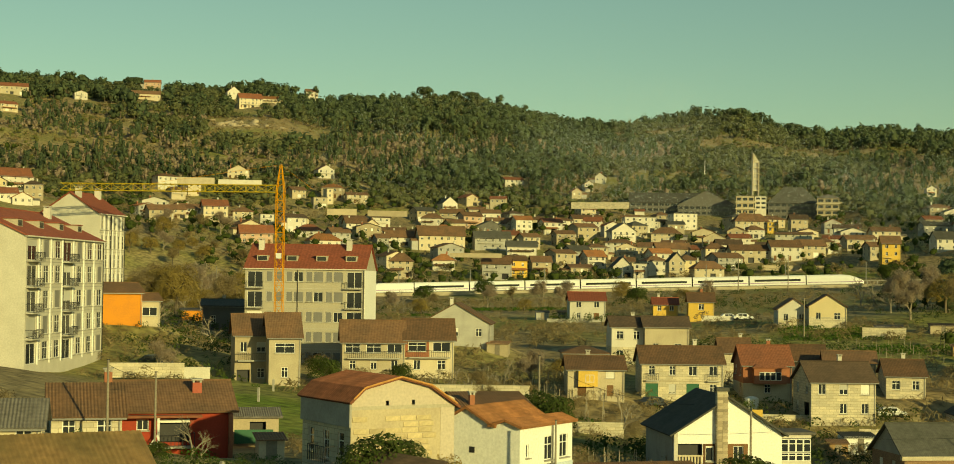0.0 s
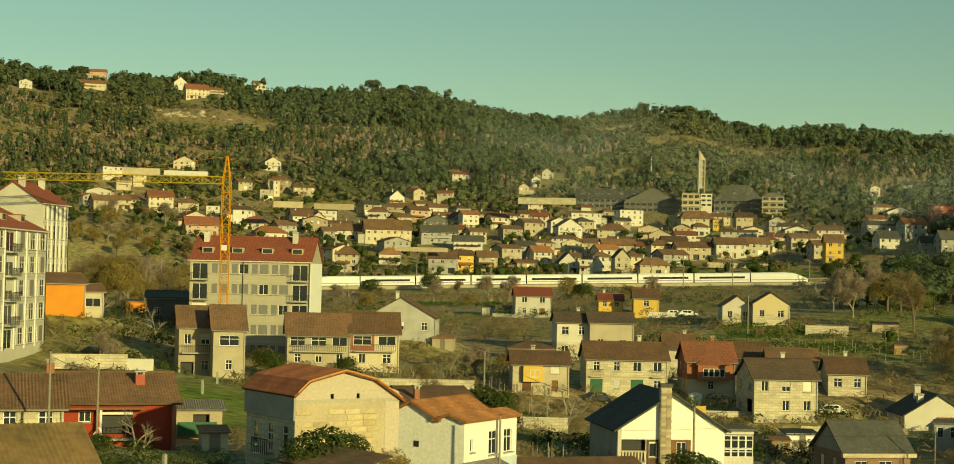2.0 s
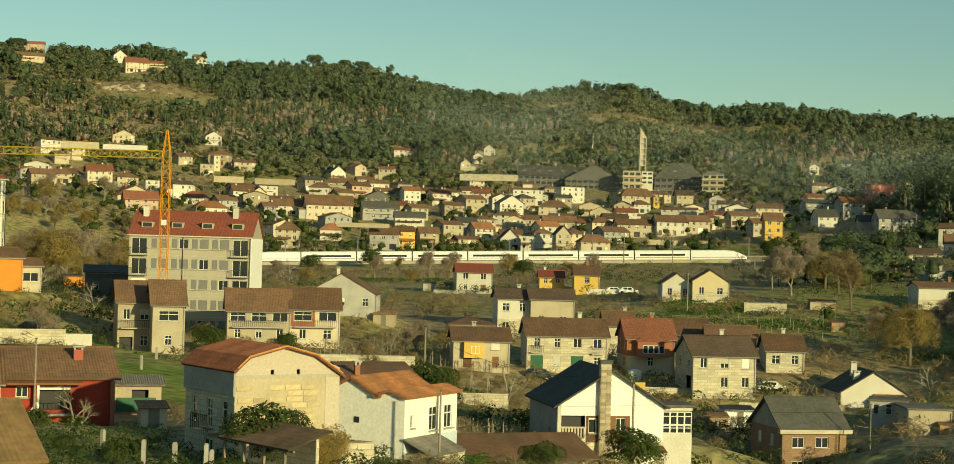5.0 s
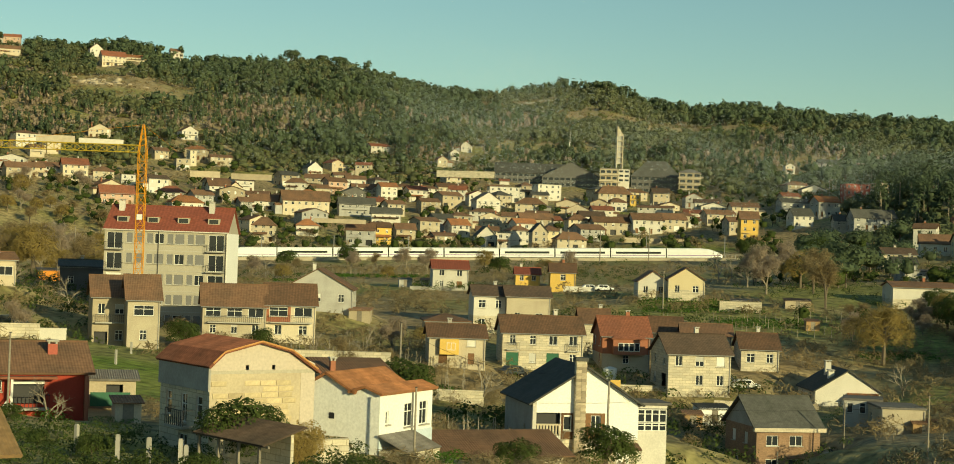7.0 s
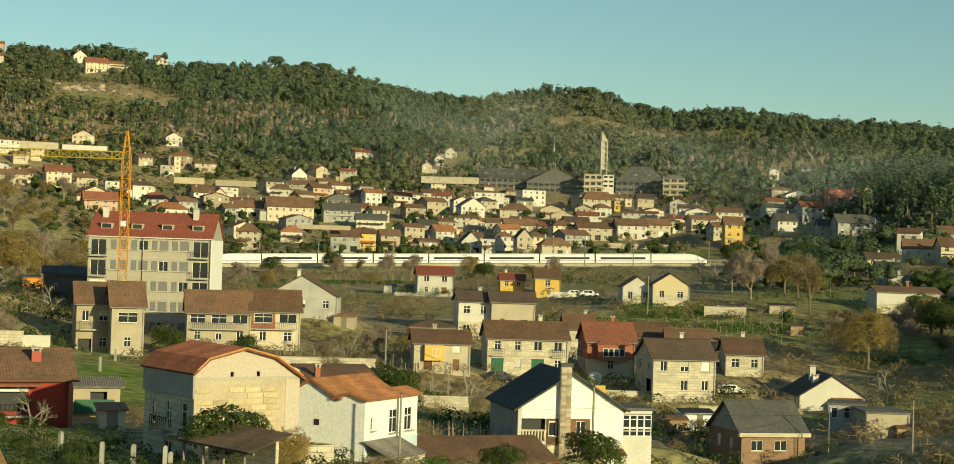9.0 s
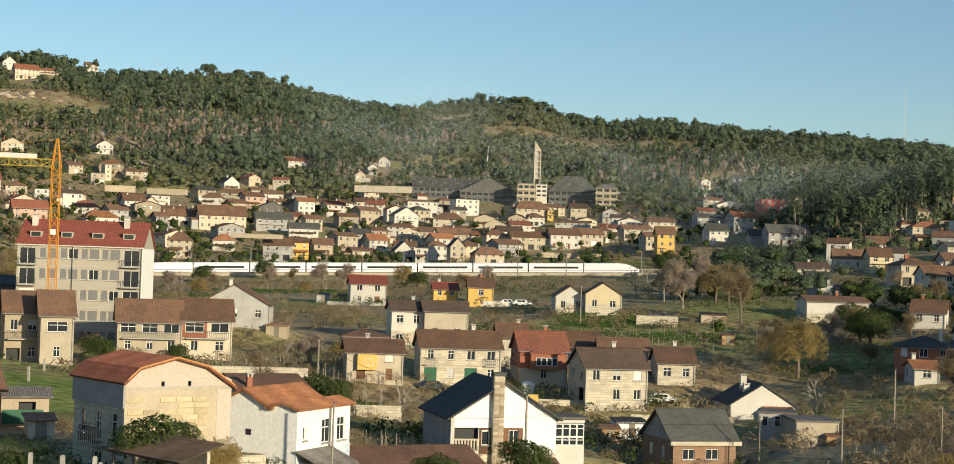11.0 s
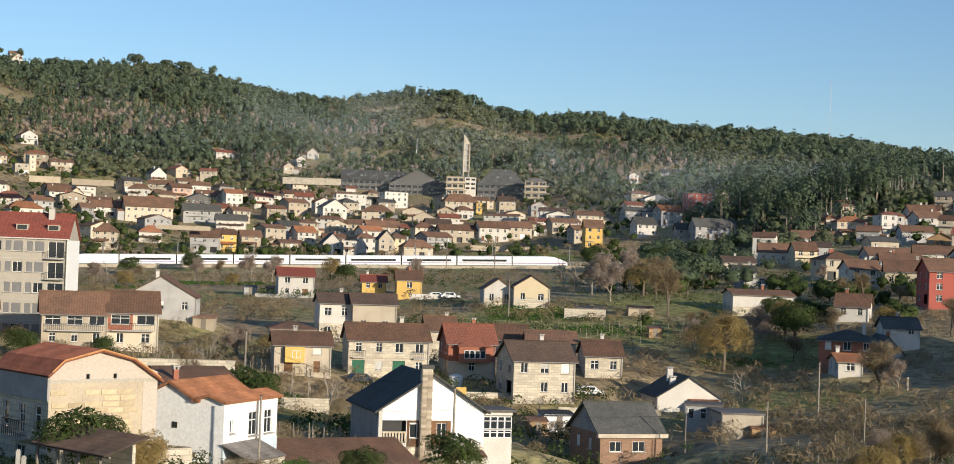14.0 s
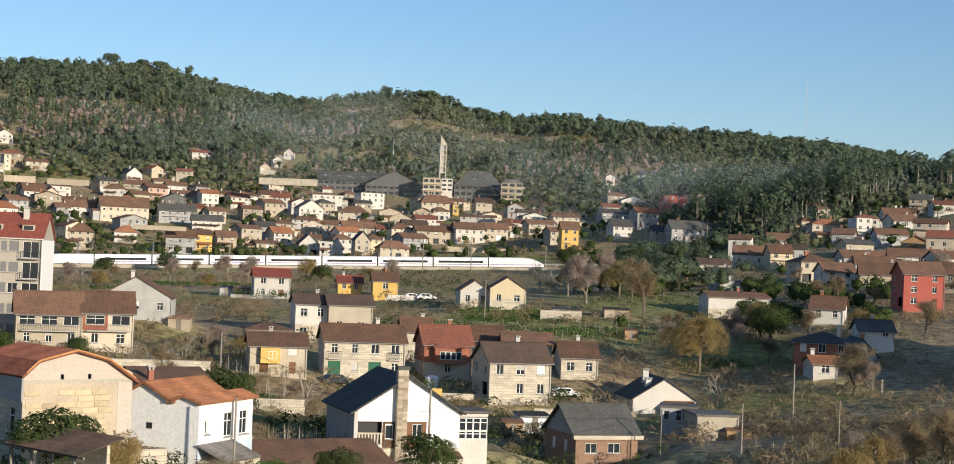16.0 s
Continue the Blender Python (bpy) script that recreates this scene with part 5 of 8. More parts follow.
house(16.73, 482, 22.7, w=6.6, dep=7, h=4.4, rise=2.4, roof='S', wall='yellowpale', tile='brown', rot=16, label='pale yellow painted house with weathered brown tiles', group='hillside houses')
house(17.10, 543, 29.6, w=16.0, dep=8, h=2.4, rise=2.5, roof='S', wall='white', tile='brown', rot=10, label='white-rendered house with weathered brown tiles', group='hillside houses')
house(17.76, 466, 21.8, w=7.0, dep=9, h=2.5, rise=2.4, roof='F', wall='white', tile='brown', rot=10, label='white-rendered house with weathered brown tiles', group='hillside houses')
house(18.72, 400, 17.7, w=7.9, dep=7, h=4.2, rise=2.1, roof='S', wall='white', tile='brown', rot=22, label='white-rendered house with weathered brown tiles', group='hillside houses')
house(19.58, 456, 21.8, w=9.1, dep=8, h=2.6, rise=2.5, roof='F', wall='white', tile='brown', rot=10, label='white-rendered house with weathered brown tiles', group='hillside houses')
house(20.03, 390, 17.7, w=9.0, dep=8, h=3.9, rise=2.6, roof='S', wall='beige', tile='brown', rot=4, label='beige-rendered house with weathered brown tiles', group='hillside houses')
house(22.33, 382, 18.2, w=3.9, dep=8, h=4.1, rise=2.5, roof='S', wall='beige', tile='brown', rot=-6, label='beige-rendered house with weathered brown tiles', group='hillside houses')
house(18.31, 318, 12.0, w=6.2, dep=7, h=2.4, rise=2.3, roof='S', wall='white', tile='brown', rot=-6, label='white-rendered house with weathered brown tiles', group='hillside houses')
house(18.87, 618, 38.8, w=6.0, dep=8, h=3.8, rise=0.3, roof='0', wall='cream', tile='red', rot=4, label='cream-rendered house with a red tiled roof', group='hillside houses')
house(19.46, 556, 33.9, w=5.3, dep=8, h=6.8, rise=0.3, roof='0', wall='white', tile='grey', rot=22, label='white-rendered house with a flat grey roof', group='hillside houses')
house(20.58, 588, 38.0, w=9.8, dep=7, h=5.3, rise=2.5, roof='S', wall='white', tile='brown', rot=22, label='white-rendered house with weathered brown tiles', group='hillside houses')
house(21.16, 513, 30.4, w=8.4, dep=7, h=1.8, rise=2.0, roof='F', wall='tan', tile='brown', rot=-6, label='tan brick house with weathered brown tiles', group='hillside houses')
house(17.79, 607, 34.5, w=7.2, dep=7, h=3.1, rise=1.9, roof='S', wall='grey', tile='slate', rot=16, label='grey cement-rendered house with a dark slate roof', group='hillside houses')
house(20.58, 781, 59.7, w=8.3, dep=8, h=2.5, rise=0.3, roof='0', wall='white', tile='grey', rot=22, label='white-rendered house with a flat grey roof', group='hillside houses')
house(22.22, 616, 45.2, w=10.5, dep=9, h=3.5, rise=1.5, roof='S', wall='white', tile='red', rot=16, label='white-rendered house with a red tiled roof', group='hillside houses')
house(18.76, 540, 31.3, w=7.1, dep=8, h=3.5, rise=1.9, roof='S', wall='grey', tile='brown', rot=-6, label='grey cement-rendered house with weathered brown tiles', group='hillside houses')
house(20.42, 526, 31.5, w=10.0, dep=7, h=3.2, rise=2.0, roof='S', wall='grey', tile='brown', rot=16, label='grey cement-rendered house with weathered brown tiles', group='hillside houses')
house(19.64, 482, 25.1, w=14.7, dep=8, h=1.4, rise=2.2, roof='S', wall='grey', tile='brown', rot=22, label='grey cement-rendered house with weathered brown tiles', group='hillside houses')
house(21.14, 471, 24.8, w=14.0, dep=8, h=2.4, rise=2.3, roof='S', wall='white', tile='brown', rot=4, label='white-rendered house with weathered brown tiles', group='hillside houses')
house(14.70, 421, 17.1, w=5.6, dep=8, h=3.1, rise=1.6, roof='S', wall='grey', tile='slate', rot=10, label='grey cement-rendered house with a dark slate roof', group='hillside houses')
house(15.02, 398, 15.9, w=5.3, dep=7, h=2.6, rise=0.3, roof='0', wall='grey', tile='grey', rot=22, label='grey cement-rendered house with a flat grey roof', group='hillside houses')
house(20.01, 285, 10.2, w=5.8, dep=9, h=1.4, rise=1.7, roof='S', wall='white', tile='slate', rot=10, label='white-rendered house with a dark slate roof', group='hillside houses')
house(-16.16, 759, 46.9, w=9.1, dep=8, h=4.2, rise=1.4, roof='F', wall='grey', tile='orange', rot=32, label='grey cement-rendered house with orange roof tiles', group='village houses')
house(-15.96, 791, 49.1, w=10.5, dep=7, h=5.9, rise=1.6, roof='F', wall='white', tile='slate', rot=-8, label='white-rendered house with a dark slate roof', group='village houses')
house(-14.16, 798, 48.2, w=8.5, dep=7, h=5.4, rise=1.5, roof='H', wall='beige', tile='brown', rot=4, label='beige-rendered house with weathered brown tiles', group='village houses')
house(-15.51, 905, 67.7, w=10.6, dep=8, h=5.8, rise=1.5, roof='H', wall='white', tile='brown', rot=25, label='white-rendered house with weathered brown tiles', group='village houses')
house(-12.67, 726, 38.5, w=10.3, dep=7, h=3.8, rise=2.2, roof='F', wall='cream', tile='brown', rot=32, label='cream-rendered house with weathered brown tiles', group='village houses')
house(-10.93, 772, 42.3, w=6.8, dep=9, h=4.4, rise=2.2, roof='F', wall='cream', tile='slate', rot=14, label='cream-rendered house with a dark slate roof', group='village houses')
house(-9.52, 727, 34.5, w=8.0, dep=8, h=5.0, rise=2.2, roof='S', wall='grey', tile='brown', rot=25, label='grey cement-rendered house with weathered brown tiles', group='village houses')
house(-12.94, 794, 46.7, w=8.7, dep=9, h=4.2, rise=2.2, roof='H', wall='cream', tile='brown', rot=4, label='cream-rendered house with weathered brown tiles', group='village houses')
house(-9.87, 906, 63.6, w=10.6, dep=8, h=5.6, rise=1.9, roof='H', wall='beige', tile='orange', rot=-8, label='beige-rendered house with orange roof tiles', group='village houses')
house(-8.99, 796, 43.6, w=10.0, dep=9, h=4.5, rise=1.8, roof='S', wall='beige', tile='brown', rot=25, label='beige-rendered house with weathered brown tiles', group='village houses')
house(-8.16, 808, 44.3, w=9.1, dep=9, h=5.2, rise=1.5, roof='S', wall='white', tile='dark', rot=25, label='white-rendered house with dark old tiles', group='village houses')
house(-5.70, 846, 48.7, w=10.5, dep=7, h=5.0, rise=2.1, roof='S', wall='beige', tile='brown', rot=-8, label='beige-rendered house with weathered brown tiles', group='village houses')
house(-6.87, 757, 36.7, w=11.0, dep=7, h=4.0, rise=1.8, roof='H', wall='white', tile='dark', rot=4, label='white-rendered house with dark old tiles', group='village houses')
house(-8.57, 756, 37.6, w=10.5, dep=8, h=5.4, rise=1.7, roof='F', wall='beige', tile='dark', rot=14, label='beige-rendered house with dark old tiles', group='village houses')
house(-5.69, 702, 28.3, w=10.9, dep=8, h=4.7, rise=1.9, roof='F', wall='grey', tile='brown', rot=25, label='grey cement-rendered house with weathered brown tiles', group='village houses')
house(-3.41, 677, 24.1, w=9.3, dep=9, h=3.8, rise=2.3, roof='F', wall='grey', tile='brown', rot=14, label='grey cement-rendered house with weathered brown tiles', group='village houses')
house(-1.67, 688, 25.4, w=8.7, dep=9, h=5.6, rise=1.5, roof='S', wall='cream', tile='brown', rot=32, label='cream-rendered house with weathered brown tiles', group='village houses')
house(-2.67, 839, 46.9, w=7.7, dep=7, h=4.0, rise=1.5, roof='H', wall='beige', tile='brown', rot=-8, label='beige-rendered house with weathered brown tiles', group='village houses')
house(-4.93, 824, 45.5, w=9.8, dep=7, h=5.9, rise=2.0, roof='S', wall='pink', tile='brown', rot=32, label='pinkish-rendered house with weathered brown tiles', group='village houses')
house(-2.86, 750, 34.4, w=7.5, dep=8, h=4.9, rise=1.7, roof='S', wall='cream', tile='brown', rot=25, label='cream-rendered house with weathered brown tiles', group='village houses')
house(-0.89, 877, 53.7, w=8.2, dep=7, h=4.3, rise=2.0, roof='S', wall='cream', tile='brown', rot=32, label='cream-rendered house with weathered brown tiles', group='village houses')
house(-0.77, 830, 45.0, w=7.5, dep=7, h=4.8, rise=2.0, roof='S', wall='white', tile='red', rot=-8, label='white-rendered house with a red tiled roof', group='village houses')
house(-3.41, 844, 47.8, w=7.3, dep=9, h=5.9, rise=1.7, roof='H', wall='grey', tile='dark', rot=32, label='grey cement-rendered house with dark old tiles', group='village houses')
house(0.89, 798, 40.9, w=7.9, dep=9, h=5.8, rise=2.1, roof='H', wall='cream', tile='slate', rot=32, label='cream-rendered house with a dark slate roof', group='village houses')
house(2.02, 721, 30.9, w=8.7, dep=9, h=5.4, rise=1.4, roof='S', wall='grey', tile='brown', rot=-8, label='grey cement-rendered house with weathered brown tiles', group='village houses')
house(0.16, 751, 33.5, w=10.9, dep=7, h=3.8, rise=1.6, roof='H', wall='white', tile='brown', rot=-8, label='white-rendered house with weathered brown tiles', group='village houses')
house(1.71, 679, 25.4, w=8.1, dep=8, h=5.8, rise=2.0, roof='S', wall='white', tile='orange', rot=25, label='white-rendered house with orange roof tiles', group='village houses')
house(1.51, 658, 22.6, w=7.8, dep=7, h=5.4, rise=1.8, roof='H', wall='white', tile='brown', rot=25, label='white-rendered house with weathered brown tiles', group='village houses')
house(4.23, 773, 39.4, w=7.9, dep=7, h=4.3, rise=1.9, roof='F', wall='beige', tile='brown', rot=-8, label='beige-rendered house with weathered brown tiles', group='village houses')
house(4.01, 703, 30.4, w=9.3, dep=8, h=5.3, rise=2.2, roof='S', wall='white', tile='dark', rot=14, label='white-rendered house with dark old tiles', group='village houses')
house(5.18, 697, 30.6, w=6.9, dep=7, h=3.9, rise=2.3, roof='S', wall='cream', tile='dark', rot=-8, label='cream-rendered house with dark old tiles', group='village houses')
house(7.97, 753, 39.3, w=10.5, dep=7, h=5.4, rise=1.6, roof='S', wall='white', tile='dark', rot=4, label='white-rendered house with dark old tiles', group='village houses')
house(6.37, 799, 44.1, w=7.3, dep=7, h=6.1, rise=2.3, roof='S', wall='beige', tile='dark', rot=14, label='beige-rendered house with dark old tiles', group='village houses')
house(7.48, 793, 43.9, w=7.0, dep=7, h=4.6, rise=1.9, roof='F', wall='grey', tile='orange', rot=14, label='grey cement-rendered house with orange roof tiles', group='village houses')
house(9.06, 656, 30.1, w=7.3, dep=7, h=4.4, rise=1.7, roof='S', wall='cream', tile='brown', rot=25, label='cream-rendered house with weathered brown tiles', group='village houses')
house(9.27, 730, 38.6, w=10.7, dep=8, h=4.1, rise=1.9, roof='S', wall='cream', tile='brown', rot=14, label='cream-rendered house with weathered brown tiles', group='village houses')
house(-21.12, 744, 55.2, w=7.2, dep=9, h=4.8, rise=1.7, roof='F', wall='yellowpale', tile='dark', rot=32, label='pale yellow painted house with dark old tiles', group='village houses')
house(13.45, 771, 50.0, w=6.7, dep=8, h=4.0, rise=2.0, roof='H', wall='white', tile='brown', rot=4, label='white-rendered house with weathered brown tiles', group='hillside houses')
house(10.83, 754, 44.0, w=7.3, dep=7, h=4.7, rise=1.7, roof='S', wall='cream', tile='red', rot=25, label='cream-rendered house with a red tiled roof', group='village houses')
house(11.05, 835, 53.2, w=10.7, dep=9, h=4.5, rise=1.9, roof='H', wall='beige', tile='brown', rot=25, label='beige-rendered house with weathered brown tiles', group='village houses')
house(15.27, 520, 25.2, w=6.8, dep=7, h=6.2, rise=1.5, roof='S', wall='white', tile='brown', rot=-8, label='white-rendered house with weathered brown tiles', group='hillside houses')
house(17.00, 496, 24.5, w=9.7, dep=9, h=4.0, rise=1.6, roof='S', wall='grey', tile='dark', rot=4, label='grey cement-rendered house with dark old tiles', group='hillside houses')
house(16.60, 571, 30.5, w=8.9, dep=7, h=4.3, rise=1.8, roof='S', wall='white', tile='orange', rot=4, label='white-rendered house with orange roof tiles', group='hillside houses')
house(19.89, 427, 20.2, w=10.1, dep=8, h=4.1, rise=2.0, roof='S', wall='white', tile='brown', rot=4, label='white-rendered house with weathered brown tiles', group='hillside houses')
house(23.18, 396, 19.8, w=8.8, dep=8, h=3.8, rise=1.9, roof='S', wall='white', tile='dark', rot=-8, label='white-rendered house with dark old tiles', group='hillside houses')
house(18.16, 634, 40.7, w=6.8, dep=7, h=5.9, rise=2.3, roof='S', wall='beige', tile='brown', rot=32, label='beige-rendered house with weathered brown tiles', group='hillside houses')
house(19.49, 580, 35.5, w=9.4, dep=9, h=6.1, rise=1.5, roof='H', wall='white', tile='red', rot=4, label='white-rendered house with a red tiled roof', group='hillside houses')
house(20.68, 608, 40.7, w=8.9, dep=8, h=4.2, rise=2.0, roof='S', wall='cream', tile='brown', rot=-8, label='cream-rendered house with weathered brown tiles', group='hillside houses')
house(20.70, 797, 60.8, w=10.8, dep=8, h=4.0, rise=1.5, roof='H', wall='yellowpale', tile='orange', rot=32, label='pale yellow painted house with orange roof tiles', group='hillside houses')
house(22.97, 641, 50.3, w=8.2, dep=8, h=3.9, rise=1.6, roof='S', wall='cream', tile='red', rot=14, label='cream-rendered house with a red tiled roof', group='hillside houses')
house(21.61, 544, 35.1, w=10.4, dep=7, h=4.2, rise=1.6, roof='S', wall='cream', tile='brown', rot=-8, label='cream-rendered house with weathered brown tiles', group='hillside houses')
house(19.35, 499, 27.0, w=8.8, dep=7, h=3.8, rise=1.4, roof='S', wall='cream', tile='slate', rot=25, label='cream-rendered house with a dark slate roof', group='hillside houses')
house(14.49, 447, 18.3, w=8.8, dep=7, h=4.5, rise=1.5, roof='S', wall='cream', tile='dark', rot=14, label='cream-rendered house with dark old tiles', group='hillside houses')
house(-15.64, 746, 45.1, w=7.4, dep=7, h=4.3, rise=1.5, roof='H', wall='white', tile='brown', rot=4, label='white-rendered house with weathered brown tiles', group='village houses')
house(-14.71, 789, 47.8, w=10.5, dep=9, h=3.9, rise=2.2, roof='S', wall='grey', tile='brown', rot=32, label='grey cement-rendered house with weathered brown tiles', group='village houses')
house(-11.07, 761, 41.1, w=9.3, dep=7, h=5.9, rise=1.7, roof='S', wall='white', tile='dark', rot=32, label='white-rendered house with dark old tiles', group='village houses')
house(-11.01, 901, 63.3, w=7.4, dep=8, h=4.0, rise=1.9, roof='S', wall='beige', tile='brown', rot=25, label='beige-rendered house with weathered brown tiles', group='village houses')
house(-6.57, 851, 49.7, w=9.8, dep=8, h=5.1, rise=2.0, roof='S', wall='beige', tile='slate', rot=32, label='beige-rendered house with a dark slate roof', group='village houses')
house(-5.95, 762, 37.1, w=7.9, dep=7, h=5.7, rise=2.1, roof='H', wall='cream', tile='orange', rot=4, label='cream-rendered house with orange roof tiles', group='village houses')
house(-4.29, 838, 47.3, w=8.8, dep=7, h=6.1, rise=1.9, roof='S', wall='white', tile='brown', rot=14, label='white-rendered house with weathered brown tiles', group='village houses')
house(-3.49, 766, 36.9, w=6.9, dep=9, h=3.7, rise=2.1, roof='S', wall='beige', tile='red', rot=25, label='beige-rendered house with a red tiled roof', group='village houses')
house(-0.92, 793, 39.9, w=9.8, dep=9, h=5.5, rise=1.9, roof='S', wall='beige', tile='brown', rot=32, label='beige-rendered house with weathered brown tiles', group='village houses')
house(-0.53, 718, 29.2, w=8.4, dep=8, h=5.1, rise=1.6, roof='H', wall='cream', tile='brown', rot=25, label='cream-rendered house with weathered brown tiles', group='village houses')
house(1.16, 838, 46.5, w=10.5, dep=9, h=3.8, rise=1.7, roof='H', wall='white', tile='slate', rot=-8, label='white-rendered house with a dark slate roof', group='village houses')
house(2.58, 708, 29.8, w=8.9, dep=7, h=3.9, rise=1.7, roof='S', wall='grey', tile='red', rot=25, label='grey cement-rendered house with a red tiled roof', group='village houses')
house(2.66, 657, 23.4, w=7.3, dep=9, h=4.9, rise=2.1, roof='H', wall='yellowpale', tile='brown', rot=25, label='pale yellow painted house with weathered brown tiles', group='village houses')
house(4.36, 822, 45.9, w=8.8, dep=9, h=6.1, rise=1.5, roof='H', wall='beige', tile='slate', rot=32, label='beige-rendered house with a dark slate roof', group='village houses')
house(5.53, 830, 47.5, w=10.5, dep=8, h=4.1, rise=1.7, roof='H', wall='beige', tile='brown', rot=32, label='beige-rendered house with weathered brown tiles', group='village houses')
house(7.19, 697, 32.3, w=7.4, dep=9, h=4.9, rise=1.6, roof='H', wall='beige', tile='brown', rot=4, label='beige-rendered house with weathered brown tiles', group='village houses')
house(8.17, 740, 37.9, w=10.1, dep=8, h=4.7, rise=1.8, roof='F', wall='white', tile='slate', rot=14, label='white-rendered house with a dark slate roof', group='village houses')
house(-4.09, 894, 58.4, w=7.2, dep=9, h=5.3, rise=1.5, roof='S', wall='cream', tile='red', rot=-8, label='cream-rendered house with a red tiled roof', group='village houses')
house(-20.24, 837, 60.9, w=8.3, dep=7, h=6.2, rise=2.2, roof='F', wall='white', tile='slate', rot=32, label='white-rendered house with a dark slate roof', group='village houses')
house(12.10, 681, 38.2, w=8.9, dep=7, h=5.9, rise=2.2, roof='S', wall='grey', tile='orange', rot=32, label='grey cement-rendered house with orange roof tiles', group='village houses')
house(18.25, 563, 32.8, w=10.5, dep=9, h=5.8, rise=1.9, roof='H', wall='cream', tile='orange', rot=14, label='cream-rendered house with orange roof tiles', group='hillside houses')
house(17.99, 424, 18.9, w=9.6, dep=9, h=5.4, rise=1.9, roof='H', wall='cream', tile='brown', rot=25, label='cream-rendered house with weathered brown tiles', group='hillside houses')
house(22.50, 409, 20.4, w=9.2, dep=8, h=5.8, rise=1.7, roof='S', wall='white', tile='brown', rot=25, label='white-rendered house with weathered brown tiles', group='hillside houses')
house(17.66, 624, 37.7, w=7.2, dep=9, h=3.6, rise=1.7, roof='H', wall='cream', tile='orange', rot=25, label='cream-rendered house with orange roof tiles', group='hillside houses')
house(21.28, 635, 46.5, w=8.1, dep=7, h=5.0, rise=1.8, roof='S', wall='beige', tile='slate', rot=-8, label='beige-rendered house with a dark slate roof', group='hillside houses')
house(-14.89, 778, 47.1, w=10.1, dep=8, h=4.0, rise=2.0, roof='H', wall='white', tile='brown', rot=-8, label='white-rendered house with weathered brown tiles', group='village houses')
house(-14.61, 893, 63.9, w=6.9, dep=9, h=5.7, rise=2.0, roof='F', wall='cream', tile='brown', rot=25, label='cream-rendered house with weathered brown tiles', group='village houses')
house(-7.77, 764, 38.0, w=10.1, dep=8, h=3.8, rise=1.6, roof='S', wall='cream', tile='brown', rot=-8, label='cream-rendered house with weathered brown tiles', group='village houses')
house(-7.58, 668, 23.5, w=9.0, dep=8, h=5.1, rise=1.9, roof='F', wall='cream', tile='brown', rot=32, label='cream-rendered house with weathered brown tiles', group='village houses')
house(-1.81, 839, 46.5, w=11.0, dep=7, h=3.8, rise=1.5, roof='H', wall='white', tile='brown', rot=14, label='white-rendered house with weathered brown tiles', group='village houses')
house(-1.14, 703, 27.4, w=8.4, dep=8, h=5.0, rise=2.2, roof='S', wall='grey', tile='slate', rot=32, label='grey cement-rendered house with a dark slate roof', group='village houses')
house(-0.03, 808, 41.8, w=8.0, dep=8, h=4.9, rise=2.1, roof='F', wall='white', tile='red', rot=14, label='white-rendered house with a red tiled roof', group='village houses')
house(1.72, 852, 48.6, w=6.8, dep=8, h=5.3, rise=1.8, roof='H', wall='beige', tile='brown', rot=25, label='beige-rendered house with weathered brown tiles', group='village houses')
house(2.15, 796, 41.3, w=7.3, dep=7, h=6.0, rise=1.5, roof='S', wall='beige', tile='slate', rot=14, label='beige-rendered house with a dark slate roof', group='village houses')
house(0.35, 677, 24.0, w=7.9, dep=7, h=3.8, rise=1.8, roof='S', wall='cream', tile='brown', rot=4, label='cream-rendered house with weathered brown tiles', group='village houses')
house(4.03, 658, 24.7, w=10.2, dep=9, h=4.8, rise=1.9, roof='S', wall='grey', tile='brown', rot=32, label='grey cement-rendered house with weathered brown tiles', group='village houses')
house(3.11, 780, 39.7, w=9.8, dep=7, h=3.6, rise=1.8, roof='F', wall='cream', tile='brown', rot=4, label='cream-rendered house with weathered brown tiles', group='village houses')
house(4.90, 780, 40.8, w=7.6, dep=7, h=4.0, rise=1.9, roof='H', wall='white', tile='brown', rot=25, label='white-rendered house with weathered brown tiles', group='village houses')
house(-4.97, 901, 60.2, w=6.6, dep=9, h=4.4, rise=1.8, roof='F', wall='beige', tile='red', rot=32, label='beige-rendered house with a red tiled roof', group='village houses')
house(-19.98, 739, 52.6, w=7.3, dep=7, h=5.9, rise=1.7, roof='H', wall='beige', tile='dark', rot=4, label='beige-rendered house with dark old tiles', group='village houses')
house(13.84, 780, 51.5, w=9.4, dep=9, h=4.4, rise=1.7, roof='F', wall='cream', tile='brown', rot=32, label='cream-rendered house with weathered brown tiles', group='hillside houses')
house(20.85, 555, 35.5, w=8.9, dep=9, h=4.7, rise=2.1, roof='S', wall='white', tile='brown', rot=25, label='white-rendered house with weathered brown tiles', group='hillside houses')
house(22.10, 501, 29.8, w=10.4, dep=7, h=3.9, rise=2.1, roof='S', wall='cream', tile='red', rot=-8, label='cream-rendered house with a red tiled roof', group='hillside houses')


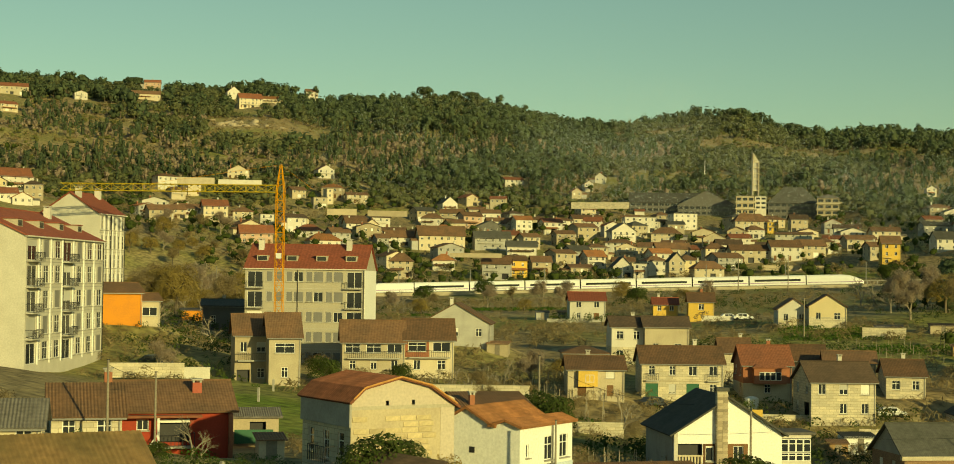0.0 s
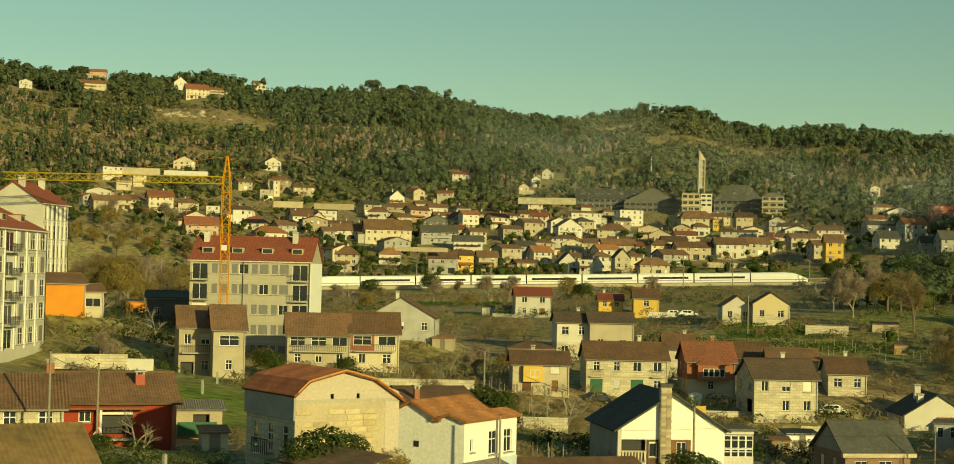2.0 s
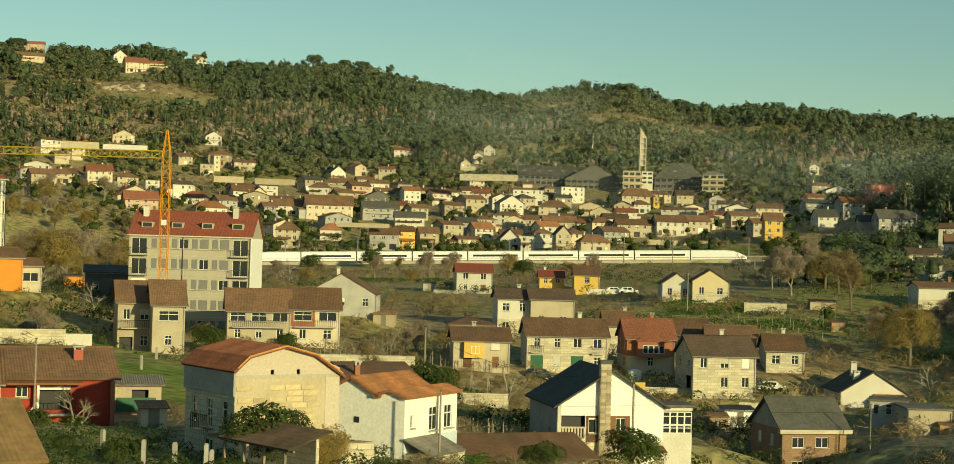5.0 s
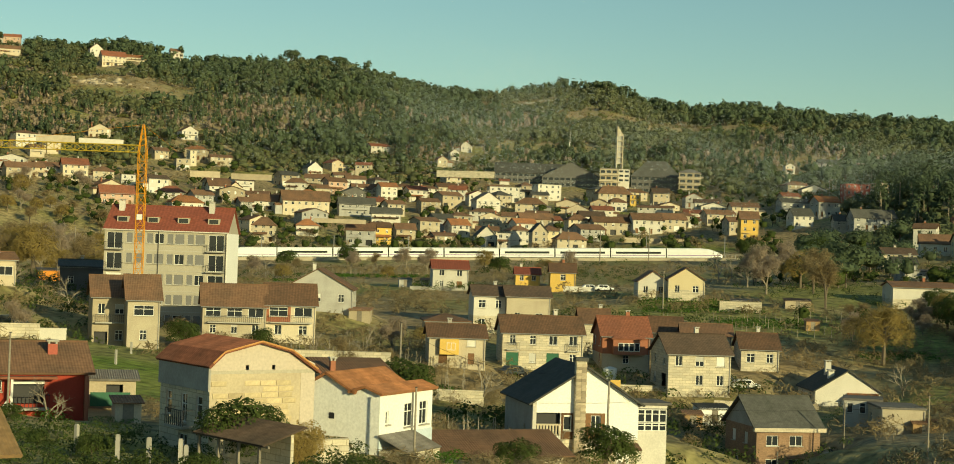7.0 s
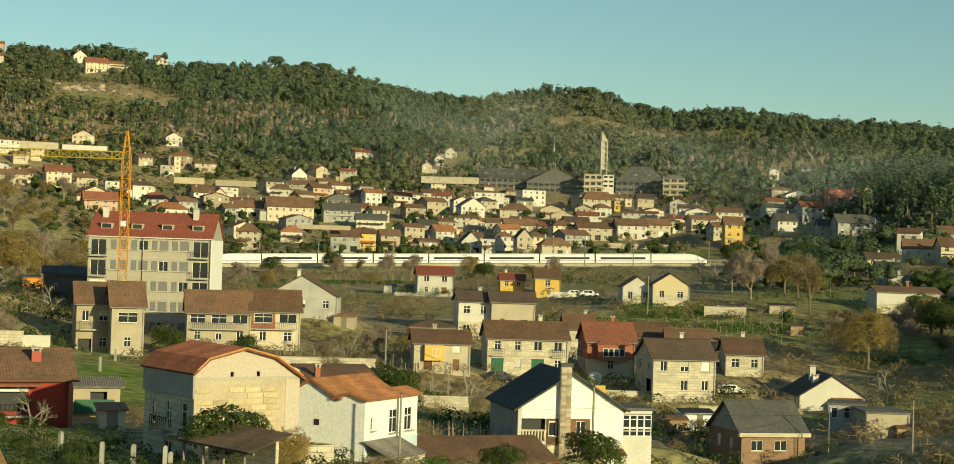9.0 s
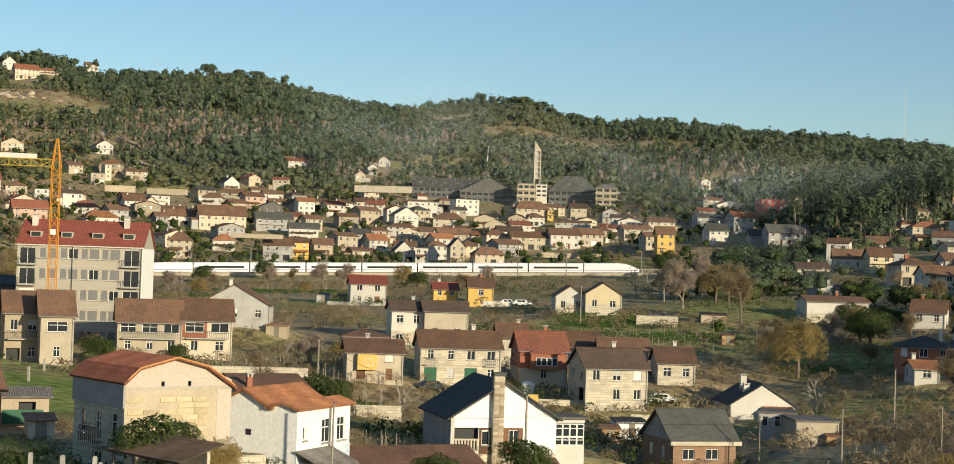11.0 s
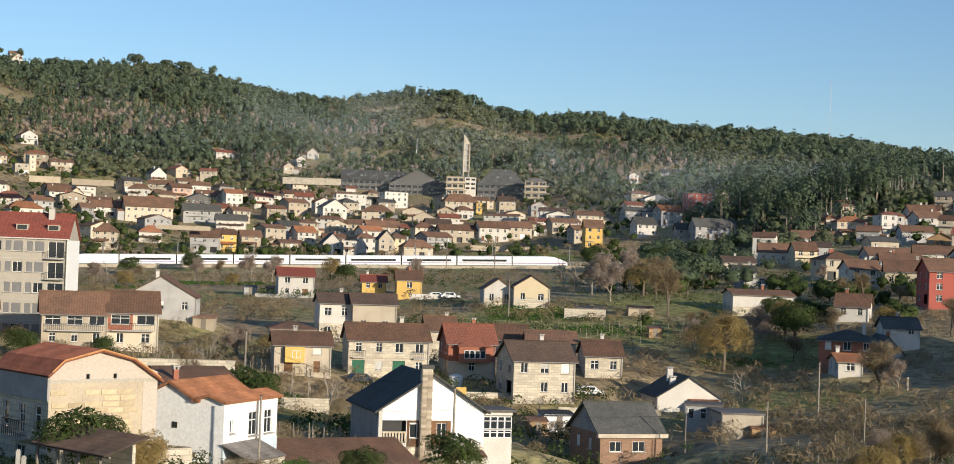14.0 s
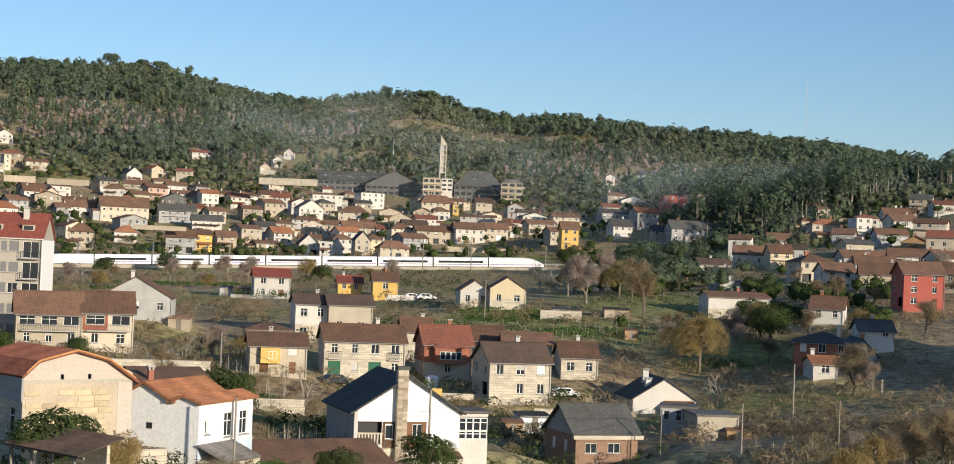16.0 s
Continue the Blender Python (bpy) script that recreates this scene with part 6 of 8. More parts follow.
# chimneys and a tiled porch on the white gable house
for x, y, top_z in ((-1.9, 2.2, 5.2), (-1.5, 5.6, 6.3)):
    chimney(gable_house, x, y, 3.4, top_z, WALLS["white"], 0.42)
porch = part("porch", boxes((0.2, 4.0, -2.0, 0, -1.0, 1.7), (0.2, 0.5, -2.04, -2.0, -1.0, 1.2)), WALLS["white"], gable_house)
part("porch_roof", tilted(-0.1, 4.3, -2.3, -0.02, 1.75, 2.4), TILES["orange"], porch, "orange tiled porch roof")

# a tiled roof close below the viewpoint
top = tagged(new("barn"), "low barn with old brown tiled roof", "barn", "farm sheds")
top.matrix_world = spot(-19.4, 66, 8.0, 14)
part("wall", boxes((-4.2, 4.2, 0.3, 7.0, -3, 3.4)), WALLS["stone"], top)
part("roof", roof_mesh("S", 9.0, 7.4, 3.4, 1.9, 0.4, 0.24), TILES["moss"], top)
top = tagged(new("barn"), "open timber shed with mossy tiled roof", "shed", "farm sheds")
top.matrix_world = spot(-9.1, 91, 8.6, -58)
part("roof", tilted(-1.6, 5.4, 0, 2.8, 0.75, 1.6), TILES["dark"], top)
part("wall", boxes((-1.4, 5.2, 1.9, 2.1, -3, 1.2)), WALLS["stone"], top)
for x in (-1.4, 0.6, 2.6, 4.6):
    part("post", boxes((x, x + 0.15, 0.2, 0.35, -3, 0.78)), GREYWOOD, top)
part("beam", boxes((-2.0, 5.6, 0.18, 0.3, 0.6, 0.72)), GREYWOOD, top)
top = tagged(new("outbuilding"), "long low outbuilding with rust-brown tiles, blue wall", "shed", "farm sheds")
top.matrix_world = spot(0.61, 122, 4.9, 20)
part("roof", tilted(-5.5, 6.5, -1.5, 4.0, -0.1, 1.3), TILES["rust"], top)
part("wall", boxes((-5.2, 6.2, 0.3, 3.8, -3, 0.2)), WALLS["stone"], top)
part("blue_sheet", boxes((-5.3, -2.2, -0.6, -0.5, -2.5, 0.0)), BLUE, top, "blue painted sheet wall")

# ---- institution on the hill: dark ranges, cream stair blocks and a tower ----
INST = tagged(new("institution"), "large dark-clad institution with slate roofs and cream stair blocks", "institution")


def range_block(az, d, z, w, dep, h, rise, roof, wall, tile, bands=0, rot=0):
    m = spot(az, d, z, rot)
    bm = bmesh.new()
    mf = Matrix.Translation((-w / 2, 0, 0))
    ops = []
    n = max(2, int(w / 3))
    for s in range(bands):
        for c in range(n):
            ops.append((w * (c + 0.14) / n, h * (s + 0.3) / bands, w * 0.72 / n, h * 0.45 / bands))
    g = [(w / 2, h + rise)] if roof == "F" else ()
    r = [(dep / 2, h + rise)] if roof == "S" else ()
    side(bm, mf, w, -8, h, ops, g, depth=0.5)
    side(bm, Matrix.Translation((w / 2, 0, 0)) @ Matrix.Rotation(math.pi / 2, 4, "Z"), dep, -8, h, [], r)
    side(bm, Matrix.Translation((w / 2, dep, 0)) @ Matrix.Rotation(math.pi, 4, "Z"), w, -8, h, [], g)
    side(bm, Matrix.Translation((-w / 2, dep, 0)) @ Matrix.Rotation(-math.pi / 2, 4, "Z"), dep, -8, h, [], r)
    b = part("range", bm, [WALLS[wall]] * 2, INST, m=m)
    part("roof", roof_mesh(roof, w, dep, h, rise, 0.6), TILES[tile], b)
    if ops:
        me = finish("pane", boxes((0, ops[0][2], 0.4, 0.45, 0, ops[0][3])), GLASS)
        for o in ops:
            part("pane", me, None, b, m=Matrix.Translation((o[0] - w / 2, 0, o[1])))
    if wall == "beige":
        for k in range(1, bands):
            part("balcony_slab", boxes((-w / 2 - 0.5, w / 2 + 0.5, -1.0, -0.02, h * k / bands - 0.15, h * k / bands + 0.35)), WALLS["cream"], b)
        for k in range(3):
            part("stair_flight", boxes((w / 2 + 0.02, w / 2 + 1.6, 0.5, 7.0, h * (k + 0.4) / 3 - 0.25, h * (k + 0.4) / 3 + 0.25)), WALLS["cream"], b)
    if roof in "SH":
        for i in range(1 if roof == "H" else 0, int(w / 7)):
            y = dep * 0.2
            zz = h + rise * 0.4
            part("skylight", boxes((-w / 2 + 3 + i * 7, -w / 2 + 4.6 + i * 7, y - 0.2, y + 1.2, zz - 0.2, zz + 0.75)), GREYGLASS, b)
    c = m.translation
    pad(az, d, z, max(w, dep) * 0.6 + 6)


range_block(1.74, 905, 58.0, 38.0, 16, 5.7, 5.5, 'S', 'dark', 'slate', 2, 0)
range_block(3.20, 895, 55.7, 31.3, 24, 6.0, 8.0, 'F', 'dark', 'slate', 2, 0)
range_block(4.51, 880, 52.5, 9.5, 12, 13.4, 1.6, '0', 'beige', 'grey', 4, 0)
range_block(5.04, 888, 59.0, 6.0, 8, 7.2, 1.6, '0', 'white', 'grey', 3, 0)
range_block(6.15, 890, 53.7, 26.5, 18, 9.5, 8.6, 'H', 'dark', 'slate', 3, 0)
range_block(7.32, 875, 52.3, 11.4, 12, 12.6, 2.2, 'H', 'beige', 'grey', 4, 0)
tower = tagged(new("bell_tower"), "slender cream concrete tower with open bays and slanted top", "tower")
tower.matrix_world = spot(4.85, 915, 70.9, 20)
TH, TS = 21.0, 15.6
for x in (-1.9, 1.5):
    part("pier", boxes((x, x + 0.5, -1.0, 1.0, -14, TS if x > 0 else TH - 1.2)), WALLS["cream"], tower)
for i in range(6):
    part("slab", boxes((-1.4, 1.5, -0.9, 0.9, i * TS / 5 - 0.3, i * TS / 5 + 0.3)), WALLS["cream"], tower)
bm = bmesh.new()
vs = [bm.verts.new(p) for p in ((-1.9, -1, TS), (2.0, -1, TS), (-1.9, -1, TH), (-1.9, 1, TS), (2.0, 1, TS), (-1.9, 1, TH))]
for f in ((0, 1, 2), (5, 4, 3), (1, 4, 5, 2), (0, 2, 5, 3), (0, 3, 4, 1)):
    bm.faces.new([vs[i] for i in f])
part("slanted_top", bm, WALLS["cream"], tower)
part("back_wall", boxes((-1.4, 1.5, 0.6, 0.8, 0, TS)), WALLS["grey"], tower)

# ---- railway on its embankment ----
RAIL_D = 590.0


def rail_z(az):
    return 16.9 + 0.33 * az


for k in range(-27, 15):
    pad(k, RAIL_D, rail_z(k) - 0.6, 7.0)


def strip(name, material, d0, d1, z0, z1, a0, a1, step=0.5):
    bm = bmesh.new()
    prev = None
    a = a0
    while a <= a1 + 1e-6:
        ring = []
        for dd, zz in ((d0, z0), (d1, z0), (d1, z1), (d0, z1)):
            x, y = xy(a, RAIL_D + dd)
            ring.append(bm.verts.new((x, y, rail_z(a) + zz)))
        if prev:
            for i in range(4):
                bm.faces.new((prev[i], prev[(i + 1) % 4], ring[(i + 1) % 4], ring[i]))
        else:
            bm.faces.new(ring[::-1])
        prev = ring
        a += step
    bm.faces.new(prev)
    bmesh.ops.recalc_face_normals(bm, faces=bm.faces[:])
    return new(name, finish(name, bm, material))


RAIL_BED = mat("ballast", (0.2, 0.18, 0.16), grain=0.5, scale=3)
tagged(strip("railway_track", RAIL_BED, -1.6, 9, -4.0, -0.2, -27, 13.5), "grey ballast railway bed on an embankment", "railway", kind="structure")
tagged(strip("retaining_wall", WALLS["cream"], -2.3, -1.8, -2.2, 0.3, -8.8, 13.0), "cream concrete retaining wall beside the railway", "wall", kind="structure")
tagged(strip("retaining_wall", CONCRETE, -2.3, -1.8, -1.6, -0.1, -27, -8.9), "pale concrete kerb wall beside the railway", "wall", kind="structure")
for dd in (0.4, 1.9, 4.6, 6.1):
    tagged(strip("rail", IRON, dd, dd + 0.12, -0.2, 0.0, -27, 13.5), "dark steel rail", "rail", kind="structure")
fence = tagged(new("railway_fence"), "concrete and wire railway fence on the wall", "fence", kind="structure")
me_post = finish("fence_post", boxes((-0.12, 0.12, -0.12, 0.12, 0, 1.6)), CONCRETE)
me_bar = finish("fence_rail", boxes((-1.75, 1.75, -0.05, 0.05, 0.08, 0.2), (-1.75, 1.75, -0.05, 0.05, 1.42, 1.58)), CONCRETE)
for i in range(118):
    a = -26 + i * 0.33
    part("fence_post", me_post, None, fence, m=spot(a, RAIL_D + 8.6, rail_z(a)))
    part("fence_rail", me_bar, None, fence, m=spot(a + 0.165, RAIL_D + 8.6, rail_z(a + 0.165)))


def mast(az):
    m = tagged(new("catenary_mast"), "grey steel railway catenary mast", "mast", "catenary masts")
    m.matrix_world = spot(az, RAIL_D + 10, rail_z(az))
    part("pole", boxes((-0.16, 0.16, -0.16, 0.16, -1, 8.2)), GREYGLASS, m)
    bm = bmesh.new()
    strut(bm, (0, 0, 6.4), (0, -6, 6.6), 0.06)
    strut(bm, (0, 0, 7.6), (0, -6, 6.6), 0.04)
    part("cantilever", bm, GREYGLASS, m)
    return m


first = mast(-21.5)
for a in (-17.6, -14.2, -10.5, -7.5, -5.0, -2.4, 0.3, 3.2, 5.9, 8.6, 11.4):
    copy_thing(first, spot(a, RAIL_D + 10, rail_z(a)))
wire = tagged(strip("overhead_wire", IRON, 4.0, 4.05, 6.4, 6.46, -26, 13), "thin railway overhead wires", "wire", kind="structure")

# ---- high-speed train standing across the middle of the view ----
train = tagged(new("train"), "long white passenger train with dark window bands", "train")
CARS, T0, T1 = 9, -8.9, 8.55


def car_mesh(L, nose):
    bm = bmesh.new()
    sec = [(-1.45, 0.35), (-1.5, 1.2), (-1.45, 2.6), (-1.2, 3.35), (-0.6, 3.75), (0.6, 3.75), (1.2, 3.35), (1.45, 2.6), (1.5, 1.2), (1.45, 0.35)]
    stations = [(-L / 2, 1, 1), (L / 2, 1, 1)]
    if nose:
        stations = [(-L / 2, 1, 1), (L / 2 - 8, 1, 1), (L / 2 - 5, 0.97, 0.92), (L / 2 - 2.5, 0.85, 0.68), (L / 2 - 0.6, 0.6, 0.42), (L / 2, 0.3, 0.28)]
    rings = []
    for x, sy, sz in stations:
        rings.append([bm.verts.new((x, y * sy, 0.35 + (zz - 0.35) * sz)) for y, zz in sec])
    n = len(sec)
    for a, b in zip(rings, rings[1:]):
        for i in range(n):
            bm.faces.new((a[i], b[i], b[(i + 1) % n], a[(i + 1) % n]))
    bm.faces.new(rings[0])
    bm.faces.new(rings[-1][::-1])
    bmesh.ops.recalc_face_normals(bm, faces=bm.faces[:])
    return finish("car", bm, TRAIN)


step = (T1 - T0) / CARS
LEN = radians(step) * (RAIL_D + 5.4)
mid_me, nose_me = car_mesh(LEN - 0.5, False), car_mesh(LEN - 0.3, True)
win_me = finish("window_band", boxes((-LEN / 2 + 2.0, LEN / 2 - 2.0, -1.53, -1.44, 1.7, 2.45)), GLASS)
skirt_me = finish("skirt", boxes((-LEN / 2 + 0.6, LEN / 2 - 0.6, -1.3, 1.3, -0.1, 0.5)), IRON)
stripe_me = finish("stripe", boxes((-LEN / 2 + 0.5, LEN / 2 - 0.5, -1.53, -1.47, 1.05, 1.25)), mat("train_stripe", (0.35, 0.2, 0.42), rough=0.4))
gang_me = finish("gangway", boxes((-0.5, 0.5, -1.2, 1.2, 0.5, 3.3)), RUBBER)
for i in range(CARS):
    a = T0 + step * (i + 0.5)
    end = i in (0, CARS - 1)
    m = spot(a, RAIL_D + 5.4, rail_z(a) + 0.1) @ Matrix.Rotation(-math.atan(0.33 / radians(1) / (RAIL_D + 5)), 4, "Y")
    c = part("car", nose_me if end else mid_me, None, train, m=m @ (Matrix.Rotation(math.pi, 4, "Z") if i == 0 else Matrix()))
    if not end:
        part("window_band", win_me, None, c)
    part("stripe", stripe_me, None, c, m=Matrix.Rotation(math.pi, 4, "Z") if i == 0 else None)
    part("skirt", skirt_me, None, c)
    if i < CARS - 1:
        part("gangway", gang_me, None, c, m=Matrix.Translation((-LEN / 2 if i == 0 else LEN / 2, 0, 0)))


# ---- tower crane ----
def lattice(bm, a, b, s, pitch, r=0.06):
    """A square lattice beam of side s from a to b."""
    a, b = Vector(a), Vector(b)
    ax = (b - a).normalized()
    u = Vector((0, 1, 0)) if abs(ax.y) < 0.9 else Vector((1, 0, 0))
    u = (u - ax * u.dot(ax)).normalized()
    w = ax.cross(u)
    cs = [(u * p + w * q) * s / 2 for p, q in ((-1, -1), (1, -1), (1, 1), (-1, 1))]
    L = (b - a).length
    n = max(1, int(L / pitch))
    for c in cs:
        strut(bm, a + c, b + c, r)
    for i in range(n):
        p, q = a + ax * (L * i / n), a + ax * (L * (i + 1) / n)
        for k in range(4):
            c0, c1 = cs[k], cs[(k + 1) % 4]
            strut(bm, p + (c0 if i % 2 else c1), q + (c1 if i % 2 else c0), r * 0.7)
            strut(bm, p + c0, p + c1, r * 0.6)


CRANE_H, CRANE_TOP, JIB = 26.9, 30.7, 32.6
crane = tagged(new("tower_crane"), "orange lattice tower crane behind the houses", "crane")
crane.matrix_world = spot(-11.66, 246, 6.0, -11.6)
bm = bmesh.new()
lattice(bm, (0, 0, 0), (0, 0, CRANE_H), 1.15, 1.5, 0.055)
part("mast", bm, ORANGE_STEEL, crane)
bm = bmesh.new()
for sx in (-0.55, 0.55):
    for sy in (-0.55, 0.55):
        strut(bm, (sx, sy, CRANE_H), (sx * 0.2, sy * 0.2, CRANE_TOP), 0.07)
for k in range(4):
    zz = CRANE_H + (CRANE_TOP - CRANE_H) * (k + 0.5) / 4.5
    strut(bm, (-0.5 + k * 0.1, -0.5, zz), (0.5 - k * 0.1, -0.5, zz + 0.5), 0.05)
part("tower_head", bm, ORANGE_STEEL, crane)
bm = bmesh.new()
lattice(bm, (-0.6, 0, CRANE_H + 0.2), (-JIB, -3, CRANE_H + 0.1), 1.05, 1.5, 0.055)
part("jib", bm, YELLOW_STEEL, crane, "yellow lattice jib")
part("cab", boxes((-0.4, 0.4, -0.75, -0.56, CRANE_H * 0.62, CRANE_H * 0.62 + 0.8)), FRAME, crane)
bm = bmesh.new()
strut(bm, (0, 0, CRANE_TOP), (-JIB * 0.6, -1.8, CRANE_H + 0.7), 0.02)
strut(bm, (0, 0, CRANE_TOP), (5, 0.6, CRANE_H), 0.02)
part("tie_bar", bm, ORANGE_STEEL, crane)
part("concrete_base", boxes((-2, 2, -2, 2, -1.5, 0.1)), CONCRETE, crane)

# the hollow below the brick house
pad(10.4, 172, -6.6, 12)
pad(10.6, 150, -3.6, 14)
pad(11.5, 128, -1.4, 14)


# ---- walls and banks ----
def low_wall(az, d, z, w, h, wall, rot=0, label="rendered terrace wall on the slope"):
    ob = new("terrace_wall", finish("terrace_wall", boxes((-w / 2, w / 2, 0, 0.4, -0.6, h), (-w / 2 - 0.05, w / 2 + 0.05, -0.05, 0.45, h + 0.004, h + 0.12)), WALLS[wall]))
    ob.matrix_world = spot(az, d, z, rot)
    return tagged(ob, label, "wall", "terrace walls", kind="structure")


low_wall(-9.52, 715, 47.7, 12.8, 2.0, 'beige', 0)
low_wall(-7.93, 710, 47.2, 17.2, 1.8, 'beige', 0)
low_wall(-0.50, 790, 55.2, 28.5, 2.5, 'stone', -12)
low_wall(-4.82, 640, 29.0, 20.2, 1.0, 'beige', -4)
low_wall(6.6, 648, float(ground_z(*xy(6.6, 648))) + 0.2, 34.0, 1.3, 'beige', 8)
low_wall(-14.57, 800, 64.6, 17.8, 2.6, 'cream', 0)
low_wall(-13.06, 870, 68.8, 22.6, 1.8, 'white', 0)
low_wall(-16.12, 205, 8.0, 9.1, 1.1, 'stone', 0, 'grey granite garden wall on the bank')
low_wall(-14.44, 214, 6.2, 3.5, 1.9, 'white', 0, 'white rendered hut wall with a small opening')
low_wall(9.21, 322, 10.2, 8.1, 1.4, 'stone', 0)
low_wall(-5.02, 195, 6.3, 14.5, 1.0, 'stone', 0, 'dry stone terrace wall below the vines')

# mown or grazed plots: bearing, distance, half width, half depth
MEADOWS = [(-12.1, 170, 13, 28), (8.5, 320, 22, 14), (10.3, 310, 18, 10), (6.3, 625, 27, 13), (-4.8, 812, 18, 14), (-13.2, 745, 12, 8), (-3.9, 470, 22, 14), (3.8, 350, 14, 10), (1.0, 180, 14, 12), (16.6, 290, 18, 22), (15.2, 235, 14, 8), (-4.6, 230, 10, 6), (-7.8, 800, 30, 10)]


# ---- ground: one sheet to the horizon ----
def ground_sheet():
    az = np.concatenate([np.arange(-180, -30, 6.0), np.arange(-30, 32, 0.16), np.arange(32, 180, 6.0)])
    ds = np.concatenate([[0.0], np.exp(np.arange(math.log(20), math.log(2300), 0.0155)), [2600, 3200, 4500]])
    A, D = np.meshgrid(az, ds)
    X, Y = D * np.sin(np.radians(A)), D * np.cos(np.radians(A))
    Z = ground_z(X, Y)
    rough = np.array([noise.fractal(Vector((x * 0.03, y * 0.03, 0)), 1.0, 2.0, 4) for x, y in zip(X.ravel(), Y.ravel())]).reshape(X.shape)
    Z = Z + rough * np.where(D > 900, 2.2, 0.35)
    behind = np.clip((np.abs(A) - 60) / 60, 0, 1)
    Z = Z * (1 - behind) + 6.0 * behind
    n, m = len(az), len(ds)
    idx = np.arange(n * m).reshape(m, n)
    q = []
    nxt = np.roll(idx, -1, axis=1)
    q = np.stack([idx[:-1], nxt[:-1], nxt[1:], idx[1:]], -1).reshape(-1, 4)[:, ::-1]
    me = fast_mesh("ground", np.stack([X, Y, Z], -1).reshape(-1, 3), q, GROUND)
    m = np.zeros(X.shape)
    for az0, d0, wide, deep in MEADOWS:
        x0, y0 = xy(az0, d0)
        ca, sa_ = math.cos(radians(az0)), math.sin(radians(az0))
        u, v = (X - x0) * ca - (Y - y0) * sa_, (X - x0) * sa_ + (Y - y0) * ca
        r = np.sqrt((u / wide) ** 2 + (v / deep) ** 2) + rough * 0.25
        m = np.maximum(m, np.clip((1.15 - r) / 0.25, 0, 1) * (1.0 if d0 in (170, 625) else 0.5))
    at = me.attributes.new("meadow", "FLOAT", "POINT")
    at.data.foreach_set("value", m.ravel().astype(np.float32))
    ob = new("ground", me)
    return tagged(ob, "grassy valley and scrub hillside", "ground", kind="structure")


def ground_material():
    m = bpy.data.materials.new("meadow_and_scrub")
    m.use_nodes = True
    n, l = m.node_tree.nodes, m.node_tree.links
    b = n["Principled BSDF"]
    b.inputs["Roughness"].default_value, b.inputs["Specular IOR Level"].default_value = 0.95, 0.15
    tc = n.new("ShaderNodeTexCoord")

    def nz(scale, detail):
        t = n.new("ShaderNodeTexNoise")
        t.inputs["Scale"].default_value, t.inputs["Detail"].default_value = scale, detail
        l.new(tc.outputs["Object"], t.inputs["Vector"])
        return t.outputs[0]

    def ramp(src, stops):
        r = n.new("ShaderNodeValToRGB")
        e = r.color_ramp.elements
        while len(e) < len(stops):
            e.new(0.5)
        for k, (p, c) in zip(e, stops):
            k.position, k.color = p, (*c, 1)
        l.new(src, r.inputs[0])
        return r.outputs[0]
    cover = ramp(nz(0.022, 5), [(0.34, (0.27, 0.27, 0.1)), (0.45, (0.33, 0.29, 0.145)), (0.54, (0.38, 0.305, 0.18)), (0.66, (0.31, 0.24, 0.14))])
    grass = ramp(nz(0.05, 4), [(0.35, (0.19, 0.27, 0.05)), (0.65, (0.27, 0.29, 0.08))])
    att = n.new("ShaderNodeAttribute")
    att.attribute_name = "meadow"
    mg = n.new("ShaderNodeMix")
    mg.data_type = "RGBA"
    l.new(att.outputs["Fac"], mg.inputs[0])
    l.new(cover, mg.inputs[6])
    l.new(grass, mg.inputs[7])
    cover = mg.outputs[2]
    tuft = ramp(nz(0.6, 6), [(0.3, (0.45, 0.45, 0.45)), (0.7, (1.35, 1.3, 1.25))])
    mx = n.new("ShaderNodeMix")
    mx.data_type, mx.blend_type, mx.inputs[0].default_value = "RGBA", "MULTIPLY", 1.0
    l.new(cover, mx.inputs[6])
    l.new(tuft, mx.inputs[7])
    l.new(mx.outputs[2], b.inputs["Base Color"])
    bp = n.new("ShaderNodeBump")
    bp.inputs["Strength"].default_value, bp.inputs["Distance"].default_value = 0.7, 0.5
    l.new(nz(0.9, 6), bp.inputs["Height"])
    l.new(bp.outputs[0], b.inputs["Normal"])
    return m


GROUND = ground_material()
ground_sheet()

# ---- vegetation ----
NP = np.random.RandomState(7)
HOUSES_XY = np.array([(p[0], p[1], p[3]) for p in PADS])


def free(x, y, k=0.75):
    d2 = (HOUSES_XY[:, 0] - x) ** 2 + (HOUSES_XY[:, 1] - y) ** 2
    return not np.any(d2 < (HOUSES_XY[:, 2] * k) ** 2)


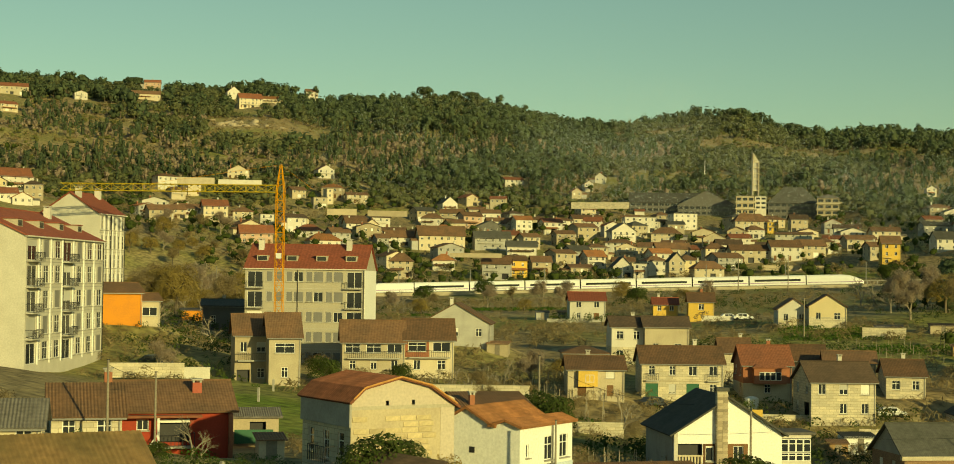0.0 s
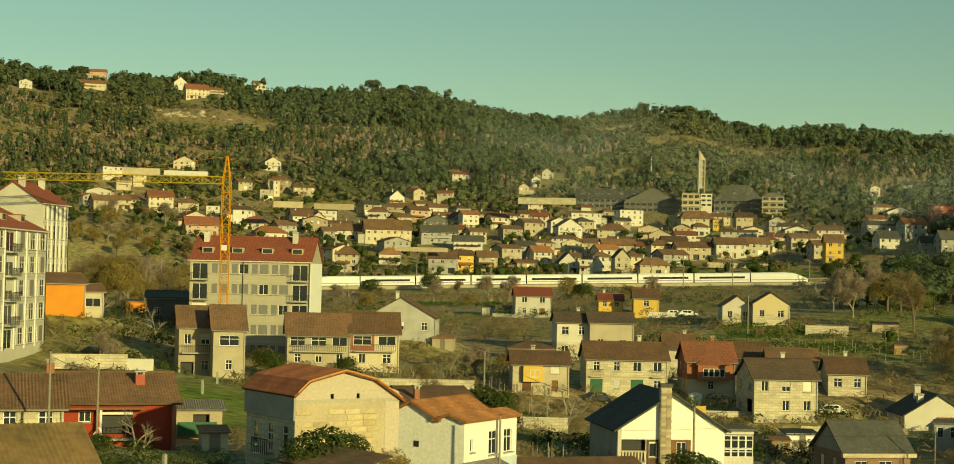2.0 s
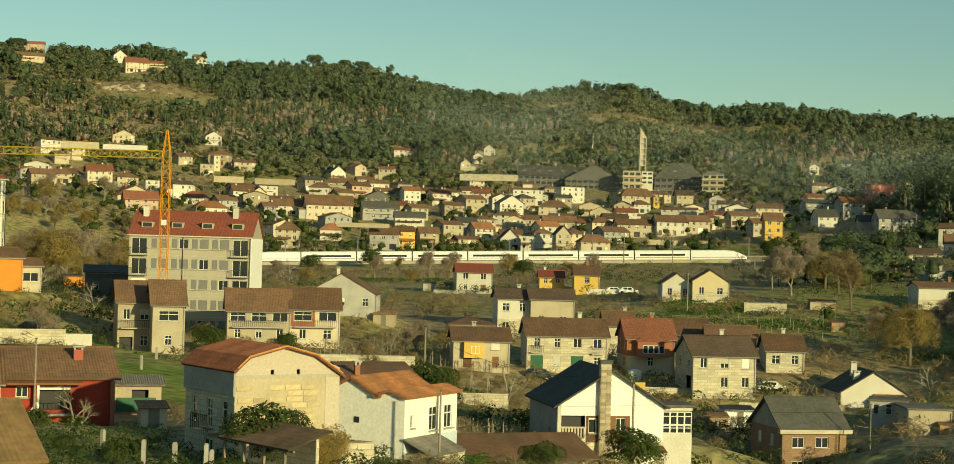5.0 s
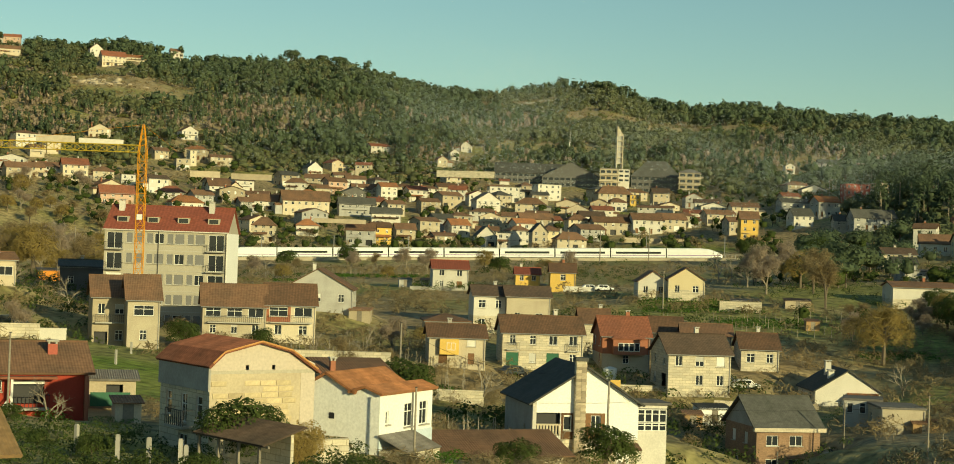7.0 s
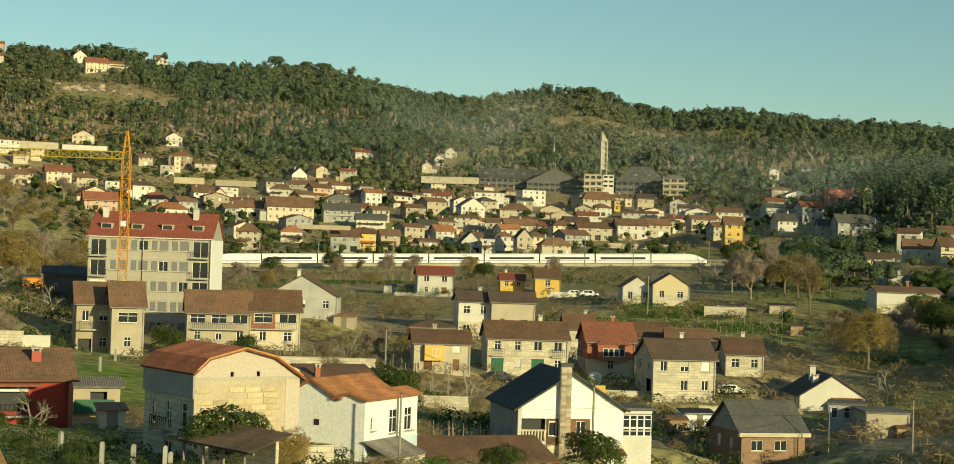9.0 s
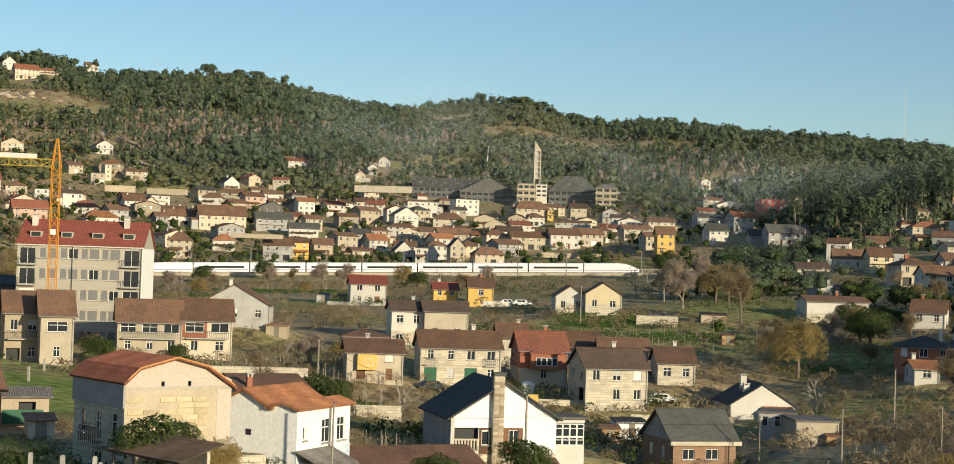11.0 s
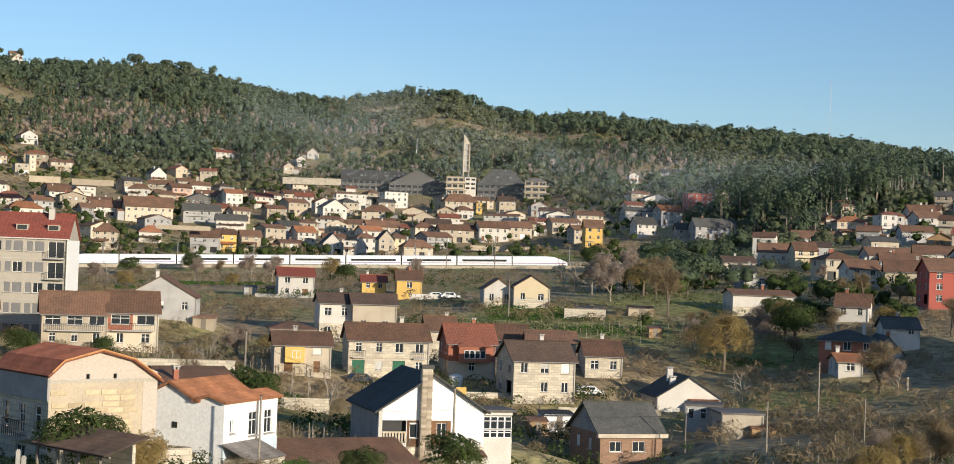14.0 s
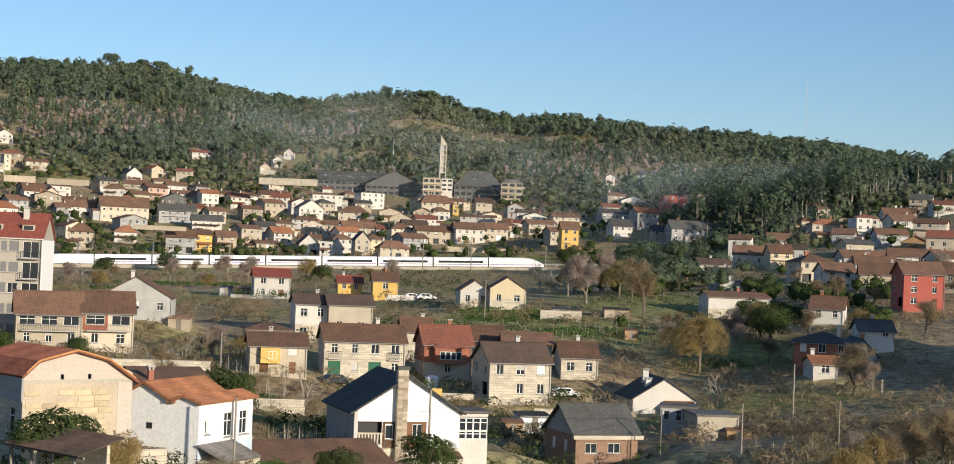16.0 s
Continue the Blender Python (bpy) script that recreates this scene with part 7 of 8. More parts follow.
def cards(centres, radii, n, size, slim=0.75):
    """Leaf clumps: n small quads on the shell of each crown, turned outwards with jitter. Arrays of centres (N,3), radii (N,3)."""
    N = len(centres)
    v = NP.normal(size=(N, n, 3))
    v /= np.linalg.norm(v, axis=2, keepdims=True)
    v[:, :, 2] = np.where(v[:, :, 2] < -0.35, -v[:, :, 2], v[:, :, 2])
    rad = NP.uniform(0.6, 1.0, size=(N, n, 1)) ** 0.4
    lump = 1 + 0.28 * np.sin(3.1 * v[:, :, :1] + NP.uniform(0, 6, (N, 1, 1))) * np.sin(2.7 * v[:, :, 1:2] + NP.uniform(0, 6, (N, 1, 1)))
    c = centres[:, None, :] + v * rad * lump * radii[:, None, :]
    nrm = v + NP.normal(size=(N, n, 3)) * 0.34
    nrm[:, :, 2] += 0.25
    nrm /= np.linalg.norm(nrm, axis=2, keepdims=True)
    h = NP.normal(size=(N, n, 3))
    a = np.cross(nrm, h)
    a /= np.linalg.norm(a, axis=2, keepdims=True)
    b = np.cross(nrm, a)
    s = size * NP.uniform(0.6, 1.4, size=(N, n, 1)) * radii[:, None, :].mean(2, keepdims=True)
    a, b = a * s, b * s * slim * NP.uniform(0.6, 1.3, size=(N, n, 1))
    q = np.stack([c - a - b * 0.6, c + a * 0.8 - b, c + a + b * 0.7, c - a * 0.7 + b], 2)
    verts = q.reshape(-1, 3)
    return verts, np.arange(len(verts)).reshape(-1, 4)


def ball_quads(k=2):
    """A unit ball of quads."""
    v, q, seen = [], [], {}
    for ax in range(3):
        for sg in (-1, 1):
            for i in range(k):
                for j in range(k):
                    f = []
                    for a, b in ((0, 0), (1, 0), (1, 1), (0, 1)):
                        p = [0, 0, 0]
                        p[ax], p[(ax + 1) % 3], p[(ax + 2) % 3] = sg, -1 + 2 * (i + a) / k, -1 + 2 * (j + b) / k
                        key = tuple(round(c, 3) for c in p)
                        if key not in seen:
                            seen[key] = len(v)
                            n = math.sqrt(sum(c * c for c in p))
                            v.append([c / n for c in p])
                        f.append(seen[key])
                    q.append(f if sg > 0 else f[::-1])
    return np.array(v), np.array(q)


BALL_V, BALL_Q = ball_quads()


def crowns(centres, radii):
    """Uneven crown cores, one lumpy ball of quads each."""
    N, n = len(centres), len(BALL_V)
    ph = NP.uniform(0, 6.28, size=(N, 1, 3))
    lump = 0.62 + 0.2 * np.sin(BALL_V[None] * 3.6 + ph).sum(2, keepdims=True) / 1.5 + NP.uniform(-0.14, 0.14, size=(N, n, 1))
    v = centres[:, None, :] + BALL_V[None] * lump * radii[:, None, :]
    return v.reshape(-1, 3), (BALL_Q[None] + n * np.arange(N)[:, None, None]).reshape(-1, 4)


def trunks(bases, tops, r):
    N = len(bases)
    off = np.array([(-1, -1, 0), (1, -1, 0), (1, 1, 0), (-1, 1, 0)], float)
    lo = bases[:, None, :] + off[None] * r[:, None, None]
    hi = tops[:, None, :] + off[None] * r[:, None, None] * 0.6
    verts = np.concatenate([lo, hi], 1).reshape(-1, 3)
    f = np.array([(0, 1, 5, 4), (1, 2, 6, 5), (2, 3, 7, 6), (3, 0, 4, 7)])
    return verts, (f[None] + 8 * np.arange(N)[:, None, None]).reshape(-1, 4)


def wood(name, pts, material, height, radius, n, size, flat, label, trunk=True, trunk_mat=None, slim=0.75, core=False):
    """Many trees as one stretch of woodland."""
    pts = np.array(pts)
    N = len(pts)
    u = NP.uniform(0, 1, N) ** 1.4
    R = radius[0] + (radius[1] - radius[0]) * u
    H = height[0] + (height[1] - height[0]) * np.clip(u * 0.75 + NP.uniform(0, 0.4, N), 0, 1)
    z = ground_z(pts[:, 0], pts[:, 1])
    rz = np.maximum(R * flat, 0.36 * H)
    base = np.stack([pts[:, 0], pts[:, 1], z - 0.5], 1)
    cen = np.stack([pts[:, 0], pts[:, 1], z + H - rz], 1)
    v, q = cards(cen, np.stack([R, R, rz], 1), n, size, slim)
    if core:
        cv, cq = crowns(cen, np.stack([R, R, rz], 1))
        v, q = np.concatenate([v, cv]), np.concatenate([q, cq + len(v)])
    ob = tagged(new(name, fast_mesh(name, v, q, material)), label, "woodland", kind="stuff")
    if trunk:
        v, q = trunks(base, cen, R * 0.06)
        tagged(new("tree_trunks", fast_mesh("tree_trunks", v, q, trunk_mat or BARK)), "slender trunks of the hillside trees", "woodland", kind="stuff")
    return ob


def forest_edge(az):
    """Distance at which the woods begin, by bearing."""
    return float(np.interp(az, [-26, -17, -11, -4, 2, 8, 11, 13, 17, 19, 21, 25], [860, 880, 960, 930, 960, 960, 800, 690, 560, 640, 720, 760]))


FAR_HOUSES = [(math.degrees(math.atan2(p[0], p[1])), math.hypot(p[0], p[1])) for p in PADS if math.hypot(p[0], p[1]) > 640]


def in_sight_of_house(az, d, depth=75):
    """Open ground kept below the hill houses, which look out over the valley."""
    return any(abs(az - a) < 0.55 and h - depth < d < h + 4 for a, h in FAR_HOUSES)


RW = random.Random(21)


def lobed_wood(name, pts, material, height, radius, lobes, label, squat=0.7, leaves=11, size=0.34, trunk=True, spread=0.5, fill=0.46):
    """Far woodland: every tree is a few leafy lobes round its stem, each an uneven core with leaf clumps standing off it."""
    pts = np.array(pts)
    N = len(pts)
    u = NP.uniform(0, 1, N) ** 1.7
    R = radius[0] + (radius[1] - radius[0]) * u
    H = height[0] + (height[1] - height[0]) * np.clip(u * 0.7 + NP.uniform(0, 0.45, N), 0, 1)
    z = ground_z(pts[:, 0], pts[:, 1])
    rz = np.maximum(R * squat * NP.uniform(0.75, 1.25, N), H * fill)
    top = np.stack([pts[:, 0], pts[:, 1], z + np.maximum(H - rz, rz * 0.5)], 1)
    cs, rs = [], []
    for k in range(lobes):
        o = NP.normal(size=(N, 3)) * spread
        o[:, 2] = NP.uniform(-0.8, 0.45, N) if k else 0.3
        r = NP.uniform(0.48, 0.8, N)[:, None]
        full = np.stack([R, R, rz], 1)
        cs.append(top + o * full * (0.3 if k == 0 else 1.0))
        rs.append(full * r)
    cs, rs = np.concatenate(cs), np.concatenate(rs)
    v, q = cards(cs, rs, leaves, size, 0.7)
    n8 = len(CUBE_V)
    body = cs[:, None, :] + CUBE_V[None] * NP.uniform(0.6, 0.95, size=(len(cs), n8, 1)) * rs[:, None, :]
    v2, q2 = body.reshape(-1, 3), (CUBE_Q[None] + n8 * np.arange(len(cs))[:, None, None]).reshape(-1, 4)
    ob = tagged(new(name, fast_mesh(name, np.concatenate([v, v2]), np.concatenate([q, q2 + len(v)]), material)), label, "woodland", kind="stuff")
    if trunk:
        v, q = trunks(np.stack([pts[:, 0], pts[:, 1], z - 0.5], 1), top, R * 0.05 + 0.06)
        tagged(new("tree_trunks", fast_mesh("tree_trunks", v, q, BARK)), "slender trunks of the hillside trees", "woodland", kind="stuff")
    return ob


CUBE_V, CUBE_Q = ball_quads(1)
pine, oak, tall, bushes, scrub_far, young, thin = [], [], [], [], [], [], []
for i in range(30000):
    az, d = RW.uniform(-25, 25), math.sqrt(RW.uniform(540 ** 2, 1500 ** 2))
    if d < forest_edge(az) + RW.uniform(-20, 40):
        continue
    x, y = xy(az, d)
    if not free(x, y, 0.9) or in_sight_of_house(az, d):
        continue
    k = noise.noise(Vector((x * 0.006, y * 0.006, 3)))
    clear = noise.noise(Vector((x * 0.0035, y * 0.011, 9))) + 0.3 * noise.noise(Vector((x * 0.02, y * 0.03, 4)))
    bench = math.sin(d * 0.045 + 2.2 * noise.noise(Vector((x * 0.004, y * 0.004, 17))))
    stony = -14.2 < az < -10.0 and 1085 < d < 1200
    if d < 800 and az > 10:
        if RW.random() < 0.75:
            (tall if RW.random() < 0.55 else pine).append((x, y))
    elif (clear > 0.24 or stony or (bench > 0.9 and k > -0.1)) and d < 1380 and az < 14:
        q = RW.random()
        if q < 0.4:
            scrub_far.append((x, y))
        elif q < 0.55 and not stony:
            bushes.append((x, y))
    elif d < 1180 and noise.noise(Vector((x * 0.008, y * 0.008, 23))) > (0.1 if az > 2 else -0.08):
        (young if RW.random() < 0.4 else bushes if RW.random() < 0.55 else thin).append((x, y))
    elif k + RW.gauss(0, 0.2) > 0.02:
        oak.append((x, y))
    elif RW.random() < 0.62:
        pine.append((x, y))
    else:
        bushes.append((x, y))
lobed_wood("pine_wood", pine, LEAF["pine"], (5, 14), (1.8, 5.6), 3, "dense dark green pine wood on the hillside", 0.72)
lobed_wood("oak_wood", oak, LEAF["oak"], (3, 9), (1.7, 4.6), 3, "olive green broadleaf wood on the hillside", 0.8)
lobed_wood("young_pines", young, LEAF["pine"], (6, 13), (1.1, 2.2), 3, "slim young pines on the lower slope", 1.9, 10)
lobed_wood("bushes", bushes, LEAF["lime"], (1.2, 4.2), (1.2, 3.2), 2, "yellow-green bushes and broom on the slope", 0.7, trunk=False)
lobed_wood("leafless_trees", thin, LEAF["twig"], (4, 9), (1.2, 2.6), 3, "pale leafless trees on the lower slope", 1.2, 12, 0.3)
wood("tall_pines", tall, LEAF["pine"], (11, 20), (2.0, 4.2), 170, 0.11, 1.2, "tall dark pines at the edge of the wood", trunk_mat=PALEBARK)
wood("hill_scrub", scrub_far, LEAF["scrub"], (0.8, 2.8), (1.2, 3.0), 30, 0.2, 0.6, "brown scrub in clearings on the hill", trunk=False)
ridge = []
for i in range(330):
    az = RW.uniform(-24, 25)
    if noise.noise(Vector((az * 0.55, 2.0, 8.0))) + RW.gauss(0, 0.25) > -0.12:
        ridge.append(xy(az, RW.uniform(1405, 1445)))
lobed_wood("ridge_trees", ridge, LEAF["pine"], (4, 14), (1.6, 5.0), 4, "scattered pines standing along the ridge", 0.6, 16, 0.28, fill=0.32)

# scrub, hedges and garden bushes between the houses
low, green, bare_pts = [], [], []
for i in range(11000):
    az, d = RW.uniform(-24, 25), math.exp(RW.uniform(math.log(150), math.log(950)))
    x, y = xy(az, d)
    if not free(x, y, 0.72):
        continue
    k = noise.noise(Vector((x * 0.02, y * 0.02, 1)))
    if abs(d - RAIL_D) < 14:
        continue
    if (-15 < az < -9.5 and 128 < d < 205) or (az < -15.5 and d < 200):
        continue
    if k > 0.05:
        low.append((x, y))
    elif k < -0.2:
        green.append((x, y))
wood("scrub", low, LEAF["scrub"], (0.5, 2.2), (0.5, 1.6), 38, 0.34, 0.8, "brown winter scrub and brambles between the gardens", trunk=False, slim=0.13)
wood("garden_shrubs", green, LEAF["green"], (0.5, 2.4), (0.5, 1.4), 44, 0.125, 0.85, "dark green garden shrubs and hedges", trunk=False)
near_scrub, near_green, beds = [], [], []
for i in range(3000):
    az, d = RW.uniform(-23, 24), RW.uniform(80, 230)
    x, y = xy(az, d)
    if not free(x, y, 0.62) or (-15 < az < -9.5 and 132 < d < 205) or (az < -15.5 and 140 < d < 200):
        continue
    k = noise.noise(Vector((x * 0.04, y * 0.04, 5)))
    if az < -3 and d < 112:
        beds.append((x, y))
    elif k > (0.12 if az > 8 else -0.02):
        near_scrub.append((x, y))
    elif k < -0.16:
        near_green.append((x, y))
wood("brambles", near_scrub, LEAF["scrub"], (0.4, 1.7), (0.4, 1.2), 110, 0.3, 0.8, "dry brambles and reeds in the near gardens", trunk=False, slim=0.08)
wood("weeds", near_green, LEAF["veg"], (0.25, 0.9), (0.35, 0.9), 90, 0.085, 0.7, "green weeds and kitchen plants in the near gardens", trunk=False)
wood("garden_beds", beds, LEAF["green"], (0.3, 1.3), (0.4, 1.1), 150, 0.075, 0.8, "dark green shrubs and cabbages in the near yard", trunk=False)
mid = []
for i in range(4200):
    az, d = RW.uniform(-22, 23), RW.uniform(200, 540)
    x, y = xy(az, d)
    if free(x, y, 0.66) and noise.noise(Vector((x * 0.018, y * 0.018, 12))) > (0.1 if az > 5 else -0.08):
        mid.append((x, y))
wood("thicket", mid, LEAF["scrub"], (0.6, 2.6), (0.6, 1.8), 34, 0.34, 0.8, "grey-brown leafless thicket on the slope", trunk=False, slim=0.1)
vt, vs = [], []
for i in range(4600):
    az, d = RW.uniform(-25, 25), RW.uniform(600, 980)
    x, y = xy(az, d)
    if free(x, y, 0.7) and abs(d - RAIL_D - 4) > 12 and noise.noise(Vector((x * 0.015, y * 0.015, 2))) > -0.16:
        (vt if RW.random() < 0.55 else vs).append((x, y))
wood("village_trees", vt, LEAF["green"], (2.0, 6.0), (1.1, 2.8), 44, 0.12, 0.85, "dark green garden trees among the village houses", core=True)
wood("village_shrubs", vs, LEAF["scrub"], (1.5, 4.0), (1.0, 2.4), 60, 0.3, 0.8, "brown bare shrubs among the village houses", trunk=False, slim=0.2)
edge = []
for i in range(2600):
    az = RW.uniform(-25, 25)
    d = forest_edge(az) + RW.uniform(-70, 50)
    x, y = xy(az, d)
    if free(x, y, 0.9) and not in_sight_of_house(az, d, 40):
        edge.append((x, y))
wood("wood_edge", edge, LEAF["oak"], (2.0, 7), (1.4, 3.6), 26, 0.14, 0.9, "olive scrub along the edge of the wood", core=True, trunk=False)
darkwood = []
for i in range(60):
    az, d = RW.uniform(11.2, 15.5), RW.uniform(380, 560)
    x, y = xy(az, d)
    if free(x, y, 0.9) and abs(d - RAIL_D) > 12:
        darkwood.append((x, y))
wood("valley_trees", darkwood, LEAF["pine"], (4.5, 9), (2.6, 4.8), 260, 0.075, 0.8, "dark green trees in the valley", core=True)

orchard = []
for i in range(420):
    az, d = RW.uniform(9, 21), RW.uniform(300, 640)
    x, y = xy(az, d)
    if free(x, y, 0.8) and abs(d - RAIL_D) > 12 and noise.noise(Vector((x * 0.02, y * 0.02, 31))) > 0.0:
        orchard.append((x, y))
wood("orchard", orchard, LEAF["green"], (1.8, 5.0), (1.3, 2.9), 110, 0.085, 0.85, "dark green fruit and garden trees between the houses", core=True)


# ---- single trees ----
def branch(bm, rng, a, dirn, length, r, level, spread, tips):
    b = a + dirn * length
    strut(bm, a, b, r, r * 0.65, 5 if level < 2 else 3)
    if level >= 2:
        tips.append(b)
    if level >= 5:
        return
    for k in range(3 if level < 3 else 2):
        t = rng.uniform(0.55, 1.0)
        nd = (dirn + Vector((rng.gauss(0, spread), rng.gauss(0, spread), rng.gauss(0.1, spread * 0.7)))).normalized()
        branch(bm, rng, a + dirn * length * t, nd, length * rng.uniform(0.62, 0.85), r * 0.6, level + 1, spread, tips)


def bare_tree(height, seed, material, label, leaf=None, n=0):
    rng = random.Random(seed)
    t = tagged(new("tree"), label, "tree", "bare trees")
    bm = bmesh.new()
    tips = []
    branch(bm, rng, Vector((0, 0, -0.5)), Vector((0, 0, 1)), height * 0.24, height * 0.022, 0, 0.5, tips)
    part("trunk", bm, material, t)
    if leaf:
        c = np.array([tuple(p) for p in tips])
        v, q = cards(c, np.full((len(c), 3), height * 0.07), n, 0.5, 0.05)
        part("crown", fast_mesh("crown", v, q, leaf), None, t)
    return t


def leafy_tree(height, radius, seed, leaf, label, flat=0.85, n=900, clear=0.3, fine=0.06, slim=0.75):
    rng = random.Random(seed)
    t = tagged(new("tree"), label, "tree", "garden trees")
    bm = bmesh.new()
    strut(bm, (0, 0, -0.5), (0.1, 0, height * 0.6), radius * 0.08, radius * 0.05, 6)
    limbs = []
    for k in range(7):
        a = rng.uniform(0, 6.28)
        p = (math.cos(a) * radius * 0.6, math.sin(a) * radius * 0.6, height * rng.uniform(0.5, 0.85))
        strut(bm, (0.05, 0, height * rng.uniform(0.25, 0.5)), p, radius * 0.04, radius * 0.015, 5)
        limbs.append(p)
    part("trunk", bm, BARK, t)
    rz = height * (1 - clear) / 2
    cs = [(0, 0, height - rz)] + [(p[0] * 0.9, p[1] * 0.9, height - rz + rng.uniform(-0.5, 0.45) * rz) for p in limbs]
    rr = [(radius * 0.75, radius * 0.75, rz)] + [(radius * rng.uniform(0.35, 0.6),) * 2 + (rz * rng.uniform(0.4, 0.6),) for p in limbs]
    v, q = cards(np.array(cs), np.array(rr), n, fine, slim)
    part("crown", fast_mesh("crown", v, q, leaf), None, t)
    return t


def put(tree, az, d, s=1.0, turn=0.0, z=None):
    x, y = xy(az, d)
    m = pose(x, y, float(ground_z(x, y)) - 0.1 if z is None else z, 0, 0, turn) @ Matrix.Scale(s, 4)
    tree.matrix_world = m
    return tree


def repeat(tree, az, d, s=1.0, turn=0.0):
    x, y = xy(az, d)
    sunk = 2.4 * s if tree in RIDGE_PINES else 0.1
    c = copy_thing(tree, pose(x, y, float(ground_z(x, y)) - sunk, 0, 0, turn))
    c.scale = (s, s, s)
    return c


RIDGE_PINES = []  # rooted behind the brow
fruit = put(bare_tree(9, 1, PALEBARK, "bare winter tree with fine grey twigs"), 0.33, 190)
brush = put(bare_tree(11, 2, BARK, "bare bushy tree with brown twigs", LEAF["scrub"], 22), 13.74, 275)
bay = put(leafy_tree(4.2, 2.6, 3, LEAF["green"], "round dark evergreen garden tree", n=1000, clear=0.1, fine=0.048), -7.85, 93)
ochre_tree = put(leafy_tree(8.4, 4.4, 12, LEAF["ochre"], "rounded winter tree with dense ochre twigs", n=650, clear=0.12, fine=0.2, slim=0.05), 14.05, 266, 1.15)
repeat(ochre_tree, -5.95, 92, 0.34, 80)
repeat(ochre_tree, -13.20, 300, 0.8, 160)
grey_tree = put(bare_tree(14, 7, PALEBARK, "broad bare tree with pale pinkish twigs", LEAF["twig"], 30), 9.91, 395)
repeat(grey_tree, 19.92, 236, 0.5, 40)
pinetree = put(leafy_tree(13, 6.0, 4, LEAF["pine"], "umbrella pine with broad domed crown", n=620, clear=0.5, fine=0.09), -6.75, 1425, 1.4)
pinetree.location.z -= 3.4
round_pine = put(leafy_tree(12, 3.6, 14, LEAF["pine"], "round-headed pine on a bare stem", n=420, clear=0.42, fine=0.1), 2.75, 1440, 1.5)
round_pine.location.z -= 1.5
RIDGE_PINES += [pinetree, round_pine]
repeat(bay, 4.75, 138, 1.05, 275)
repeat(bay, -10.07, 226, 1.0, 300)
repeat(bay, -7.36, 228, 0.8, 70)
repeat(bay, -2.36, 175, 1.35, 305)
repeat(bay, 1.58, 105, 0.6, 125)
repeat(bay, 8.02, 160, 0.8, 70)
repeat(bay, 11.25, 205, 0.9, 230)
repeat(bay, 16.45, 300, 1.8, 185)
repeat(bay, 15.71, 330, 1.2, 150)
repeat(bay, -6.61, 560, 1.5, 110)
repeat(bay, -4.51, 575, 1.6, 210)
repeat(bay, 0.82, 480, 1.3, 100)
repeat(bay, 7.29, 820, 1.6, 50)
repeat(bay, 9.43, 560, 1.8, 150)
repeat(bay, 11.93, 480, 2.0, 330)
repeat(bay, -2.65, 175, 1.0, 160)
repeat(grey_tree, 10.62, 402, 1.05, 210)
repeat(grey_tree, 9.4, 398, 0.8, 175)
repeat(brush, 19.32, 238, 0.95, 320)
repeat(brush, 22.3, 135, 0.85, 100)
repeat(brush, 21.2, 140, 0.75, 50)
repeat(brush, 17.79, 300, 0.8, 250)
repeat(brush, -15.04, 420, 1.5, 60)
repeat(brush, -15.82, 400, 1.6, 20)
repeat(brush, -15.97, 420, 1.5, 250)
repeat(brush, -14.95, 430, 1.3, 300)
repeat(brush, -1.59, 190, 0.5, 340)
repeat(brush, 21.60, 300, 0.9, 80)
repeat(fruit, -5.47, 215, 0.8, 160)
repeat(fruit, -4.63, 220, 0.8, 200)
repeat(fruit, -3.79, 230, 0.8, 240)
repeat(fruit, -2.91, 200, 0.6, 280)
repeat(fruit, -14.53, 118, 0.5, 75)
repeat(fruit, -9.44, 220, 0.5, 330)
repeat(fruit, 8.43, 420, 1.2, 100)
repeat(fruit, 8.86, 420, 1.1, 120)
repeat(fruit, -14.22, 114, 0.36, 330)
repeat(fruit, -1.02, 240, 0.7, 10)
repeat(fruit, 1.96, 250, 0.6, 150)
repeat(fruit, -15.77, 280, 0.9, 20)
repeat(fruit, -13.95, 260, 0.8, 110)
repeat(fruit, 3.13, 150, 0.4, 200)
repeat(fruit, 14.73, 240, 0.8, 100)
repeat(pinetree, -5.60, 1420, 1.1, 170)
repeat(pinetree, -9.48, 1410, 1.15, 345)
repeat(pinetree, -8.65, 1410, 1.1, 25)
repeat(pinetree, -16.60, 1390, 1.1, 225)
repeat(round_pine, 8.97, 1440, 0.95, 135)
repeat(pinetree, -5.0, 1420, 1.15, 230)
repeat(round_pine, 3.79, 1440, 1.1, 250)
repeat(round_pine, 4.43, 1440, 1.2, 280)
repeat(bay, -14.78, 98, 0.32, 60)
repeat(bay, -12.97, 94, 0.4, 150)
repeat(bay, -15.70, 112, 0.35, 15)
repeat(bay, -3.93, 150, 0.6, 230)
repeat(bay, -9.29, 82, 0.4, 330)
repeat(bay, -18.09, 100, 0.5, 140)
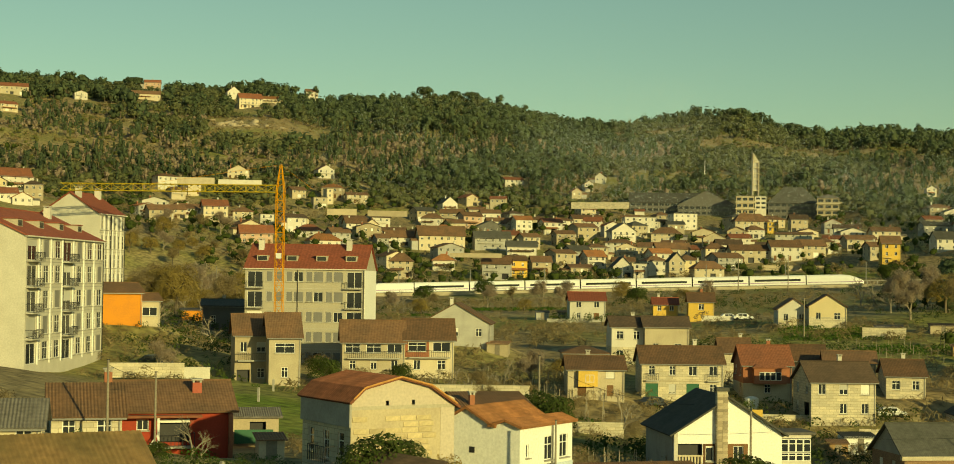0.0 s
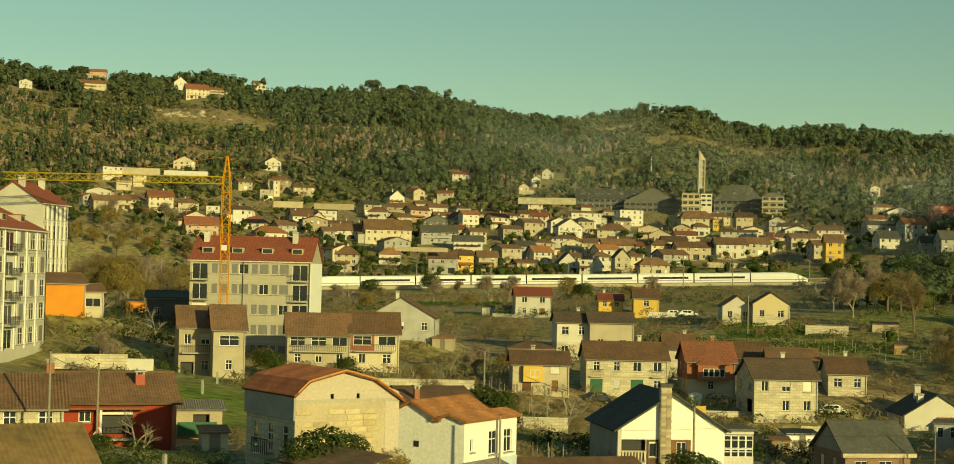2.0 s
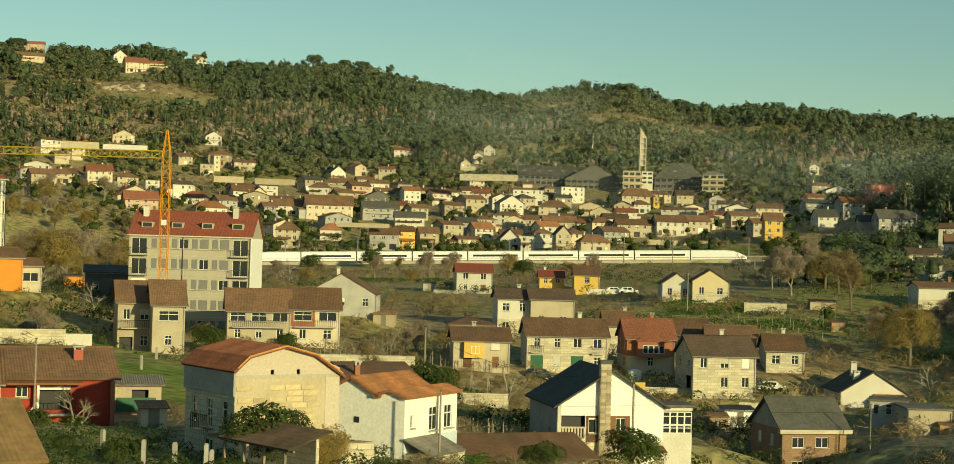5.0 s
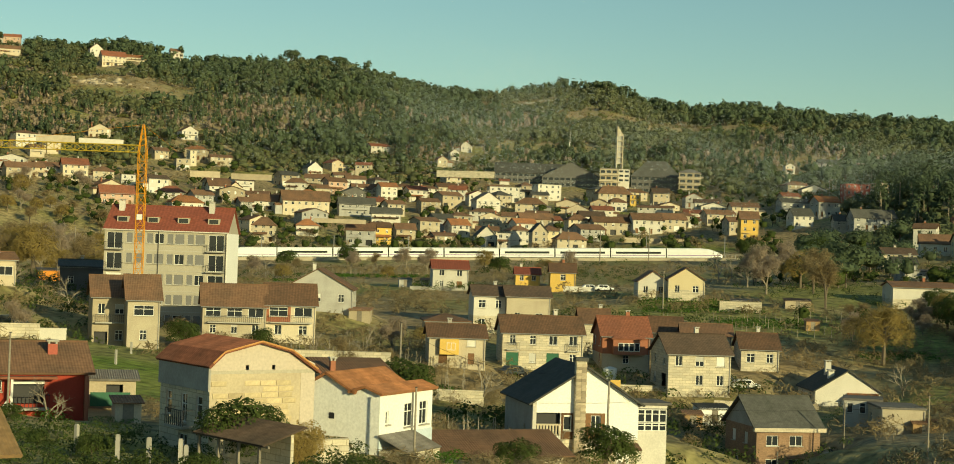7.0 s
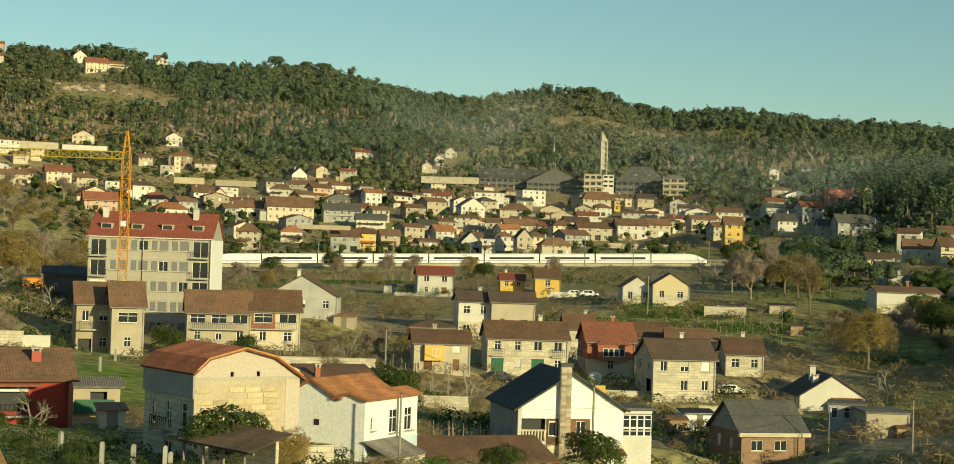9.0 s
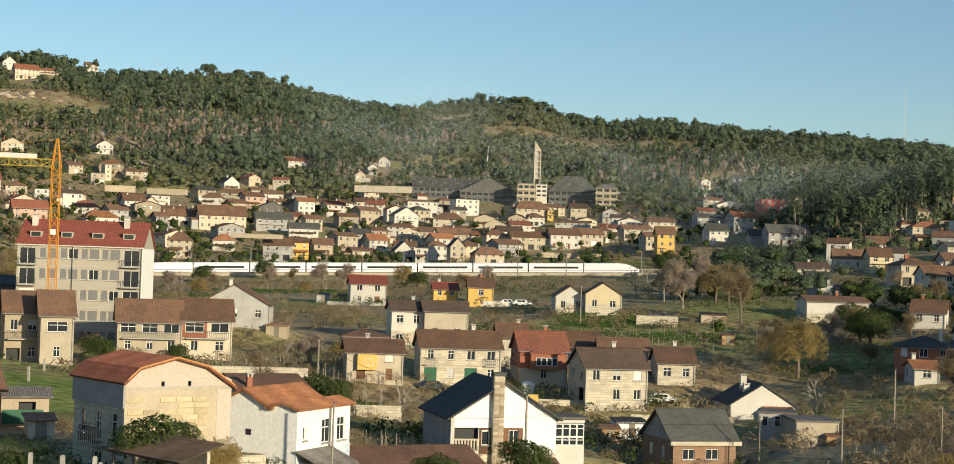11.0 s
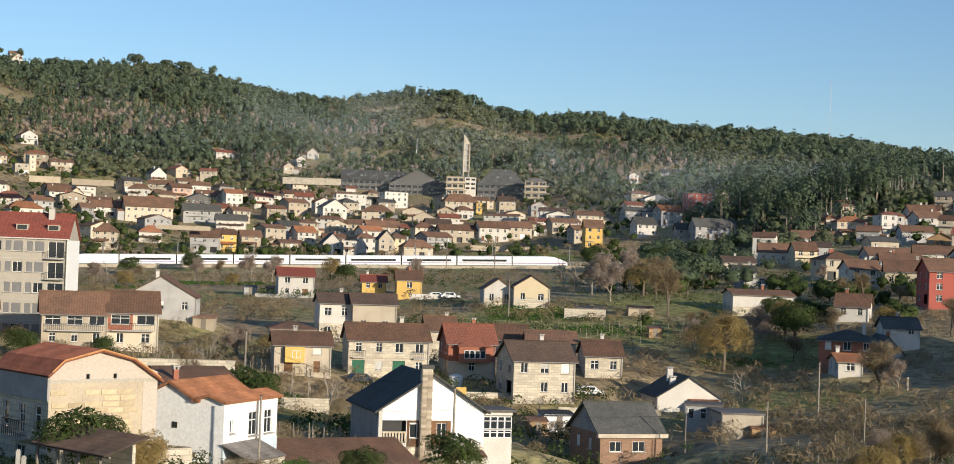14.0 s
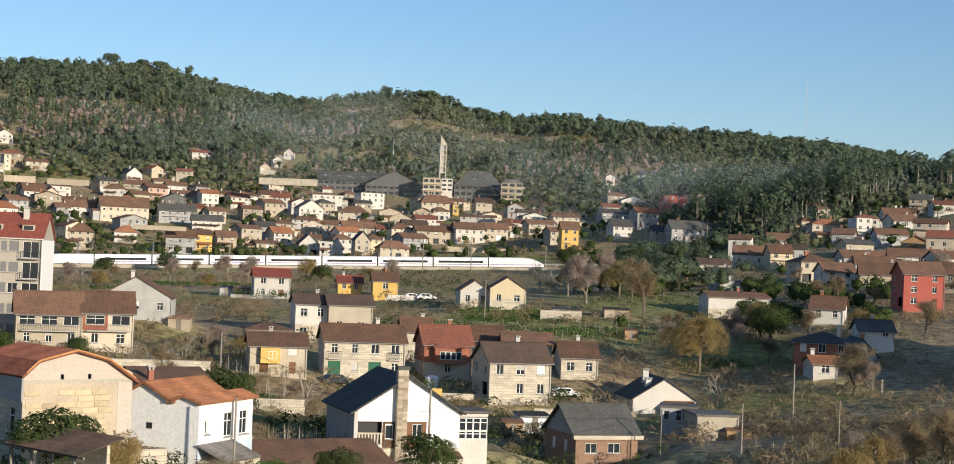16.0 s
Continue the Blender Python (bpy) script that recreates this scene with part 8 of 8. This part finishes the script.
# leafless groves and thickets in the valley
RG = random.Random(77)
for a0, a1, d0, d1, count, size in ((-17.0, -13.0, 330, 560, 26, 1.2), (-17.5, -12.6, 600, 720, 26, 0.95), (-8.5, 4.0, 395, 560, 16, 0.75), (9.0, 12.4, 330, 430, 9, 1.15), (18.5, 23.0, 122, 160, 9, 0.5),
                                    (12.5, 16.5, 262, 345, 8, 0.6), (-6.0, 0.0, 180, 260, 12, 0.55), (-20.0, -15.5, 215, 290, 8, 0.6), (16.0, 23.0, 290, 460, 14, 0.8)):
    for i in range(count):
        a, d = RG.uniform(a0, a1), RG.uniform(d0, d1)
        if free(*xy(a, d), 0.6):
            repeat(RG.choice((brush, brush, fruit, grey_tree, ochre_tree)), a, d, size * RG.uniform(0.6, 1.15), RG.uniform(0, 360))
hilltop_bare = repeat(fruit, -15.85, 1330, 1.5)


# ---- poles, posts, cars and wires ----
def utility_pole(height, lamp=False):
    p = tagged(new("utility_pole"), "grey weathered utility pole beside the gardens", "pole", "utility poles")
    bm = bmesh.new()
    strut(bm, (0, 0, -1), (0, 0, height), 0.13, 0.09, 8)
    part("shaft", bm, GREYWOOD, p)
    part("cap", boxes((-0.1, 0.1, -0.1, 0.1, height - 0.02, height + 0.06)), IRON, p)
    return p


pole = put(utility_pole(8), 4.77, 140.0)
POLES = [(3.68, 152.0, 1.0), (6.60, 175.0, 0.9), (-2.55, 185.0, 1.1), (6.54, 320.0, 1.0), (-13.81, 420.0, 1.5), (-15.80, 116.0, 0.75), (-17.40, 112.0, 0.8),
         (17.30, 215.0, 1.0), (15.60, 165.0, 0.8), (18.86, 175.0, 0.7), (12.83, 190.0, 0.7), (-1.95, 103.0, 0.62), (14.17, 560.0, 1.2), (4.30, 560.0, 1.6), (5.99, 560.0, 1.6), (10.62, 160.0, 0.8)]
for a, d, s in POLES:
    repeat(pole, a, d, s, a * 7)


def cable(a0, d0, h0, a1, d1, h1, sag=0.8):
    p, q = xy(a0, d0), xy(a1, d1)
    za, zb = float(ground_z(*p)) + h0, float(ground_z(*q)) + h1
    bm = bmesh.new()
    last = None
    for i in range(13):
        t = i / 12
        c = (p[0] + (q[0] - p[0]) * t, p[1] + (q[1] - p[1]) * t, za + (zb - za) * t - sag * 4 * t * (1 - t))
        ring = [bm.verts.new((c[0], c[1] + 0.02 * math.cos(k * 2.094), c[2] + 0.02 * math.sin(k * 2.094))) for k in range(3)]
        if last:
            for k in range(3):
                bm.faces.new((last[k], last[(k + 1) % 3], ring[(k + 1) % 3], ring[k]))
        last = ring
    return tagged(new("cable", finish("cable", bm, IRON)), "thin sagging overhead cable", "cable", "cables")


cable(4.77, 140.0, 7.6, 6.60, 175.0, 6.8)
cable(6.60, 175.0, 6.8, 18.86, 175.0, 5.2)
cable(3.68, 152.0, 7.6, -2.55, 185.0, 8.2, 1.5)
cable(3.68, 152.0, 7.3, 6.60, 175.0, 6.5)
cable(-15.80, 116.0, 5.6, -17.40, 112.0, 6.0, 0.3)
cable(15.60, 165.0, 6.0, 17.30, 215.0, 7.5, 1.2)


def fence_post():
    ob = new("fence_post", finish("fence_post", boxes((-0.11, 0.11, -0.11, 0.11, -0.5, 1.7), (-0.08, 0.08, -0.08, 0.08, 1.704, 1.76)), CONCRETE))
    return tagged(ob, "weathered concrete fence post in the yard", "post", "fence posts")


post = put(fence_post(), -12.13, 92.0)
for a, d in ((-11.08, 91.0), (-10.01, 91.0), (-13.51, 98.0), (-9.82, 86.0), (-11.80, 205.0), (-12.30, 185.0), (20.23, 240.0), (17.07, 170.0)):
    repeat(post, a, d, 1.0, a * 9)

# vine stakes and garden posts, far too many to tell apart
stakes = []
RS = random.Random(31)
for a0, d0, rows, cols, step in ((-4.60, 205.0, 7, 16, 2.2), (-2.93, 225.0, 6, 12, 2.2), (-4.07, 450.0, 6, 24, 2.6), (-2.87, 185.0, 4, 9, 2.0), (10.56, 290.0, 5, 12, 3.0), (17.33, 150.0, 3, 7, 4.2), (20.73, 170.0, 3, 5, 4.2), (1.42, 150.0, 4, 14, 1.4), (-14.70, 690.0, 3, 24, 2.6)):
    x0, y0 = xy(a0, d0)
    for r in range(rows):
        for c in range(cols):
            stakes.append((x0 + (c - cols / 2) * step + RS.uniform(-0.3, 0.3), y0 + r * step * 1.6 + RS.uniform(-0.3, 0.3)))
sp = np.array([s for s in stakes if free(s[0], s[1], 0.6)])
sz = ground_z(sp[:, 0], sp[:, 1])
hgt = np.array([RS.uniform(1.1, 2.1) for s in sp])
v, q = trunks(np.stack([sp[:, 0], sp[:, 1], sz - 0.3], 1), np.stack([sp[:, 0], sp[:, 1], sz + hgt], 1), np.full(len(sp), 0.05))
tagged(new("vine_stakes", fast_mesh("vine_stakes", v, q, GREYWOOD)), "grey wooden stakes of vine rows and gardens", "stakes", kind="stuff")
v, q = cards(np.stack([sp[:, 0], sp[:, 1], sz + hgt * 0.6], 1), np.stack([np.full(len(sp), 0.9), np.full(len(sp), 0.3), hgt * 0.35], 1), 22, 0.12)
tagged(new("vines", fast_mesh("vines", v, q, LEAF["scrub"])), "bare brown vines tied along the stakes", "vines", kind="stuff")


def car(paint, label):
    c = tagged(new("car"), label, "car", "parked cars")
    bm = bmesh.new()
    prof = [(-2.1, 0.35), (-2.1, 0.85), (-1.9, 0.95), (-1.2, 1.45), (0.6, 1.48), (1.2, 1.0), (2.0, 0.85), (2.1, 0.4)]
    a = [bm.verts.new((x, -0.85, z)) for x, z in prof]
    b = [bm.verts.new((x, 0.85, z)) for x, z in prof]
    bm.faces.new(a)
    bm.faces.new(b[::-1])
    for i in range(len(prof)):
        j = (i + 1) % len(prof)
        bm.faces.new((a[j], a[i], b[i], b[j]))
    bmesh.ops.recalc_face_normals(bm, faces=bm.faces[:])
    bmesh.ops.bevel(bm, geom=bm.edges[:], offset=0.06, segments=1, affect="EDGES")
    part("body", bm, paint, c)
    for s in (-1, 1):
        part("side_window", boxes((-1.1, -0.3, s * 0.86 - 0.01, s * 0.86 + 0.01, 1.0, 1.36)), GLASS, c)
        part("side_window", boxes((-0.2, 0.6, s * 0.86 - 0.01, s * 0.86 + 0.01, 1.0, 1.36)), GLASS, c)
        for x in (-1.3, 1.3):
            bm = bmesh.new()
            strut(bm, (x, s * 0.72, 0.32), (x, s * 0.9, 0.32), 0.32, 0.32, 14)
            part("wheel", bm, RUBBER, c)
    return c


white_car = put(car(TRAIN, "white parked car beside the gardens"), 9.45, 238.0, 1.0, 8)
repeat(white_car, 3.99, 365.0, 1.0, 10)
repeat(white_car, 4.50, 362.0, 1.05, -4)
dark_car = put(car(mat("dark_car_paint", (0.05, 0.06, 0.07), rough=0.3, grain=0.05, bump=0), "dark parked car on the verge"), 8.75, 240.0, 1.0, 20)
repeat(dark_car, -15.82, 225.0, 1.1, 5)
repeat(dark_car, 1.45, 228.0, 1.0, 30)
straw = put(leafy_tree(3.0, 1.3, 9, LEAF["straw"], "dry straw-coloured cane clump by the wall", n=380, clear=0.05), -5.65, 94.0)
repeat(straw, -6.17, 92.0, 0.8, 60)

# a slim lattice aerial on the far ridge and one among the trees
for a, d, hh in ((17.38, 1300.0, 56.0), (3.12, 1000.0, 17.0)):
    x, y = xy(a, d)
    t = tagged(new("aerial_mast"), "slim pale lattice aerial mast on the hill", "mast", "aerial masts")
    t.matrix_world = pose(x, y, float(ground_z(x, y)))
    bm = bmesh.new()
    lattice(bm, (0, 0, 0), (0, 0, hh), 0.4, 3.0, 0.03)
    part("lattice", bm, FRAME, t)
    part("antenna", boxes((-0.35, 0.35, -0.3, 0.3, 8.0, 10.0)), FRAME, t)


# ---- small garden things ----
def garden_hut(az, d, w, h, wall, tile, rot=0, label="small plank garden hut with a tin roof"):
    x, y = xy(az, d)
    t = tagged(new("garden_hut"), label, "hut", "garden huts")
    t.matrix_world = pose(x, y, float(ground_z(x, y)), 0, 0, rot - az)
    part("wall", boxes((-w / 2, w / 2, 0, w * 0.8, -1, h)), WALLS[wall], t)
    part("roof", tilted(-w / 2 - 0.2, w / 2 + 0.2, -0.25, w * 0.8 + 0.2, h - 0.05, h + 0.35), TILES[tile], t)
    part("door", boxes((-0.4, 0.4, -0.05, -0.004, 0, min(1.8, h * 0.9))), GREYWOOD, t)
    return t


garden_hut(-11.82, 121.0, 1.9, 1.5, "cream", "rust", 10)
garden_hut(11.68, 300.0, 2.4, 1.8, "tan", "rust", 14)
garden_hut(11.15, 330.0, 5.0, 1.8, "beige", "dark", 6)
garden_hut(9.39, 328.0, 5.5, 1.6, "white", "grey", 4)
garden_hut(-3.33, 200.0, 2.2, 1.6, "grey", "rust", 20)
garden_hut(-6.49, 205.0, 2.4, 1.7, "beige", "rust", 5)
garden_hut(8.46, 215.0, 4.2, 2.0, "bright", "slate", 16, "white lean-to shed beside the stone house")
garden_hut(7.72, 212.0, 2.4, 1.7, "tan", "rust", 10)
garden_hut(-4.03, 270.0, 3.5, 2.0, "beige", "rust", -8)
garden_hut(1.88, 390.0, 2.4, 1.6, "white", "grey", 0)
garden_hut(-2.46, 380.0, 3.0, 1.8, "grey", "grey", 6)
garden_hut(-1.72, 385.0, 2.2, 1.6, "beige", "rust", 12)
garden_hut(-14.19, 330.0, 9.0, 2.2, "orangepaint", "grey", 4, "low orange rendered shed by the railway")
garden_hut(15.37, 410.0, 3.2, 2.0, "bright", "grey", 10)
garden_hut(19.79, 300.0, 4.2, 1.9, "cream", "rust", 10)
garden_hut(15.51, 205.0, 3.0, 1.3, "tan", "rust", 8)


def yard_wall(az, d, w, h, material, rot=0, label="weathered garden wall of mixed stone"):
    x, y = xy(az, d)
    ob = new("garden_wall", finish("garden_wall", boxes((-w / 2, w / 2, 0, 0.3, -1.2, h)), material))
    ob.matrix_world = pose(x, y, float(ground_z(x, y)), 0, 0, rot - az)
    return tagged(ob, label, "wall", "garden walls", kind="structure")


yard_wall(5.81, 228.0, 9, 0.9, WALLS["stone"], 6)
yard_wall(3.61, 362.0, 7, 1.1, WALLS["white"], 0, "white garden wall with a gate")
yard_wall(-1.29, 366.0, 13, 0.8, CONCRETE, 4, "pale concrete garden wall")
yard_wall(-4.81, 101.0, 2.2, 1.5, WALLS["stone"], 22, "stone yard wall beside the house")
yard_wall(2.63, 230.0, 10, 0.7, WALLS["stone"], 8)
yard_wall(-2.90, 190.0, 22, 0.9, WALLS["stone"], -4)
yard_wall(10.82, 225.0, 9, 0.9, WALLS["beige"], 5)
yard_wall(16.02, 212.0, 8, 0.7, WALLS["tan"], -14, "low tan wall on the bank")
yard_wall(9.17, 224.0, 6, 1.0, WALLS["stone"], 8)
sign = tagged(new("road_sign", finish("road_sign", boxes((-0.7, 0.7, 0, 0.06, 1.0, 2.0), (-0.05, 0.05, 0.061, 0.12, -0.5, 1.8)), WALLS["yellow"])), "yellow board standing by the lane", "sign")
sign.matrix_world = spot(4.99, 226.0, 0.0, 4)
sign.location.z = float(ground_z(sign.location.x, sign.location.y))
tank = tagged(new("water_tank"), "white round water tank by the house", "tank")
tank.matrix_world = spot(4.79, 236.0, 0.0)
tank.location.z = float(ground_z(tank.location.x, tank.location.y))
bm = bmesh.new()
strut(bm, (0, 0, -0.3), (0, 0, 1.7), 1.0, 1.0, 18)
strut(bm, (0, 0, 1.704), (0, 0, 1.95), 0.95, 0.3, 18)
part("drum", bm, WALLS["bright"], tank)

# rows of winter greens in the garden plots
rows_xy = []
for a0, d0, nr, ln, gap in ((-3.64, 440.0, 8, 34, 2.4), (-1.72, 440.0, 6, 26, 2.4), (-3.76, 212.0, 6, 26, 1.4), (8.05, 318.0, 8, 34, 2.0), (10.14, 300.0, 6, 24, 2.0), (-2.06, 205.0, 4, 18, 1.4), (14.71, 270.0, 5, 18, 1.8), (-7.43, 400.0, 5, 24, 2.2)):
    x0, y0 = xy(a0, d0)
    for r in range(nr):
        for c in range(ln):
            p = (x0 + (c - ln / 2) * 0.7, y0 + r * gap)
            if free(p[0], p[1], 0.6) and RS.random() < 0.85:
                rows_xy.append(p)
gp = np.array(rows_xy)
gz = ground_z(gp[:, 0], gp[:, 1])
v, q = cards(np.stack([gp[:, 0], gp[:, 1], gz + 0.3], 1), np.tile(np.array([[0.42, 0.42, 0.4]]), (len(gp), 1)), 18, 0.3)
tagged(new("kitchen_greens", fast_mesh("kitchen_greens", v, q, LEAF["veg"])), "rows of winter greens in the kitchen gardens", "vegetables", kind="stuff")

# granite outcrops on the hill
ROCK = mat("granite_outcrop", (0.42, 0.35, 0.26), grain=0.4, scale=0.8, stain=0.5, stain_scale=0.1, second=(0.24, 0.21, 0.16), bump=0.4)
rocks = []
for a0, d0, n in ((-13.23, 1160.0, 34), (-14.21, 1080.0, 12), (4.95, 1380.0, 10), (10.08, 1300.0, 10), (-3.24, 1330.0, 8), (18.33, 820.0, 12)):
    x0, y0 = xy(a0, d0)
    rocks += [(x0 + RS.gauss(0, 16), y0 + RS.gauss(0, 9)) for k in range(n)]
rk = np.array(rocks)
rr = np.array([RS.uniform(1.0, 3.4) for r in rocks])
v, q = crowns(np.stack([rk[:, 0], rk[:, 1], ground_z(rk[:, 0], rk[:, 1]) + rr * 0.15], 1), np.stack([rr * 1.5, rr, rr], 1))
tagged(new("rock_outcrop", fast_mesh("rock_outcrop", v, q, ROCK)), "pale granite boulders in clearings on the hill", "rocks", kind="stuff")

# chimney smoke over the village, plus haze put in as fine pale blue flecks to lighten the wood; thin at the rims
SMOKE_HAZE = bpy.data.materials.new("smoke_and_haze")
SMOKE_HAZE.use_nodes = True
SMOKE_HAZE.node_tree.nodes["Principled BSDF"].inputs["Base Color"].default_value = (0.54, 0.64, 0.72, 1)
SMOKE_HAZE.node_tree.nodes["Principled BSDF"].inputs["Roughness"].default_value = 1.0
SMOKE_HAZE.node_tree.nodes["Principled BSDF"].inputs["Specular IOR Level"].default_value = 0.0
flecks = []
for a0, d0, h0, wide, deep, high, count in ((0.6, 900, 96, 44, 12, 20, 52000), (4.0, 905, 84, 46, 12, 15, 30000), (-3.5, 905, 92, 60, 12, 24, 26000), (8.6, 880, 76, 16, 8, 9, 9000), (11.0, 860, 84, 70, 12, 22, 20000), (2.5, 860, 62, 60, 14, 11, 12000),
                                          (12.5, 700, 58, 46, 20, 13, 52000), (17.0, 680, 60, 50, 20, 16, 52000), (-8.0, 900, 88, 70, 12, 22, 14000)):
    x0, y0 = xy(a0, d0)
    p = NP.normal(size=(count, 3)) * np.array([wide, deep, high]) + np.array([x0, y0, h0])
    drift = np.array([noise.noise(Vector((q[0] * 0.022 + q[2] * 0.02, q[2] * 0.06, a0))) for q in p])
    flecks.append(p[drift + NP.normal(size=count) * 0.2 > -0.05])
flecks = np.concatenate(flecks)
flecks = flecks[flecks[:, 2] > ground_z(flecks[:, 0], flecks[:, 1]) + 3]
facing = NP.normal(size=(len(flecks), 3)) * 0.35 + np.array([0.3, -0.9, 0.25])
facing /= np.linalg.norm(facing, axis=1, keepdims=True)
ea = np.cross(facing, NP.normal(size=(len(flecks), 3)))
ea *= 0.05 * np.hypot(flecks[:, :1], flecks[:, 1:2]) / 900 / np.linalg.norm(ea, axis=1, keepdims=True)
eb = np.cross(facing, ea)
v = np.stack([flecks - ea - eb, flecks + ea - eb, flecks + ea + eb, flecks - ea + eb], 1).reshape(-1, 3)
tagged(new("smoke", fast_mesh("smoke", v, np.arange(len(v)).reshape(-1, 4), SMOKE_HAZE)), "thin smoke and added haze of pale blue flecks over the village", "smoke", kind="stuff")
